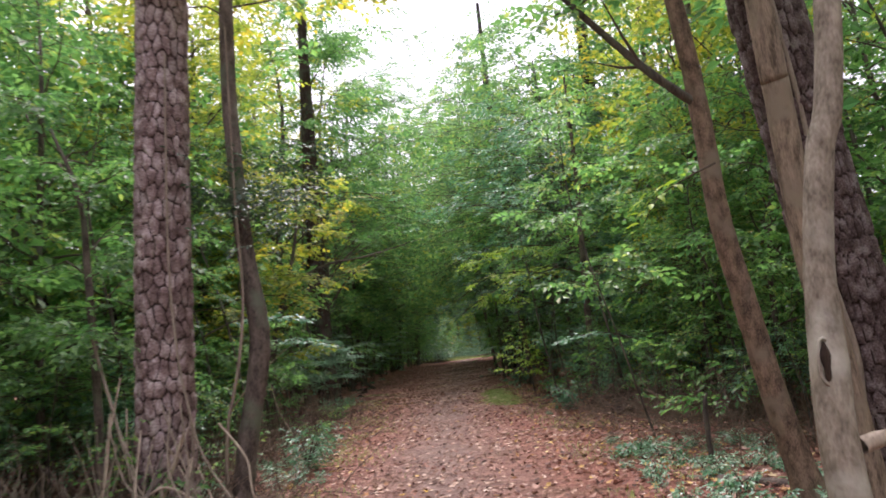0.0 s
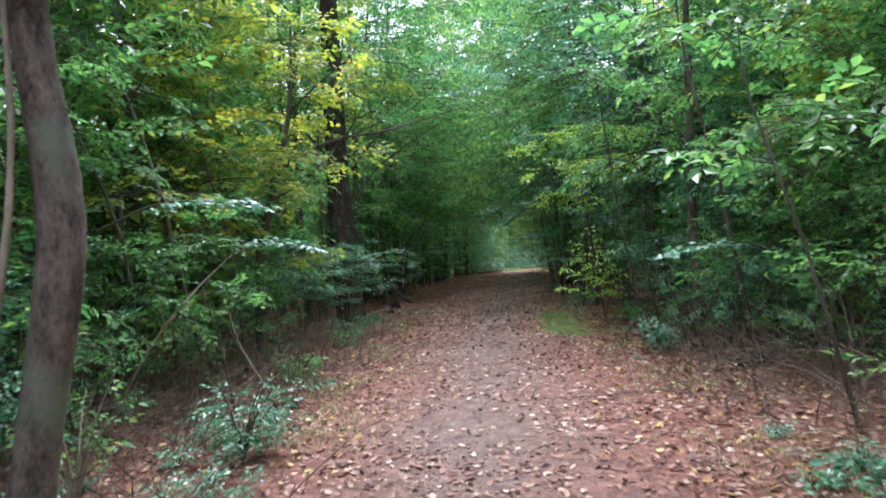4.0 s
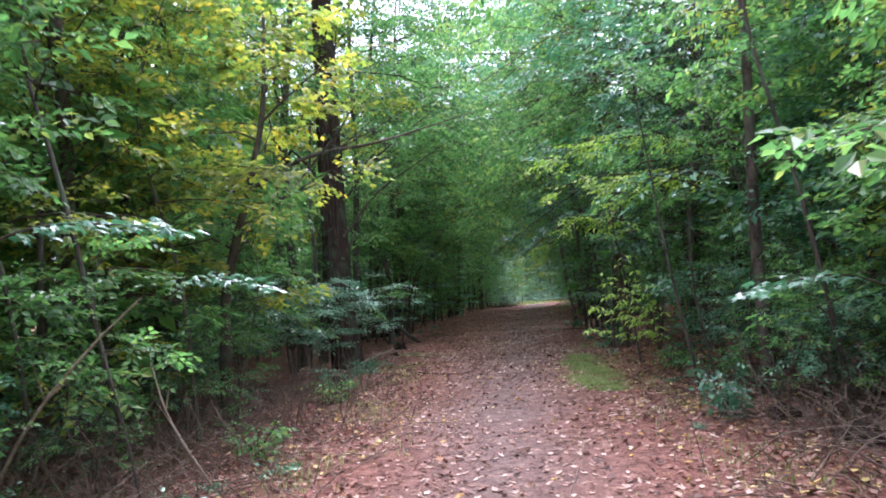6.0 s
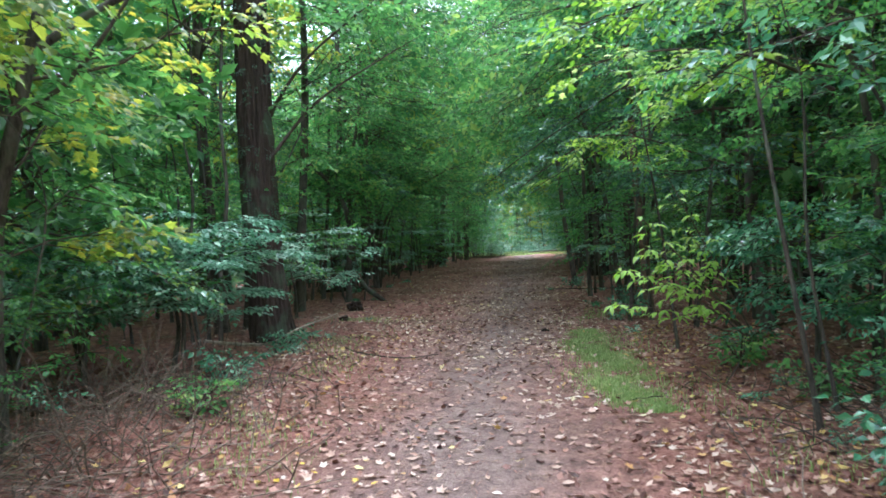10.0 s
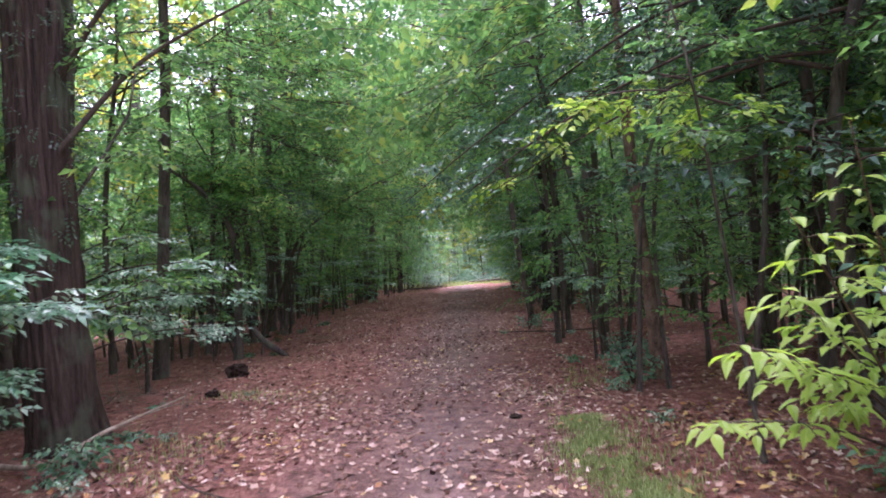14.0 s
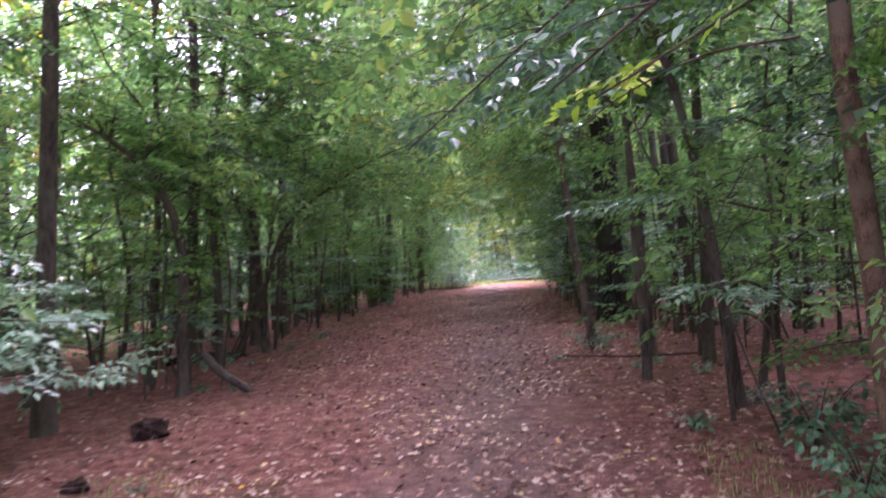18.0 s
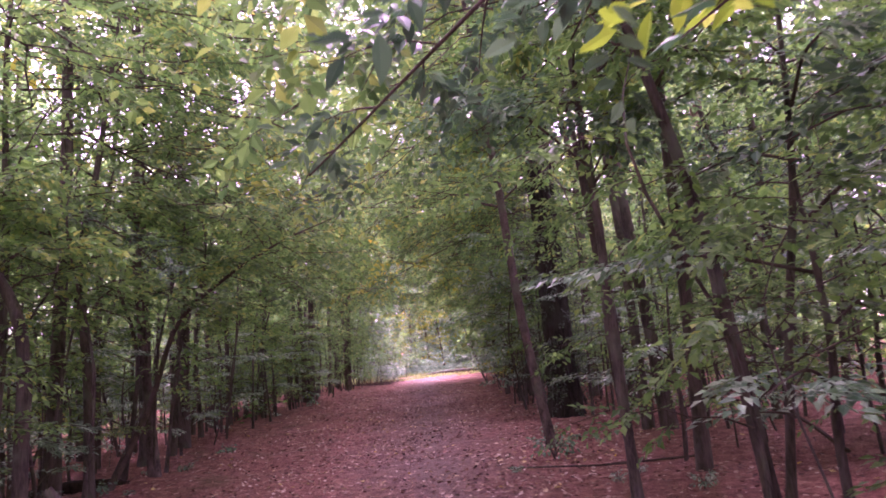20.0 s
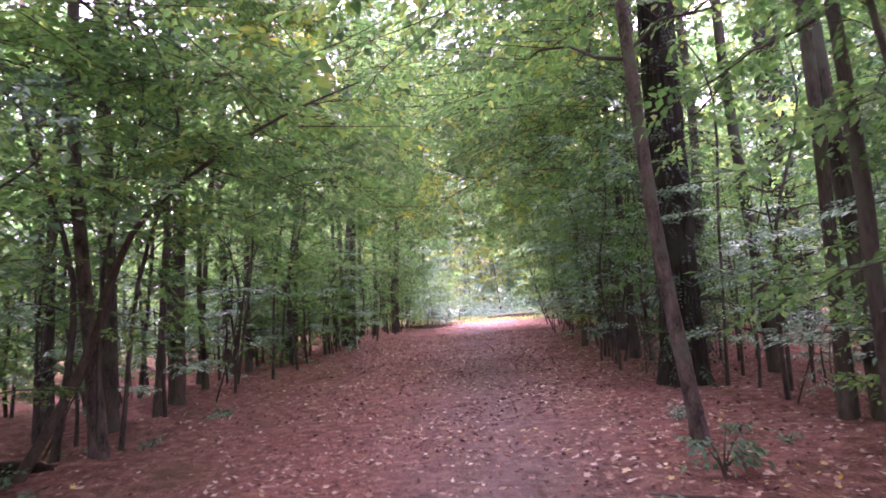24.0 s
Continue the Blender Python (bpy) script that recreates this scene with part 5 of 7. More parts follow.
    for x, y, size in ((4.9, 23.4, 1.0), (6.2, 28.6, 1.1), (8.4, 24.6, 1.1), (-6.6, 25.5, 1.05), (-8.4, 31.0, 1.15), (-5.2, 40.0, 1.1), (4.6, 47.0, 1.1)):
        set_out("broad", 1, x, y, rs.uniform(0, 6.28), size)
    for x, y in ((-7.2, 12.8), (9.2, 37.0), (7.4, 36.0), (-7.6, 24.6), (-5.9, 16.2), (-6.8, 19.6), (-8.0, 22.6), (-6.6, 17.4), (5.4, 19.4), (6.6, 23.2)):
        set_out("thick", int(rs.choice((0, 2))), x, y, rs.uniform(0, 6.28), rs.uniform(0.85, 1.1))
    for y, side in ((35.5, -1), (39.5, 1)):
        set_out("arch", 2, rim(side, y) + side * 0.9, y, (0 if side < 0 else math.pi) + rs.uniform(-0.2, 0.2), 1.45)
    for i, (x, y) in enumerate(((3.9, 45.0), (-3.6, 46.5), (4.4, 53.5), (-2.6, 53.0), (-2.9, 58.5), (5.2, 58.5), (-3.2, 69.0), (6.0, 69.0))):
        set_out("broad", i % 2, x, y, rs.uniform(0, 6.28), rs.uniform(0.9, 1.1))
    # boughs that close over the track, and layers of leaves above the verges
    for side in (-1, 1):
        y = 23.0 + (1.2 if side > 0 else 0)
        while y < 57:
            k = int(rs.choice([1, 2, 1])) if y < 24 else int(rs.choice([0, 1, 1, 2, 2])) if y < 32 else int(rs.choice([0, 1, 1, 2, 3]))
            x = rim(side, y) + side * rs.uniform(0.9, 2.4)
            if free(x, y, 0.5):
                set_out("roof", k, x, y, (0 if side < 0 else math.pi) + rs.uniform(-0.5, 0.5), rs.uniform(0.9, 1.15))
            y += rs.uniform(2.8, 4.4)
        y = 24.0 if side < 0 else 33.0
        while y < 50:
            x = rim(side, y) + side * rs.uniform(0.4, 2.6)
            if free(x, y, 0.5):
                set_out("layer", rs.randint(0, 3), x, y, (0 if side < 0 else math.pi) + rs.uniform(-0.8, 0.8), rs.uniform(0.85, 1.15))
            y += rs.uniform(2.8, 4.6) if y < 36 else rs.uniform(1.8, 3.2)
        # the thicket beside the first half
        for i in range(46):
            y = 8.3 + 9.0 * (i + rs.uniform(0, 1)) / 46
            x = rim(side, y) + side * ((1.5 if side < 0 else 1.7 if y < 13 else 0.9) + 3.2 * rs.uniform(0, 1))
            if free(x, y, 0.6) and y < (18.0 if side > 0 else 16.8):
                set_out("bush", int(rs.choice(4, p=[0.3, 0.25, 0.25, 0.2])), x, y, rs.uniform(0, 6.28), rs.uniform(0.7, 1.15))
    # the far end is closed by boughs from both sides
    for i, y in enumerate(np.arange(38.0, 54.5, 1.7)):
        side = -1 if i % 2 else 1
        x = rim(side, y) + side * rs.uniform(0.2, 1.4)
        turn, size = (0 if side < 0 else math.pi) + rs.uniform(-0.4, 0.4), rs.uniform(1.0, 1.3)
        if i % 3 != 1:
            set_out("roof", (1, 2, 0, 2)[i % 4], x, y, turn, size)
    for i, y in enumerate((25.6, 31.0, 36.8)):
        side = 1 if i % 2 else -1
        x = rim(side, y) + side * rs.uniform(1.0, 2.2)
        set_out("roof", (2, 1, 3)[i % 3], x, y, (0 if side < 0 else math.pi) + rs.uniform(-0.4, 0.4), rs.uniform(1.0, 1.2))
    for k, (x, y) in enumerate(((-4.3, 6.3), (-5.1, 7.3), (-4.7, 8.5), (-5.7, 5.9), (-6.3, 7.9), (-6.7, 9.6), (-5.6, 9.0), (4.9, 8.6), (5.6, 7.4), (4.4, 10.2), (5.9, 9.6))):
        set_out("bush", (0, 2, 3, 0)[k % 4], x, y, rs.uniform(0, 6.28), rs.uniform(0.8, 1.15))
    for k, (x, y) in enumerate(((-3.4, 11.8), (-3.9, 12.6), (-3.5, 13.6), (-4.2, 14.3), (-3.6, 15.2), (-4.1, 16.0), (-3.5, 16.8), (-4.4, 12.0), (3.1, 11.4), (3.4, 12.6), (2.9, 13.6), (3.2, 14.6), (2.9, 15.4))):
        set_out("bush", (0, 2)[k % 2], x, y, rs.uniform(0, 6.28), rs.uniform(0.5, 0.75))
    # the wood behind the thick oak
    for k, (x, y, size) in enumerate(((9.8, 46.5, 1.3), (11.6, 44.0, 1.2), (8.0, 49.0, 1.3), (10.6, 50.0, 1.4), (13.2, 47.0, 1.4), (6.6, 47.5, 1.2), (12.4, 40.6, 1.2), (14.5, 43.5, 1.3))):
        set_out("thick", (0, 2)[k % 2], x, y, rs.uniform(0, 6.28), size)
    for x, y, size in ((11.2, 47.6, 1.15), (8.4, 52.5, 1.1), (14.2, 42.4, 1.15), (12.8, 36.0, 1.1)):
        set_out("broad", 1, x, y, rs.uniform(0, 6.28), size)
    for k, (x, y, size) in enumerate(((-2.0, 54.0, 1.2), (-1.7, 56.0, 1.1), (-2.8, 52.5, 1.3), (-1.3, 58.6, 0.9), (4.3, 55.0, 1.2), (4.0, 57.4, 1.0), (4.9, 59.6, 1.2))):
        set_out("bush", (3, 0)[k % 2], x, y, rs.uniform(0, 6.28), size)
    # leafy growth that closes the view behind the stems of the far half
    for i in range(34):
        y = 40 + 18 * (i + rs.uniform(0, 1)) / 34
        x = rim(-1, y) - (0.5 + 4.0 * rs.uniform(0, 1))
        set_out("bush", (0, 3, 2, 3)[i % 4], x, y, rs.uniform(0, 6.28), rs.uniform(1.0, 1.5))
    for i in range(14):
        y = 42 + 15 * (i + rs.uniform(0, 1)) / 14
        x = rim(1, y) + 0.6 + 3.4 * rs.uniform(0, 1)
        set_out("bush", (0, 3)[i % 2], x, y, rs.uniform(0, 6.28), rs.uniform(0.9, 1.4))
    # thickets on both sides of the way out
    for i in range(24):
        side = -1 if i % 2 else 1
        y = rs.uniform(55, 66)
        x = (-1.9 if side < 0 else 4.3) + side * rs.uniform(0.3, 7.0)
        set_out("thick", rs.randint(0, 3), x, y, rs.uniform(0, 6.28), rs.uniform(0.5, 0.95))
    for i in range(12):
        set_out("thick", rs.randint(0, 3), -9 + 1.9 * i + rs.uniform(-0.7, 0.7), rs.uniform(66.5, 70), rs.uniform(0, 6.28), rs.uniform(0.45, 0.8))
    # the bright wood beyond the clearing
    for y, step in ((72, 3.0), (80, 3.6), (90, 5)):
        x = -22.0
        while x < 26:
            set_out("thick", rs.randint(0, 3), x + rs.uniform(-1, 1), y + rs.uniform(-2, 2), rs.uniform(0, 6.28), rs.uniform(1.4, 2.1))
            x += step * rs.uniform(0.8, 1.2)
    for x, y, size in ((-7.0, 76, 1.35), (-3.8, 79, 1.5), (-0.8, 77, 1.55), (1.8, 82, 1.7), (4.2, 77, 1.45), (7.4, 80, 1.6), (10.5, 76, 1.3), (-10.5, 80, 1.5)):
        set_out("broad", 1, x, y, rs.uniform(0, 6.28), size)
    # growth that narrows the way out
    for k, (x, y, size) in enumerate(((-0.9, 57.6, 1.0), (-0.5, 59.6, 1.1), (0.1, 61.8, 1.15), (-0.4, 64.0, 1.3), (0.5, 66.5, 1.3), (4.4, 62.0, 1.2))):
        set_out("bush", (3, 0)[k % 2], x, y, rs.uniform(0, 6.28), size)
    for x, y, size in ((-2.6, 62.5, 1.0), (5.8, 63.5, 1.05), (0.6, 71.0, 1.2), (3.6, 72.5, 1.2)):
        set_out("broad", 1, x, y, rs.uniform(0, 6.28), size)
    for x in (-18, -9, -2, 7, 14, 22):
        set_out("tall", rs.randint(0, 4), x + rs.uniform(-1, 1), 84 + rs.uniform(-4, 4), rs.uniform(0, 6.28), 1.1)


plant_woods()


def far_woods():
    """The wood all round, beyond the trees that can be told apart."""
    rs = np.random.RandomState(150)
    n = 6500
    a, r = rs.uniform(0, 6.28, n), rs.uniform(0, 1, n)
    # the ring also runs round behind the start, where it stays unseen
    x, y = np.cos(a) * (20 + 18 * r), 32 + np.sin(a) * (66 + 18 * r)
    z = rs.uniform(0.02, 1, n) ** 1.3 * (10 + 4 * np.sin(a * 9))
    pos = np.stack([x, y, z], 1)
    V, F = place(T_HUGE, pos, rs.uniform(0, 6.28, n), rs.uniform(-0.8, 0.6, n), rs.uniform(1.9, 3.4, n), rs)
    tagged(part("far_woods", raw_mesh("far_woods", V, F), M_CANOPY), "distant green foliage of the surrounding wood", "woods", kind="stuff")
    n = 4000
    y = rs.uniform(8, 76, n)
    x = centre(y) + np.where(rs.uniform(0, 1, n) < 0.82, -1, 1) * (10 + 9 * rs.uniform(0, 1, n))
    pos = np.stack([x, y, 3.0 + 10 * rs.uniform(0, 1, n) ** 0.9], 1)
    V, F = place(T_HUGE, pos, rs.uniform(0, 6.28, n), rs.uniform(-0.7, 0.5, n), rs.uniform(0.9, 1.6, n), rs)
    tagged(part("wood_foliage", raw_mesh("wood_foliage", V, F), M_CANOPY), "green foliage of trees standing deeper in the wood", "woods", kind="stuff")
    n = 7000
    side = rs.choice((-1, 1), n)
    y = rs.uniform(-12, 72, n)
    x = centre(y) + side * (np.where(y > 40, 5.0, 7.5) + 20 * rs.uniform(0, 1, n) ** 1.2)
    pos = np.stack([x, y, rs.uniform(0.01, 1, n) ** 2.0 * 7.0 * np.clip((np.abs(x) - 3) / 11, 0.15, 1)], 1)
    V, F = place(T_BIG, pos, rs.uniform(0, 6.28, n), rs.uniform(-0.5, 0.7, n), rs.uniform(0.9, 1.8, n), rs)
    tagged(part("low_undergrowth", raw_mesh("low_undergrowth", V, F), M_GREEN), "green undergrowth deeper in the wood", "undergrowth", kind="stuff")
    n = 3600
    side = rs.choice((-1, 1), n)
    y = rs.uniform(10, 70, n)
    x = centre(y) + side * (8.5 + 18 * rs.uniform(0, 1, n))
    pos = np.stack([x, y, rs.uniform(0.02, 0.55, n)], 1)
    V, F = place(T_BIG, pos, rs.uniform(0, 6.28, n), rs.uniform(0.0, 0.8, n), rs.uniform(0.8, 1.4, n), rs)
    tagged(part("forest_ferns", raw_mesh("forest_ferns", V, F), M_GREEN), "low green ferns and seedlings deep in the wood", "undergrowth", kind="stuff")
    n = 6800
    y = rs.uniform(63.5, 78, n)
    pos = np.stack([rs.uniform(-12, 15, n), y, rs.uniform(0.02, 1, n) ** 1.3 * np.interp(y, (63.5, 68, 78), (0.5, 2.4, 8.0))], 1)
    V, F = place(T_FAR, pos, rs.uniform(0, 6.28, n), rs.uniform(-0.5, 0.7, n), np.interp(y, (64, 78), (0.9, 2.0)) * rs.uniform(0.8, 1.3, n), rs)
    tagged(part("clearing_thicket", raw_mesh("clearing_thicket", V, F), M_EVERGREEN), "bright pale green thicket on the far side of the clearing", "undergrowth", kind="stuff")
    tubes = []
    for i in range(170):
        a, r = rs.uniform(0, 6.28), rs.uniform(0, 1)
        px, py, q = math.cos(a) * (18 + 20 * r), 32 + math.sin(a) * (64 + 20 * r), rs.uniform(0.05, 0.18)
        tubes.append(tube([(px, py, -0.1, q), (px + rs.uniform(-0.4, 0.4), py, 6, q * 0.8), (px + rs.uniform(-0.8, 0.8), py, 13, q * 0.3)], 5))
    tagged(part("far_trunks", raw_mesh("far_trunks", *merge(tubes), True), M_BARK), "distant dark tree trunks of the surrounding wood", "woods", kind="stuff")


far_woods()


# ---- grass at the edge of the track ----
def blades(rs, x, y, low, high, width=0.006):
    n = len(x)
    z, h, a, lean = gz(x, y), rs.uniform(low, high, n), rs.uniform(0, 6.28, n), rs.uniform(0.1, 0.7, n)
    dx, dy = np.cos(a), np.sin(a)
    b = np.stack([x, y, z], 1)
    w = np.stack([-dy, dx, 0 * dx], 1) * width
    mid = b + np.stack([dx * lean * h * 0.35, dy * lean * h * 0.35, h * 0.62], 1)
    tip = b + np.stack([dx * lean * h, dy * lean * h, h * 0.95], 1)
    V = np.stack([b - w, b + w, mid - w * 0.7, mid + w * 0.7, tip], 1).reshape(-1, 3)
    k = (np.arange(n) * 5)[:, None, None]
    F = np.array([(0, 1, 3), (0, 3, 2), (2, 3, 4)])[None] + k
    return V, F.reshape(-1, 3)


def grass_strip():
    rs = np.random.RandomState(130)
    n = 19000
    u, v = rs.uniform(0, 1, n), rs.normal(0, 0.42, n)
    y = 16.3 + 4.9 * u
    mid = np.interp(y, (16.2, 18.0, 21.2), (1.15, 1.08, 1.08)) + 0.05 * np.sin(2.1 * y)
    wide = np.interp(y, (16.2, 17.4, 19.5, 21.2), (0.22, 0.38, 0.36, 0.2))
    xx = mid + v * wide * 1.2
    thin = np.sin(7 * xx + 3 * y) + np.sin(9 * y - 5 * xx) + rs.normal(0, 0.9, n) > -0.5
    ob = part("grass_strip", raw_mesh("grass_strip", *blades(rs, xx[thin], y[thin], 0.018, 0.06, 0.0045)), M_GRASS)
    tagged(ob, "short strip of bright green grass beside the track", "grass", kind="stuff")


def weeds():
    rs = np.random.RandomState(131)
    n = 11000
    y = rs.uniform(3, 24, n)
    side = np.where(rs.uniform(0, 1, n) < 0.55, -1, 1)
    e = np.where(side < 0, np.interp(y, *zip(*E_LEFT)) + 0.5, np.interp(y, *zip(*E_RIGHT)) - 0.35)
    x = e + rs.normal(0, 0.33, n)
    keep = np.sin(3.1 * x + 1.7 * y) + np.sin(2.3 * y - 1.1 * x + 1) > -0.1
    ob = part("weeds", raw_mesh("weeds", *blades(rs, x[keep], y[keep], 0.02, 0.08, 0.004)), M_GRASS)
    tagged(ob, "thin grass and weeds along the edges of the track", "grass", kind="stuff")


grass_strip()
weeds()


# ---- fallen leaves and needles ----
def curled(rs, leaf):
    v, f = leaf
    v = v.copy()
    v[:, 1] -= 0.4 * v[:, 1].max()
    c = rs.uniform(2.0, 6.0)
    v[:, 2] = np.abs(v[:, 0]) * rs.uniform(0.05, 0.5) + c * v[:, 1] ** 2 + rs.uniform(0, 0.006, len(v))
    return v, f


def litter():
    rs = np.random.RandomState(140)
    shapes = [curled(rs, leaf_lobed(0.085, 0.085)) for _ in range(3)] + [curled(rs, leaf_ovate(0.085, 0.045)) for _ in range(3)] + [curled(rs, leaf_lobed(0.10, 0.07))]
    n = 34000
    y = np.concatenate([rs.uniform(0.5, 24, int(n * 0.44)), 22 + 34 * rs.uniform(0, 1, n - int(n * 0.44)) ** 1.3])
    x = centre(y) + rs.normal(0, 2.0, n) + np.where(y < 20, 0.35, 0)
    clump = np.sin(2.3 * x + 1.1 * y) + np.sin(1.9 * y - 2.7 * x + 2) + rs.normal(0, 0.9, n) > -0.35
    bare = (np.abs(x - centre(y) - 0.1) < 0.38) & (y > 9) & (rs.uniform(0, 1, n) < 0.6)
    x, y = x[clump & ~bare], y[clump & ~bare]
    n = len(x)
    pos = np.stack([x, y, gz(x, y) + 0.004], 1)
    V, F = place(shapes, pos, rs.uniform(0, 6.28, n), rs.normal(0, 0.16, n), rs.uniform(0.4, 1.1, n) * np.where(y > 22, 0.85, 0.95), rs)
    ob = part("leaf_litter", raw_mesh("leaf_litter", V, F), M_LITTER)
    tagged(ob, "fallen tan, pinkish and yellow leaves strewn over the track", "fallen leaves", kind="stuff")
    rp = np.random.RandomState(147)
    n = 9000
    y = 19 + 30 * rp.uniform(0, 1, n) ** 1.2
    x = centre(y) + rp.normal(0.1, 2.4, n)
    drift = np.sin(2.1 * x - 0.9 * y) + np.sin(1.6 * y + 2.4 * x + 1) + rp.normal(0, 1.0, n) > -0.1
    x, y = x[drift], y[drift]
    n = len(x)
    V, F = place(shapes, np.stack([x, y, gz(x, y) + 0.008], 1), rp.uniform(0, 6.28, n), rp.normal(0, 0.2, n), rp.uniform(0.45, 1.05, n), rp)
    tagged(part("pale_litter", raw_mesh("pale_litter", V, F), M_PALELEAF), "pale tan and pinkish fallen leaves over the needles of the track", "fallen leaves", kind="stuff")
    small = [curled(rs, leaf_ovate(0.07, 0.04)) for _ in range(5)]
    n = 40000
    y = rs.uniform(1, 50, n)
    x = centre(y) + rs.normal(0, 3.0, n)
    keep = np.sin(1.7 * x - 1.3 * y) + np.sin(2.9 * y + 1.1 * x) + rs.normal(0, 0.8, n) > -0.5
    x, y = x[keep], y[keep]
    n = len(x)
    V, F = place(small, np.stack([x, y, gz(x, y) + 0.004], 1), rs.uniform(0, 6.28, n), rs.normal(0, 0.3, n), rs.uniform(0.5, 1.2, n), rs)
    tagged(part("brown_litter", raw_mesh("brown_litter", V, F), M_BROWNLEAF), "small dry red-brown leaves all over the forest floor", "fallen leaves", kind="stuff")
    n = 15000
    y = 1.5 + 20 * rs.uniform(0, 1, n) ** 1.2
    side = rs.choice((-1, 1), n)
    x = np.where(side < 0, -2.5, 2.4) + rs.normal(0, 0.85, n)
    small = small + shapes[:3]
    V, F = place(small, np.stack([x, y, gz(x, y) + rs.uniform(0.004, 0.03, n)], 1), rs.uniform(0, 6.28, n), rs.normal(0, 0.4, n), rs.uniform(0.5, 1.15, n), rs)
    tagged(part("verge_litter", raw_mesh("verge_litter", V, F), M_BROWNLEAF), "deep dry brown leaves on the verges of the track", "fallen leaves", kind="stuff")
    n = 2600
    y = 1.5 + 20 * rs.uniform(0, 1, n)
    x = np.where(rs.uniform(0, 1, n) < 0.35, -2.2, 2.2) + rs.normal(0, 0.75, n)
    V, F = place(shapes, np.stack([x, y, gz(x, y) + rs.uniform(0.008, 0.035, n)], 1), rs.uniform(0, 6.28, n), rs.normal(0, 0.3, n), rs.uniform(0.55, 1.1, n), rs)
    tagged(part("yellow_litter", raw_mesh("yellow_litter", V, F), M_TURNED), "yellow and orange fallen leaves on the verges", "fallen leaves", kind="stuff")
    meshes = [raw_mesh("leaf", *s) for s in shapes]
    for i in range(290):
        yy = 3.0 + 23.5 * (i + rs.uniform(0, 1)) / 290
        xx = float(centre(yy)) + rs.normal(0, 0.8)
        o = part("leaf", meshes[i % len(meshes)], M_LITTER, ob)
        o.matrix_basis = Matrix.Translation((xx, yy, float(gz(xx, yy)) + 0.006)) @ Euler((rs.normal(0, 0.15), rs.normal(0, 0.15), rs.uniform(0, 6.28))).to_matrix().to_4x4() @ Matrix.Scale(rs.uniform(0.8, 1.25), 4)
    return ob


def needles():
    rs = np.random.RandomState(141)
    n = 34000
    y = np.concatenate([rs.uniform(2, 27, n // 2), rs.uniform(20, 46, n - n // 2)])
    x = centre(y) + rs.normal(0, 2.4, n)
    a, ln = rs.uniform(0, 6.28, n), rs.uniform(0.03, 0.085, n)
    b = np.stack([x, y, gz(x, y) + rs.uniform(0.003, 0.012, n)], 1)
    d = np.stack([np.cos(a), np.sin(a), rs.normal(0, 0.08, n)], 1) * ln[:, None]
    w = np.stack([-np.sin(a), np.cos(a), 0 * a], 1) * 0.0016
    V = np.stack([b - w, b + w, b + d + w, b + d - w], 1).reshape(-1, 3)
    F = np.arange(n * 4).reshape(-1, 4)
    ob = part("pine_needles", raw_mesh("pine_needles", V, F), M_NEEDLE)
    tagged(ob, "red-brown pine needles covering the forest floor", "needles", kind="stuff")


litter()
needles()


# ---- undergrowth and wood on the ground ----
def herbs():
    rs = np.random.RandomState(300)
    made = [shrub("seedling", (0, 0, -40), st, h, sp, leaf, temps, lab, 310 + k, spr, size, 0.25, "seedlings on the forest floor")
            for k, (st, h, sp, leaf, temps, lab, spr, size) in enumerate((
                (5, 0.24, 0.16, M_COOL, T_HERB, "small blue-green seedling on the leaf litter", 4, 1.3), (6, 0.34, 0.22, M_EVERGREEN, T_HERB, "small pale green seedling on the leaf litter", 4, 1.4),
                (4, 0.18, 0.14, M_COOL, T_HERB, "tiny pale green seedling among fallen leaves", 3, 1.5)))]
    first = set()
    spots = []
    for i in range(84):
        spots.append((rs.uniform(1.65, 3.4), rs.uniform(4.8, 9.8)))
    for i in range(34):
        spots.append((rs.uniform(-3.2, -1.7), rs.uniform(5.5, 12.5)))
    for i in range(40):
        y = rs.uniform(10, 34)
        s = rs.choice((-1, 1))
        spots.append((rim(s, y) + s * rs.normal(0.3, 0.5), y))
    for i, (x, y) in enumerate(spots):
        src = made[i % 3]
        m = Matrix.Translation(on_ground(x, y)) @ Matrix.Rotation(rs.uniform(0, 6.28), 4, "Z") @ Matrix.Scale(rs.uniform(0.45, 0.95), 4)
        if i < 3:
            src.matrix_basis = m
        else:
            copy_thing(src, m)


herbs()
shrub("dead_bush", on_ground(-5.3, 18.9), 12, 2.1, 0.9, M_BROWNLEAF, T_MID, "dead bush with dry brown leaves behind the evergreen", 319, 7, 0.9, 0.35)
shrub("holly_shrub", on_ground(-2.0, 9.6), 12, 0.62, 0.38, M_COOL, T_HOLLY, "small dark holly shrub at the track's edge", 320, 7, 0.8, 0.1)
for k, (x, y, h, sp) in enumerate(((-3.15, 6.5, 1.1, 0.5), (-2.55, 6.5, 0.8, 0.4), (-3.6, 8.2, 1.3, 0.7), (-2.7, 8.6, 0.9, 0.5))):
    shrub("greenbrier", on_ground(x, y), 7, h, sp, M_GREEN, T_HERB, "thin greenbrier tangle with small leaves", 390 + k, 5, 1.1, 0.3, "greenbrier at the pine's foot", M_VINE)
shrub("low_bush", on_ground(2.05, 14.1), 11, 0.55, 0.36, M_COOL, T_HERB, "low dark green bush beside the track", 321, 7, 1.4, 0.1)
shrub("low_bush", on_ground(1.95, 22.6), 8, 0.42, 0.34, M_COOL, T_HERB, "low dark green bush on bare needles", 322, 5, 1.2, 0.3)
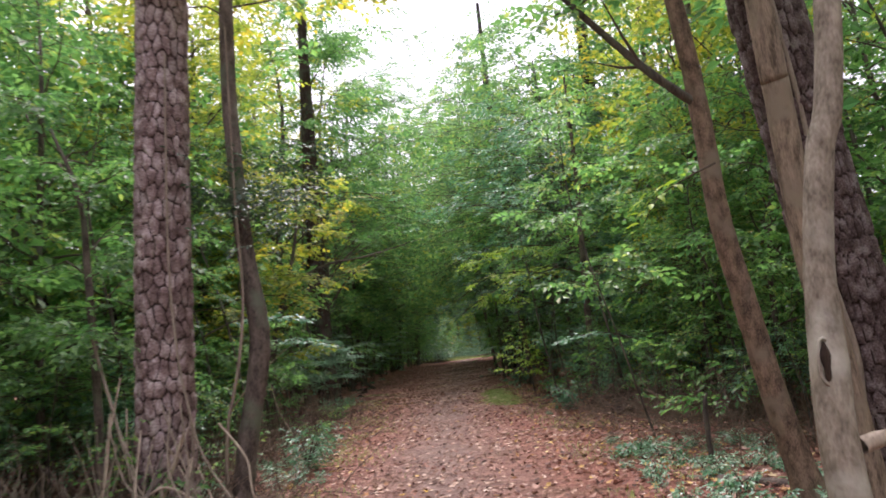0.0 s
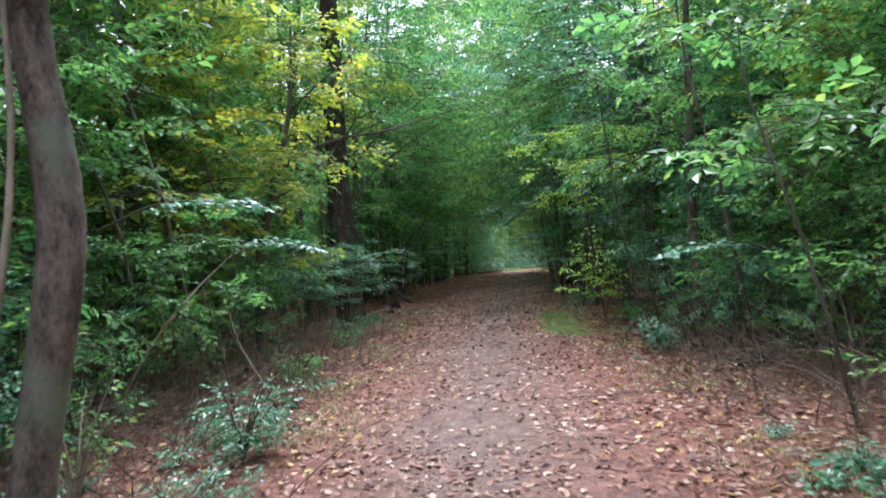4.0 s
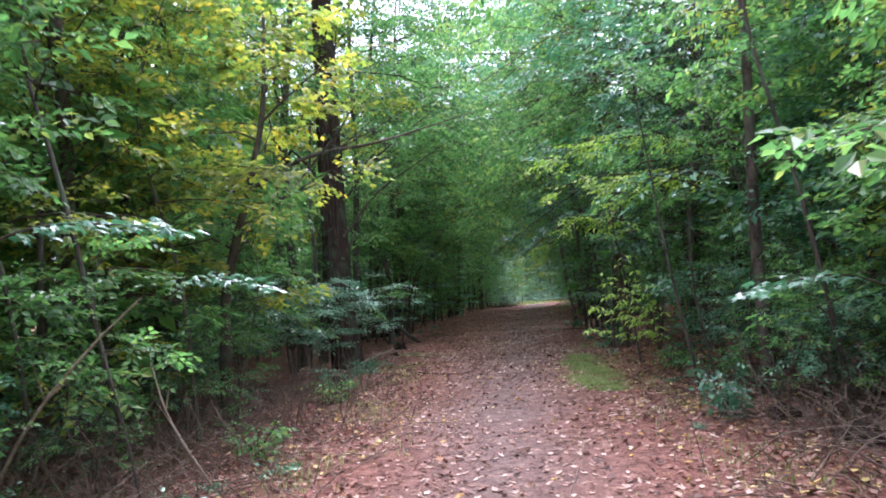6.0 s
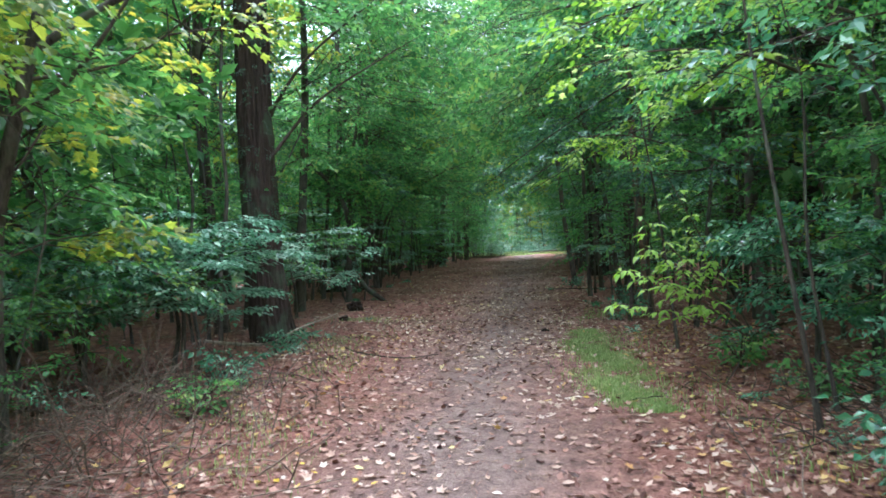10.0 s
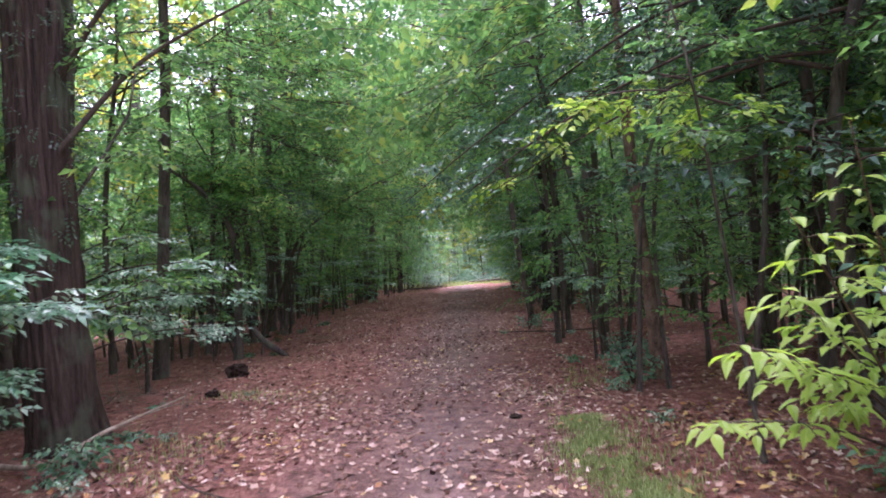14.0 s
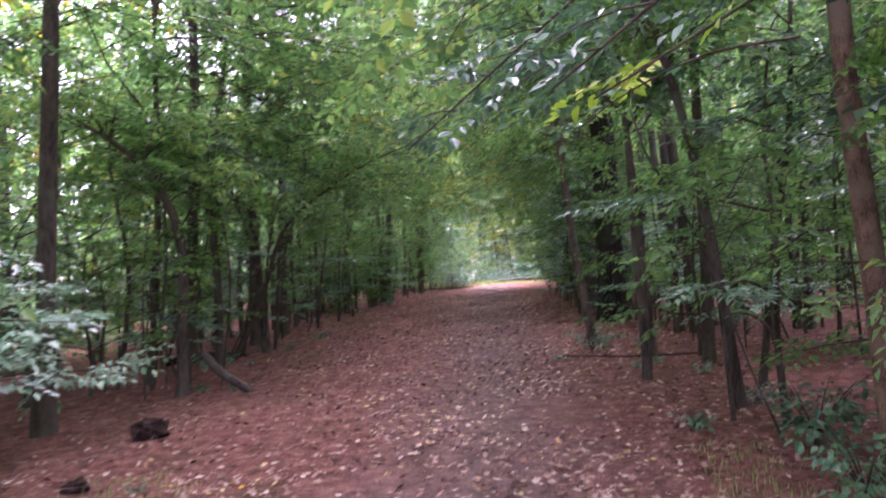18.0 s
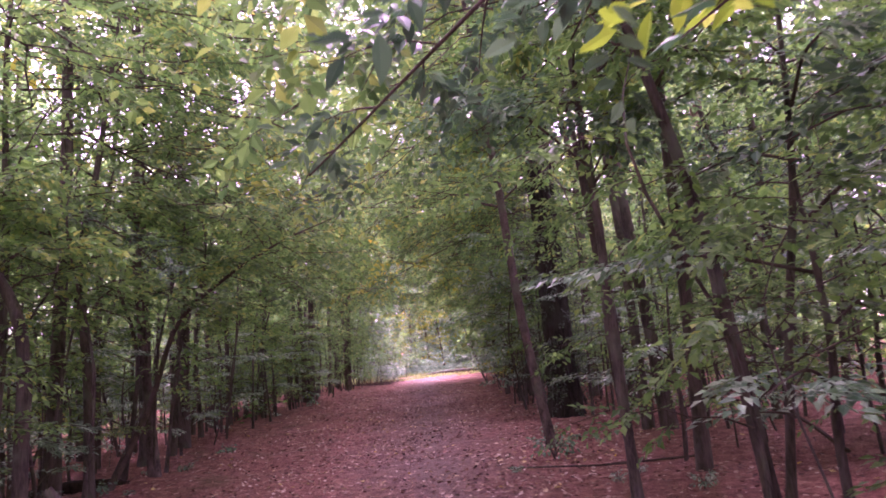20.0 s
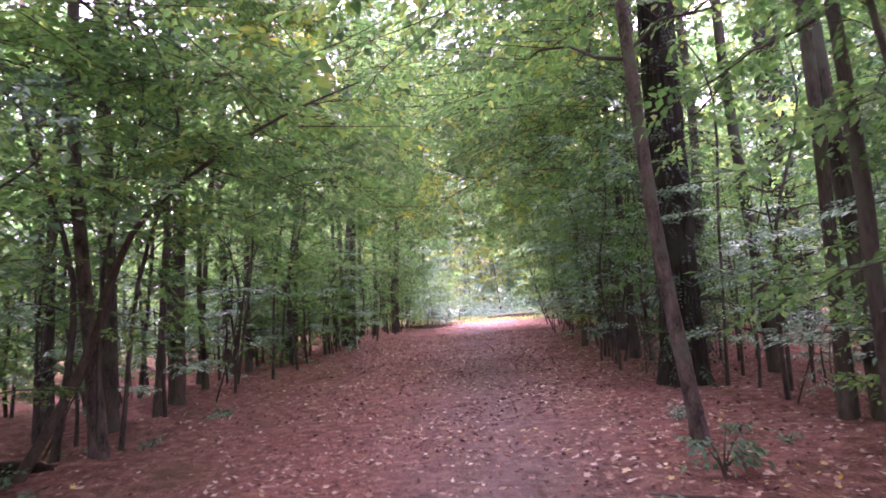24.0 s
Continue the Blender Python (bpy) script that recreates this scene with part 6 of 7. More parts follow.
shrub("low_bush", on_ground(2.2, 23.7), 9, 0.5, 0.42, M_COOL, T_HERB, "low dark green bush under saplings", 323, 6, 1.4, 0.25)
shrub("low_bush", on_ground(1.6, 29.5), 6, 0.36, 0.25, M_COOL, T_HERB, "small pale-leaved plant on needles", 324, 5, 1.3, 0.3)
for k, (x, y, h, reach, limbs, temps, lab) in enumerate(((-4.1, 18.9, 1.6, 1.4, 18, T_NEAR, "broad evergreen shrub with glossy blue-green leaves"), (-4.7, 18.0, 1.5, 1.1, 18, T_NEAR, "evergreen shrub with glossy leaves behind the verge"),
                                                (-4.2, 24.4, 1.45, 1.2, 8, T_NEAR, "evergreen shrub with thin pale sprays"))):
    make_tree("evergreen_shrub", on_ground(x, y), bent(h, 0.03, 325 + k, 0.15), lab, "shrub", leaf=M_EVERGREEN, temps=temps, seed=330 + k, each_limb=True, low=0.75, high=h, limbs=limbs, reach=reach, subs=4, sprays=4, rise=8, droop=0.15, size=0.95, nod=(-0.25, 0.12))


for k, (x, y, h) in enumerate(((3.5, 20.6, 6.5), (3.9, 23.6, 7.5), (5.2, 21.8, 8.0), (6.4, 27.0, 8.5), (5.5, 31.0, 9.0), (7.8, 33.2, 9.5), (9.4, 37.6, 8.5), (8.6, 29.0, 9.5), (10.6, 41.0, 9.0))):
    make_tree("holly_tree", on_ground(x, y), bent(h, 0.08, 440 + k, 0.4), "dense dark holly tree leaning over the track", bark=M_BARK, leaf=M_HOLLY, temps=T_MID, seed=443 + k, each_limb=True, group="holly trees beside the track",
              low=2.1, high=h * 0.96, limbs=26, reach=2.5, subs=5, sprays=4, rise=16, droop=0.3, size=0.95)


tiered_shrub(on_ground(-4.1, 22.1), ((1.1, 2.05, -0.25, 1.29), (0.7, 1.5, 0.75, 0.9), (1.4, 1.65, -0.4, 1.62), (1.2, 1.5, 0.6, 1.45), (1.5, -1.0, -0.6, 1.7), (1.0, -1.2, 0.2, 1.1), (1.7, 0.8, 0.7, 1.95), (1.3, -0.4, -1.3, 1.4)), "evergreen shrub with level tiers of pale glossy leaves", 450, dense=10)
tiered_shrub(on_ground(-4.3, 19.6), ((1.2, 1.5, -0.6, 1.5), (0.9, 1.1, -1.2, 1.25), (1.5, 1.2, 0.2, 1.75), (1.4, -0.8, -0.8, 1.6), (0.6, 1.0, 0.3, 0.8), (1.6, 0.3, -1.0, 1.85), (1.0, 1.6, -0.2, 1.3), (0.6, 1.3, -0.6, 0.85), (1.1, 0.6, -1.5, 1.45), (0.8, 0.2, -1.6, 1.05), (1.3, -0.6, -1.5, 1.6)), "evergreen shrub with drooping glossy tiers before the cedar", 451, dense=22)


def bough(name, loc, pts, leaf, temps, label, seed, n=14, size=1.0, parent_bark=None, meshes=None):
    """One leafy branch reaching in from the side."""
    rs = np.random.RandomState(seed)
    t = thing(name, loc, label, "branch")
    line = spline(pts, 5)
    stem = part("stem", raw_mesh("stem", *tube(line, 6), True), parent_bark or M_TWIG, t)
    if meshes:
        leafy_stem(stem, line, n, meshes, leaf, seed, size, 0.25)
        return t
    # side twigs carry the sprays to both sides of the stem
    idx = np.arange(len(line))
    P, Yw = [], []
    twigs = max(4, n // 5)
    for k in range(twigs):
        u = (0.22 + 0.76 * (k + rs.uniform(0, 0.8)) / twigs) * (len(line) - 1)
        p = np.array([np.interp(u, idx, line[:, c]) for c in range(3)])
        d = line[min(int(u) + 1, len(line) - 1), :3] - line[min(int(u), len(line) - 2), :3]
        az = math.atan2(d[1], d[0]) + (1 if k % 2 else -1) * rs.uniform(0.35, 1.1)
        ln = rs.uniform(0.25, 0.75) * size * (1.15 - 0.5 * u / len(line))
        q = np.linspace(0, 1, 5)
        lift = rs.uniform(-0.15, 0.35)
        tw = np.stack([p[0] + math.cos(az) * ln * q, p[1] + math.sin(az) * ln * q, p[2] + ln * (lift * q - 0.35 * q ** 2), 0.005 * (1 - 0.6 * q)], 1)
        part("twig", raw_mesh("twig", *tube(tw, 4), True), parent_bark or M_TWIG, t)
        for w in rs.uniform(0.1, 1.0, max(1, n // twigs)):
            P.append([np.interp(w, q, tw[:, c]) for c in range(3)])
            Yw.append(az - math.pi / 2 + rs.uniform(-1.0, 1.0))
    m = len(P)
    part("foliage", raw_mesh("foliage", *place(temps, np.array(P), Yw, rs.uniform(-0.6, 0.25, m), size * rs.uniform(0.6, 1.1, m), rs)), leaf, stem)
    return t


MAPLE_LEAVES = [single_leaf("leaf", leaf_lobed(0.13, 0.125), c, 400 + k) for k, c in enumerate((0.5, 2.0, -0.5))]
LIME_LEAVES = [single_leaf("leaf", leaf_fine(0.11, 0.05), c, 404 + k) for k, c in enumerate((0.5, 2.5, 1.2))]


def stick(name, pts, label, bark, seed, category="branch", forks=0):
    rs = np.random.RandomState(seed)
    base = np.array(pts[0][:3])
    t = thing(name, tuple(base), label, category)
    line = spline([(p[0] - base[0], p[1] - base[1], p[2] - base[2], p[3]) for p in pts], 6)
    part("stem", raw_mesh("stem", *tube(line, 7, rs, 0.1), True), bark, t)
    for k in range(forks):
        i = rs.randint(len(line) // 4, len(line) - 2)
        p, d = line[i], line[i + 1, :3] - line[i, :3]
        d = d / np.linalg.norm(d) + rs.uniform(-0.7, 0.7, 3) * np.array([1, 1, 0.4])
        ln = rs.uniform(0.15, 0.45)
        f = [(*(p[:3] + d * ln * s), p[3] * 0.6 * (1 - 0.8 * s)) for s in (0, 0.5, 1)]
        part("twig", raw_mesh("twig", *tube(f, 5), True), bark, t)
    return t


bough("maple_bough", on_ground(3.1, 12.6), [(0, 0, 1.25, 0.012), (-0.5, -0.2, 1.4, 0.009), (-1.0, -0.45, 1.38, 0.006), (-1.35, -0.6, 1.3, 0.003)], M_COOL, T_TEAL, "low maple bough with broad blue-green leaves", 330, 60, 1.0, None, MAPLE_LEAVES)
bough("hanging_bough", on_ground(2.3, 5.9), [(0, 0, 2.75, 0.01), (-0.3, -0.15, 2.62, 0.007), (-0.6, -0.3, 2.45, 0.004), (-0.75, -0.37, 2.25, 0.002)], M_LIME, T_LIME, "thin branch with drooping yellow-green leaves", 331, 18, 1.0, None, LIME_LEAVES)
bough("maple_bough", on_ground(-3.3, 12.9), [(0, 0, 1.6, 0.014), (0.4, -0.2, 1.75, 0.01), (0.8, -0.4, 1.72, 0.007), (1.2, -0.6, 1.6, 0.003)], M_YELLOW, T_TEAL, "maple bough with pale yellow-green leaves", 332, 60, 1.0, None, MAPLE_LEAVES)
for k, (x, y, z, ex, ey, ez, leaf) in enumerate(((-4.9, 13.2, 1.7, 1.9, -0.5, 1.75, M_GREEN), (-5.0, 12.4, 2.2, 2.0, -0.3, 2.2, M_YELLOW), (-4.6, 14.2, 2.5, 2.0, -0.2, 2.45, M_YELLOW), (-5.4, 11.8, 1.6, 1.7, 0.2, 1.5, M_GREEN), (-4.8, 14.0, 1.5, 1.5, -0.4, 1.45, M_GREEN), (-4.9, 15.0, 2.9, 2.3, -0.8, 3.0, M_YELLOW), (-5.2, 10.9, 2.4, 1.8, 0.3, 2.5, M_GREEN))):
    bough("maple_bough", on_ground(x, y), [(0, 0, z, 0.014), (ex * 0.35, ey * 0.35, z + 0.2, 0.011), (ex * 0.7, ey * 0.7, (z + ez) / 2 + 0.18, 0.008), (ex, ey, ez, 0.003)], leaf, T_TEAL, "maple bough with flat sprays of lobed leaves", 700 + k, 26, 0.85)
bough("maple_bough", on_ground(-3.6, 10.6), [(0, 0, 1.9, 0.014), (0.5, 0.1, 2.1, 0.01), (1.0, 0.15, 2.1, 0.007), (1.5, 0.2, 2.0, 0.003)], M_GREEN, T_TEAL, "maple bough with green leaves over the verge", 333, 60, 1.0, None, MAPLE_LEAVES)
bough("holly_bough", on_ground(3.3, 20.3), [(0, 0, 3.3, 0.02), (-1.2, 0.3, 3.1, 0.014), (-2.4, 0.7, 2.55, 0.01), (-3.1, 1.0, 2.1, 0.004)], M_HOLLY, T_HOLLY_FINE, "holly bough with glossy leaves drooping over the track", 334, 75, 1.1)
bough("holly_bough", on_ground(3.2, 20.5), [(0, 0, 3.7, 0.02), (-1.2, 0.6, 3.6, 0.014), (-2.6, 1.8, 2.9, 0.01), (-3.7, 2.6, 2.2, 0.004)], M_HOLLY, T_HOLLY_FINE, "holly bough with glossy leaves hanging above the track", 335, 85, 1.1)
bough("holly_bough", on_ground(-4.3, 28.7), [(0, 0, 3.2, 0.018), (0.6, -0.1, 3.35, 0.013), (1.2, -0.2, 3.0, 0.009), (1.7, -0.3, 2.5, 0.004)], M_HOLLY, T_HOLLY_FINE, "dark holly bough reaching from behind slim trees", 359, 55, 1.0)
bough("leafy_bough", on_ground(3.0, 20.0), [(0, 0, 2.15, 0.018), (-0.8, -0.3, 2.4, 0.012), (-1.4, -0.25, 2.6, 0.008), (-2.0, 0.2, 2.68, 0.004)], M_LIME, T_NEAR_FINE, "bough with bright green leaves beside the holly", 361, 38, 1.0)
bough("leafy_bough", on_ground(3.0, 17.2), [(0, 0, 3.1, 0.014), (-0.7, -0.1, 3.0, 0.01), (-1.2, -0.1, 2.7, 0.007), (-1.6, 0, 2.45, 0.003)], M_LIME, T_NEAR_FINE, "thin bough with hanging bright green leaves", 362, 24, 1.0)
bough("leafy_bough", on_ground(3.4, 17.2), [(0, 0, 3.2, 0.02), (-0.9, 0, 3.5, 0.013), (-1.8, -0.1, 3.5, 0.009), (-2.8, -0.2, 3.25, 0.004)], M_LIME, T_NEAR_FINE, "maple bough in bright yellow-green leaf over the verge", 363, 60, 1.0)
bough("leafy_bough", on_ground(3.6, 17.5), [(0, 0, 2.7, 0.02), (-0.8, 0, 2.95, 0.013), (-1.4, 0, 3.05, 0.009), (-2.1, 0, 2.9, 0.004)], M_LIME, T_NEAR_FINE, "bough with level layers of bright green leaves", 364, 48, 1.0)
bough("leafy_bough", on_ground(-4.0, 35.6), [(0, 0, 5.6, 0.02), (0.5, 0, 6.1, 0.013), (1.1, 0, 6.3, 0.009), (1.7, 0.1, 6.1, 0.004)], M_YELLOW, T_LOBED, "bough of yellowed maple leaves high above the track", 365, 40, 1.2)
bough("leafy_bough", on_ground(2.9, 17.0), [(0, 0, 2.6, 0.02), (-0.7, -0.3, 2.85, 0.013), (-1.5, -0.5, 2.92, 0.009), (-2.3, -0.7, 2.78, 0.004)], M_LIME, T_LOBED, "maple bough with bright green lobed leaves over the track", 336, 26, 0.85)
bough("leafy_bough", on_ground(3.4, 20.4), [(0, 0, 3.0, 0.02), (-1.0, 0.4, 3.0, 0.013), (-2.0, 0.8, 2.6, 0.009), (-3.0, 1.1, 2.1, 0.004)], M_LIME, T_NEAR_FINE, "bough with bright green leaves hanging over the track", 337, 26, 0.95)

bough("dead_leaf_spray", on_ground(1.3, 21.6), [(0, 0, 2.35, 0.006), (-0.4, 0, 2.3, 0.005), (-0.75, -0.05, 2.15, 0.004), (-0.95, -0.07, 2.02, 0.002)], M_LITTER, T_LOBED, "twig with curled orange-brown dead leaves", 338, 8, 0.9, None, MAPLE_LEAVES)
stick("fallen_branch", [(-4.5, 20.75, 0.10, 0.026), (-3.9, 20.5, 0.07, 0.026), (-3.35, 20.37, 0.09, 0.023), (-3.2, 21.1, 0.18, 0.018), (-2.74, 21.8, 0.33, 0.008)], "pale bare branch fallen beside the track", M_DEAD, 340, forks=3)
stick("fallen_branch", [(-2.2, 20.0, 0.04, 0.006), (-1.9, 19.6, 0.03, 0.008), (-1.3, 19.2, 0.02, 0.008), (-0.9, 19.4, 0.02, 0.004)], "thin dark stick on the leaf litter", M_TWIG, 341, forks=2)
stick("fallen_branch", [(0.95, 29.1, 0.02, 0.008), (1.4, 28.8, 0.04, 0.012), (2.0, 28.6, 0.03, 0.012), (3.0, 28.5, 0.04, 0.014)], "thin dark branch lying on needles", M_TWIG, 342, forks=3)
stick("dead_snag", [(-3.55, 27.45, 0.55, 0.05), (-3.35, 27.5, 0.28, 0.06), (-3.05, 27.55, 0.05, 0.05), (-2.95, 27.55, -0.03, 0.04)], "short dark snag leaning on the ground", M_BARK, 343, "dead wood")
stick("rotten_log", [(-5.4, 30.7, 0.02, 0.10), (-4.9, 30.9, 0.06, 0.11), (-4.4, 31.0, 0.05, 0.10), (-4.1, 31.05, 0.02, 0.06)], "dark rotten log lying among saplings", M_HOLLOW, 344, "log")
stick("grey_log", [(2.05, 7.2, 0.0, 0.03), (2.3, 6.8, 0.03, 0.05), (2.7, 6.4, 0.03, 0.055), (3.3, 5.9, 0.02, 0.055)], "weathered grey log among seedlings", M_SMOOTH, 345, "log")
stick("broken_stump", [(2.53, 7.67, -0.05, 0.034), (2.52, 7.67, 0.3, 0.028), (2.53, 7.67, 0.62, 0.025), (2.56, 7.66, 0.72, 0.009)], "thin broken dead stem standing upright", M_BARK, 346, "stump")
stick("dead_stick", [(-3.9, 11.1, 0.0, 0.014), (-3.38, 11.0, 0.77, 0.013), (-2.93, 11.0, 1.26, 0.01), (-2.5, 11.0, 1.62, 0.005)], "pale dead stick leaning among leaves", M_DEAD, 347, forks=3)
stick("dead_stick", [(-2.6, 12.2, 0.0, 0.012), (-2.9, 12.1, 0.6, 0.01), (-3.0, 12.0, 1.1, 0.005)], "thin pale dead stick standing in the brush", M_DEAD, 348, forks=2)
stick("crooked_sapling", [(-5.2, 16.0, 0.0, 0.045), (-5.0, 16.0, 0.5, 0.04), (-4.75, 16.0, 0.9, 0.035), (-4.75, 16.0, 1.7, 0.025), (-4.9, 16.0, 2.6, 0.012)], "dark crooked stem under the leaves", M_BARK, 349, "sapling", 2)
stick("climbing_vine", [(-2.3, 7.25, 0.0, 0.02), (-2.26, 7.22, 0.8, 0.018), (-2.1, 7.22, 1.5, 0.017), (-2.03, 7.24, 2.2, 0.015), (-2.06, 7.26, 3.2, 0.013), (-2.06, 7.28, 5.0, 0.01)], "pale woody vine climbing beside a trunk", M_VINE, 350, "vine")
stick("climbing_vine", [(-2.48, 6.72, 0.1, 0.014), (-2.4, 6.68, 0.9, 0.013), (-2.5, 6.68, 1.6, 0.012), (-2.55, 6.7, 2.6, 0.011), (-2.5, 6.72, 4.5, 0.009)], "thin pale vine hanging beside the pine", M_VINE, 351, "vine")
stick("climbing_vine", [(-4.25, 20.75, 0.0, 0.035), (-4.2, 20.7, 1.0, 0.033), (-4.05, 20.75, 2.2, 0.03), (-4.1, 20.8, 3.4, 0.026), (-4.0, 20.85, 5.2, 0.02)], "dark stem rising close beside the cedar", M_BARK, 366, "vine", 2)
stick("climbing_vine", [(-4.5, 20.6, 0.0, 0.028), (-4.62, 20.6, 1.1, 0.026), (-4.5, 20.6, 2.3, 0.022), (-4.7, 20.65, 3.6, 0.016), (-4.8, 20.7, 5.0, 0.01)], "thin dark crooked stem beside the cedar", M_BARK, 367, "vine", 3)
stick("climbing_vine", [(3.35, 6.35, 0.0, 0.03), (3.42, 6.3, 1.0, 0.028), (3.3, 6.32, 1.9, 0.026), (3.3, 6.3, 3.0, 0.024), (3.1, 6.3, 5.0, 0.02)], "thick twisted vine on the dark pine", M_VINE, 352, "vine")
stick("dead_branch", [(-2.72, 5.75, 0.0, 0.05), (-2.68, 5.95, 0.2, 0.045), (-2.66, 6.2, 0.42, 0.034), (-2.6, 6.4, 0.6, 0.012)], "thick grey dead branch propped against the pine's foot", M_SMOOTH, 357, forks=2)
stick("grey_log", [(-3.1, 6.05, 0.03, 0.05), (-2.8, 6.2, 0.08, 0.055), (-2.45, 6.35, 0.1, 0.05), (-2.15, 6.45, 0.07, 0.035)], "weathered grey log lying at the pine's foot", M_SMOOTH, 358, "log")
stick("vine_loop", [(-2.95, 6.3, 0.05, 0.012), (-2.55, 6.25, 0.52, 0.012), (-2.15, 6.3, 0.28, 0.011), (-1.9, 6.35, 0.02, 0.008)], "pale looping vine on the ground", M_DEAD, 354, "vine")
stick("vine_loop", [(-2.25, 6.95, 0.95, 0.011), (-1.98, 6.85, 0.62, 0.011), (-1.92, 6.8, 0.3, 0.01), (-1.75, 6.75, 0.02, 0.007)], "pale looping vine beside a trunk", M_DEAD, 355, "vine")
stick("vine_loop", [(-3.4, 6.9, 1.9, 0.014), (-3.1, 6.75, 1.0, 0.014), (-2.9, 6.6, 0.55, 0.013), (-2.95, 6.4, 0.02, 0.01)], "pale vine hanging from the branches", M_VINE, 356, "vine")
for k in range(22):
    g = np.random.RandomState(500 + k)
    x0, y0 = -2.75 + g.uniform(-0.3, 0.55), 6.55 + g.uniform(-0.25, 0.25)
    h0, dx = g.uniform(0.5, 1.5), g.uniform(-0.2, 0.75)
    stick("trailing_vine", [(x0, y0, h0, 0.007), (x0 + 0.3 * dx + g.uniform(-0.1, 0.1), y0 - 0.12, h0 * 0.55, 0.009), (x0 + 0.7 * dx, y0 - 0.2, h0 * 0.2 + g.uniform(0, 0.15), 0.009), (x0 + dx, y0 - 0.15 + g.uniform(-0.2, 0.2), 0.015, 0.006)],
          "thin pale vine trailing to the ground beside the pine", M_DEAD if k % 3 else M_VINE, 520 + k, "vine", 2)
stick("dead_branch", [(-2.75, 6.45, 0.0, 0.035), (-2.62, 6.42, 0.35, 0.03), (-2.5, 6.4, 0.62, 0.022), (-2.38, 6.42, 0.95, 0.01)], "pale splintered dead branch at the pine's foot", M_DEAD, 353, forks=5)


def brush(loc, n, spread, height, seed, label, bark, lift=0.8):
    """A tangle of dead twigs and runners, too fine to pick apart."""
    rs = np.random.RandomState(seed)
    tubes = []
    for i in range(n):
        p = np.array([rs.normal(0, spread), rs.normal(0, spread), 0.0])
        d = rs.normal(0, 1, 3)
        d[2] = abs(d[2]) * lift + 0.25 * lift
        d /= np.linalg.norm(d)
        ln, r = rs.uniform(0.25, 0.9) * height * 1.3, rs.uniform(0.003, 0.008)
        s = np.linspace(0, 1, 5)
        sag = rs.uniform(0.2, 0.9)
        line = np.stack([p[0] + d[0] * ln * s + rs.normal(0, 0.03, 5), p[1] + d[1] * ln * s + rs.normal(0, 0.03, 5), np.maximum(0.0, ln * (d[2] * s - sag * 0.5 * s ** 2)) + rs.uniform(0, 0.02), r * (1 - 0.6 * s)], 1)
        tubes.append(tube(line, 3))
    ob = part("brush_tangle", raw_mesh("brush_tangle", *merge(tubes), True), bark, None, label, loc)
    tagged(ob, category="brush", kind="stuff")


for k, (x, y, n, sp, h, b) in enumerate(((-2.65, 6.5, 130, 0.38, 1.0, M_DRY), (-2.35, 7.2, 100, 0.32, 0.9, M_DRY), (-3.2, 7.4, 120, 0.5, 1.2, M_TWIG), (-2.3, 8.2, 130, 0.45, 0.5, M_DRY), (-2.5, 7.6, 120, 0.4, 0.8, M_TWIG), (-3.0, 10.0, 240, 0.7, 0.8, M_DRY), (-3.2, 12.3, 320, 0.8, 0.9, M_DRY), (-3.9, 11.2, 260, 0.7, 1.3, M_DRY), (-4.0, 13.4, 280, 0.8, 1.4, M_DRY), (-3.4, 14.8, 320, 0.8, 1.0, M_DRY), (-3.6, 16.4, 320, 0.8, 1.1, M_DRY), (3.9, 9.6, 300, 0.9, 1.3, M_DRY), (-4.3, 6.8, 200, 0.6, 1.2, M_VINE), (-5.2, 8.6, 200, 0.8, 1.4, M_BROWN), (-4.8, 10.2, 220, 0.8, 1.4, M_BROWN), (3.6, 12.0, 300, 0.9, 1.3, M_DRY), (3.6, 14.6, 200, 0.8, 1.2, M_TWIG),
                                           (-3.4, 17.5, 160, 0.7, 0.7, M_TWIG), (3.2, 10.8, 260, 0.8, 0.9, M_DRY), (3.1, 13.2, 240, 0.7, 0.9, M_DRY), (3.0, 16.0, 160, 0.7, 0.7, M_TWIG), (-4.6, 23.5, 120, 0.8, 0.8, M_VINE), (3.7, 8.0, 220, 0.8, 0.9, M_DRY))):
    brush(on_ground(x, y), n, sp, h, 360 + k, "tangle of dead twigs and runners on the forest floor", b, 1.5 if h > 1 else 0.8)


def clod(name, x, y, r, h, label, seed, mat):
    rs = np.random.RandomState(seed)
    bm = bmesh.new()
    bmesh.ops.create_icosphere(bm, subdivisions=3, radius=1)
    for v in bm.verts:
        k = 1 + 0.55 * noise.noise(v.co * 1.9 + Vector((seed, 0, 0))) + 0.35 * noise.noise(v.co * 4.6 + Vector((0, seed, 0))) + 0.2 * noise.noise(v.co * 10.0)
        v.co = Vector((v.co.x * r * k, v.co.y * r * k, v.co.z * h * k))
    me = bpy.data.meshes.new(name)
    bm.to_mesh(me)
    bm.free()
    gx, gy, g = on_ground(x, y)
    tagged(part(name, me, mat, None, label, (gx, gy, g + h * 0.35)), category="clod")


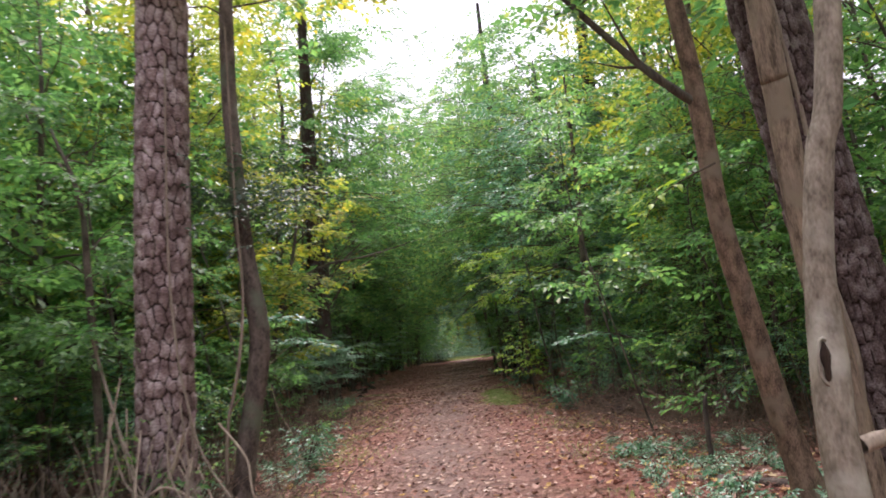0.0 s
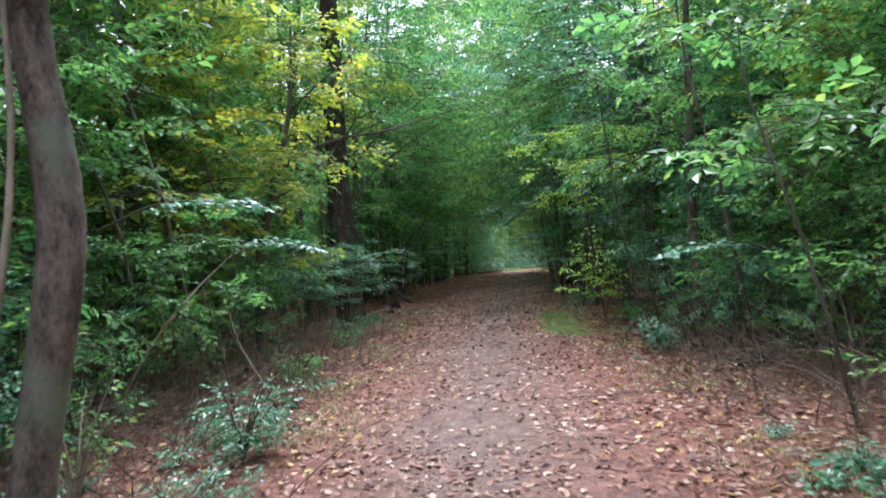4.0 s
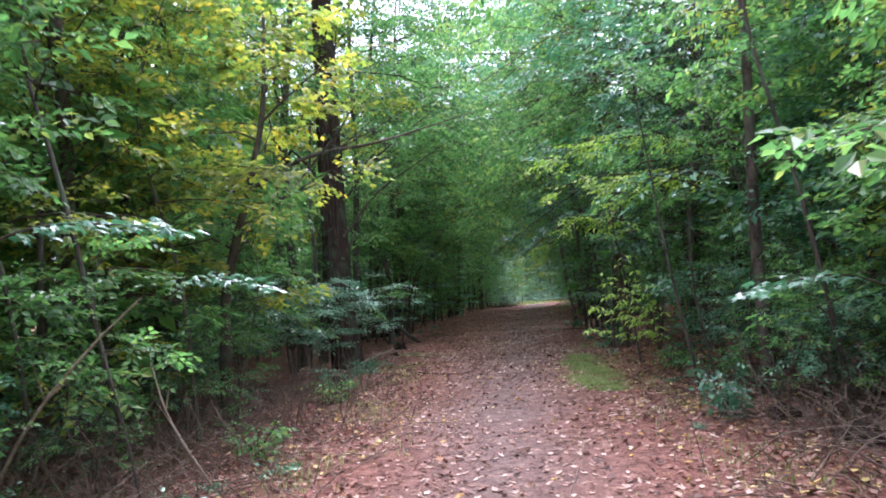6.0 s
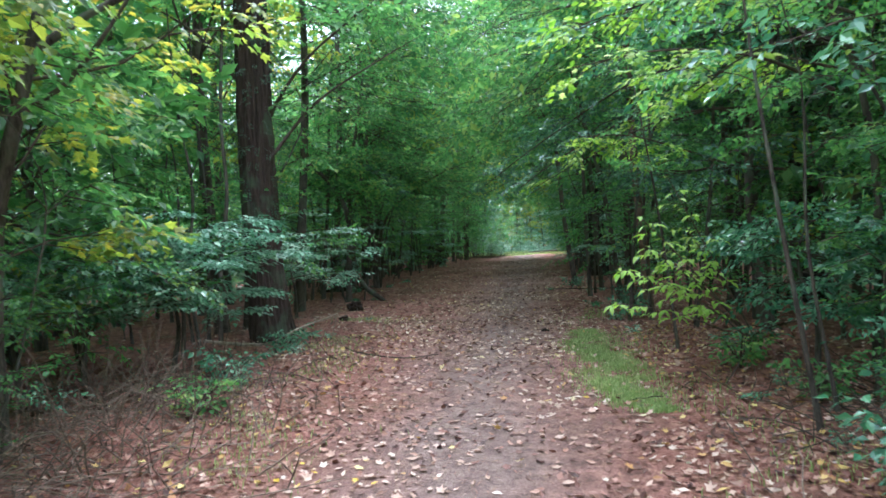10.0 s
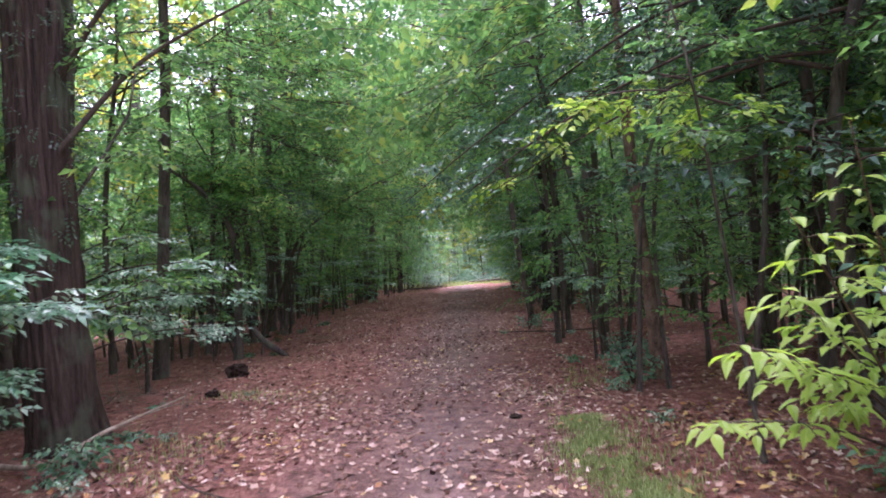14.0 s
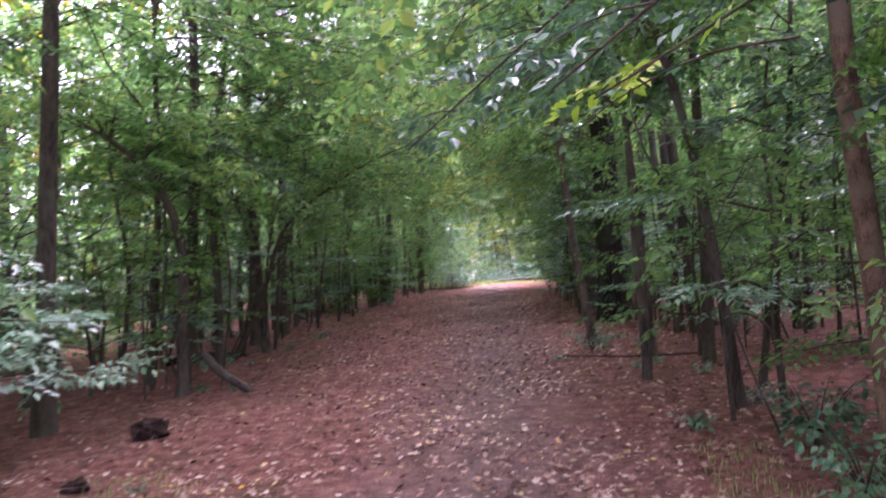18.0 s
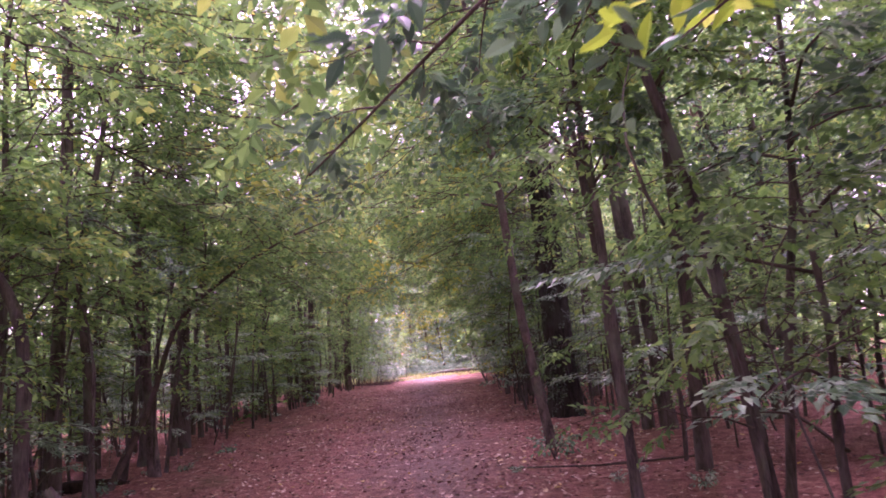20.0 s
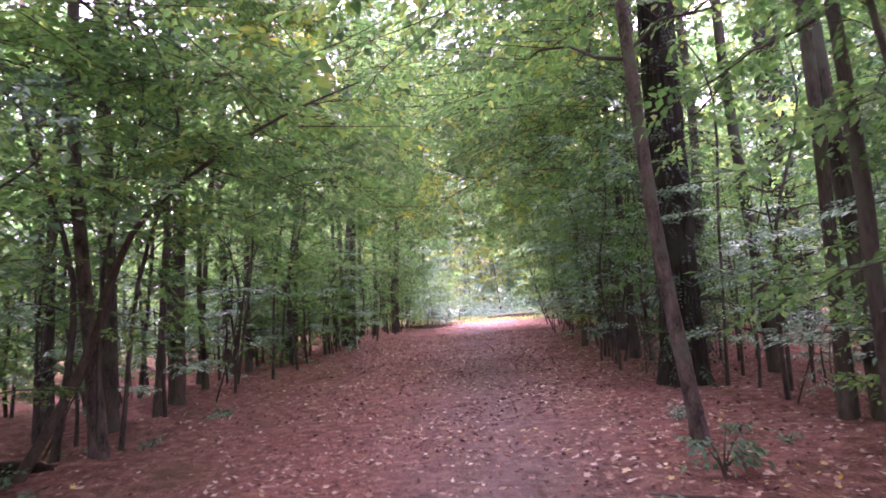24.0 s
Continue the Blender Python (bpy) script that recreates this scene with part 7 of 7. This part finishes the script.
# the heap of brushwood and the log where the track leaves the wood
for k, (x, y, n, sp, h) in enumerate(((-1.25, 55.6, 170, 0.45, 0.75), (-1.9, 56.4, 120, 0.5, 0.9), (-0.75, 57.0, 70, 0.3, 0.5))):
    brush(on_ground(x, y), n, sp, h, 410 + k, "dark heap of brushwood beside the end of the track", M_TWIG, 0.6)
stick("fallen_log", [(0.9, 61.4, 0.05, 0.05), (1.8, 61.2, 0.10, 0.09), (2.9, 61.0, 0.12, 0.10), (4.0, 60.6, 0.14, 0.10)], "dark log lying across the bright clearing", M_BARK, 414, "log")
for k, (x, y, h, sp) in enumerate(((-1.2, 57.6, 1.3, 0.8), (-2.1, 58.6, 1.7, 1.0), (-0.6, 59.4, 0.9, 0.7), (4.1, 57.8, 1.2, 0.7), (4.6, 56.0, 1.5, 0.8))):
    shrub("clearing_shrub", on_ground(x, y), 12, h, sp, M_EVERGREEN, T_MID, "pale green shrub at the edge of the clearing", 415 + k, 7, 1.1, 0.1, "shrubs at the edge of the clearing")
make_tree("evergreen_shrub", on_ground(3.0, 17.8), bent(1.5, 0.03, 421, 0.12), "evergreen shrub with dark glossy leaves behind the pale sapling", "shrub", leaf=M_COOL, temps=T_NEAR, seed=422, each_limb=True, low=0.5, high=1.5, limbs=18, reach=0.8, subs=4, sprays=3, rise=10, droop=0.2, size=0.9)
for k, (x, y, h, sp, leaf) in enumerate(((2.5, 16.5, 0.45, 0.4, M_GREEN), (2.9, 15.6, 0.5, 0.45, M_COOL), (2.3, 17.9, 0.4, 0.3, M_GREEN), (-2.75, 16.6, 0.4, 0.35, M_GREEN), (-3.0, 17.9, 0.45, 0.4, M_COOL), (-3.1, 20.3, 0.35, 0.35, M_COOL), (-2.6, 13.2, 0.35, 0.35, M_GREEN))):
    shrub("low_bush", on_ground(x, y), 9, h, sp, leaf, T_HERB, "low leafy plant among fallen leaves", 424 + k, 6, 1.3, 0.2, "low plants along the verge")

clod("root_clod", -3.17, 25.1, 0.16, 0.13, "dark lump of roots and soil on needles", 371, M_SOIL)
clod("root_clod", -3.05, 23.6, 0.09, 0.06, "small dark lump of soil", 372, M_SOIL)
clod("root_clod", -2.25, 11.5, 0.11, 0.06, "dark lump of soil among seedlings", 373, M_SOIL)
clod("rotten_stump", 2.55, 13.9, 0.17, 0.10, "dark rotten stump beside the track", 374, M_SOIL)
clod("rotten_stump", 2.75, 12.7, 0.22, 0.10, "low dark rotten stump in the leaves", 375, M_SOIL)
clod("root_clod", 0.52, 21.36, 0.05, 0.03, "small dark clod on the track", 376, M_SOIL)


def clearing():
    """Thin pale grass in the open light where the track leaves the wood."""
    rs = np.random.RandomState(380)
    n = 18000
    y = 57.5 + 10 * rs.uniform(0, 1, n) ** 0.8
    x = rs.uniform(-5, 9, n)
    keep = np.sin(1.3 * x + 0.7 * y) + np.sin(0.9 * y - 1.7 * x) + rs.normal(0, 0.6, n) + 0.12 * (y - 62) > -0.5
    tagged(part("clearing_grass", raw_mesh("clearing_grass", *blades(rs, x[keep], y[keep], 0.04, 0.16, 0.02)), M_GRASS), "thin pale grass in the clearing beyond the wood", "grass", kind="stuff")


clearing()
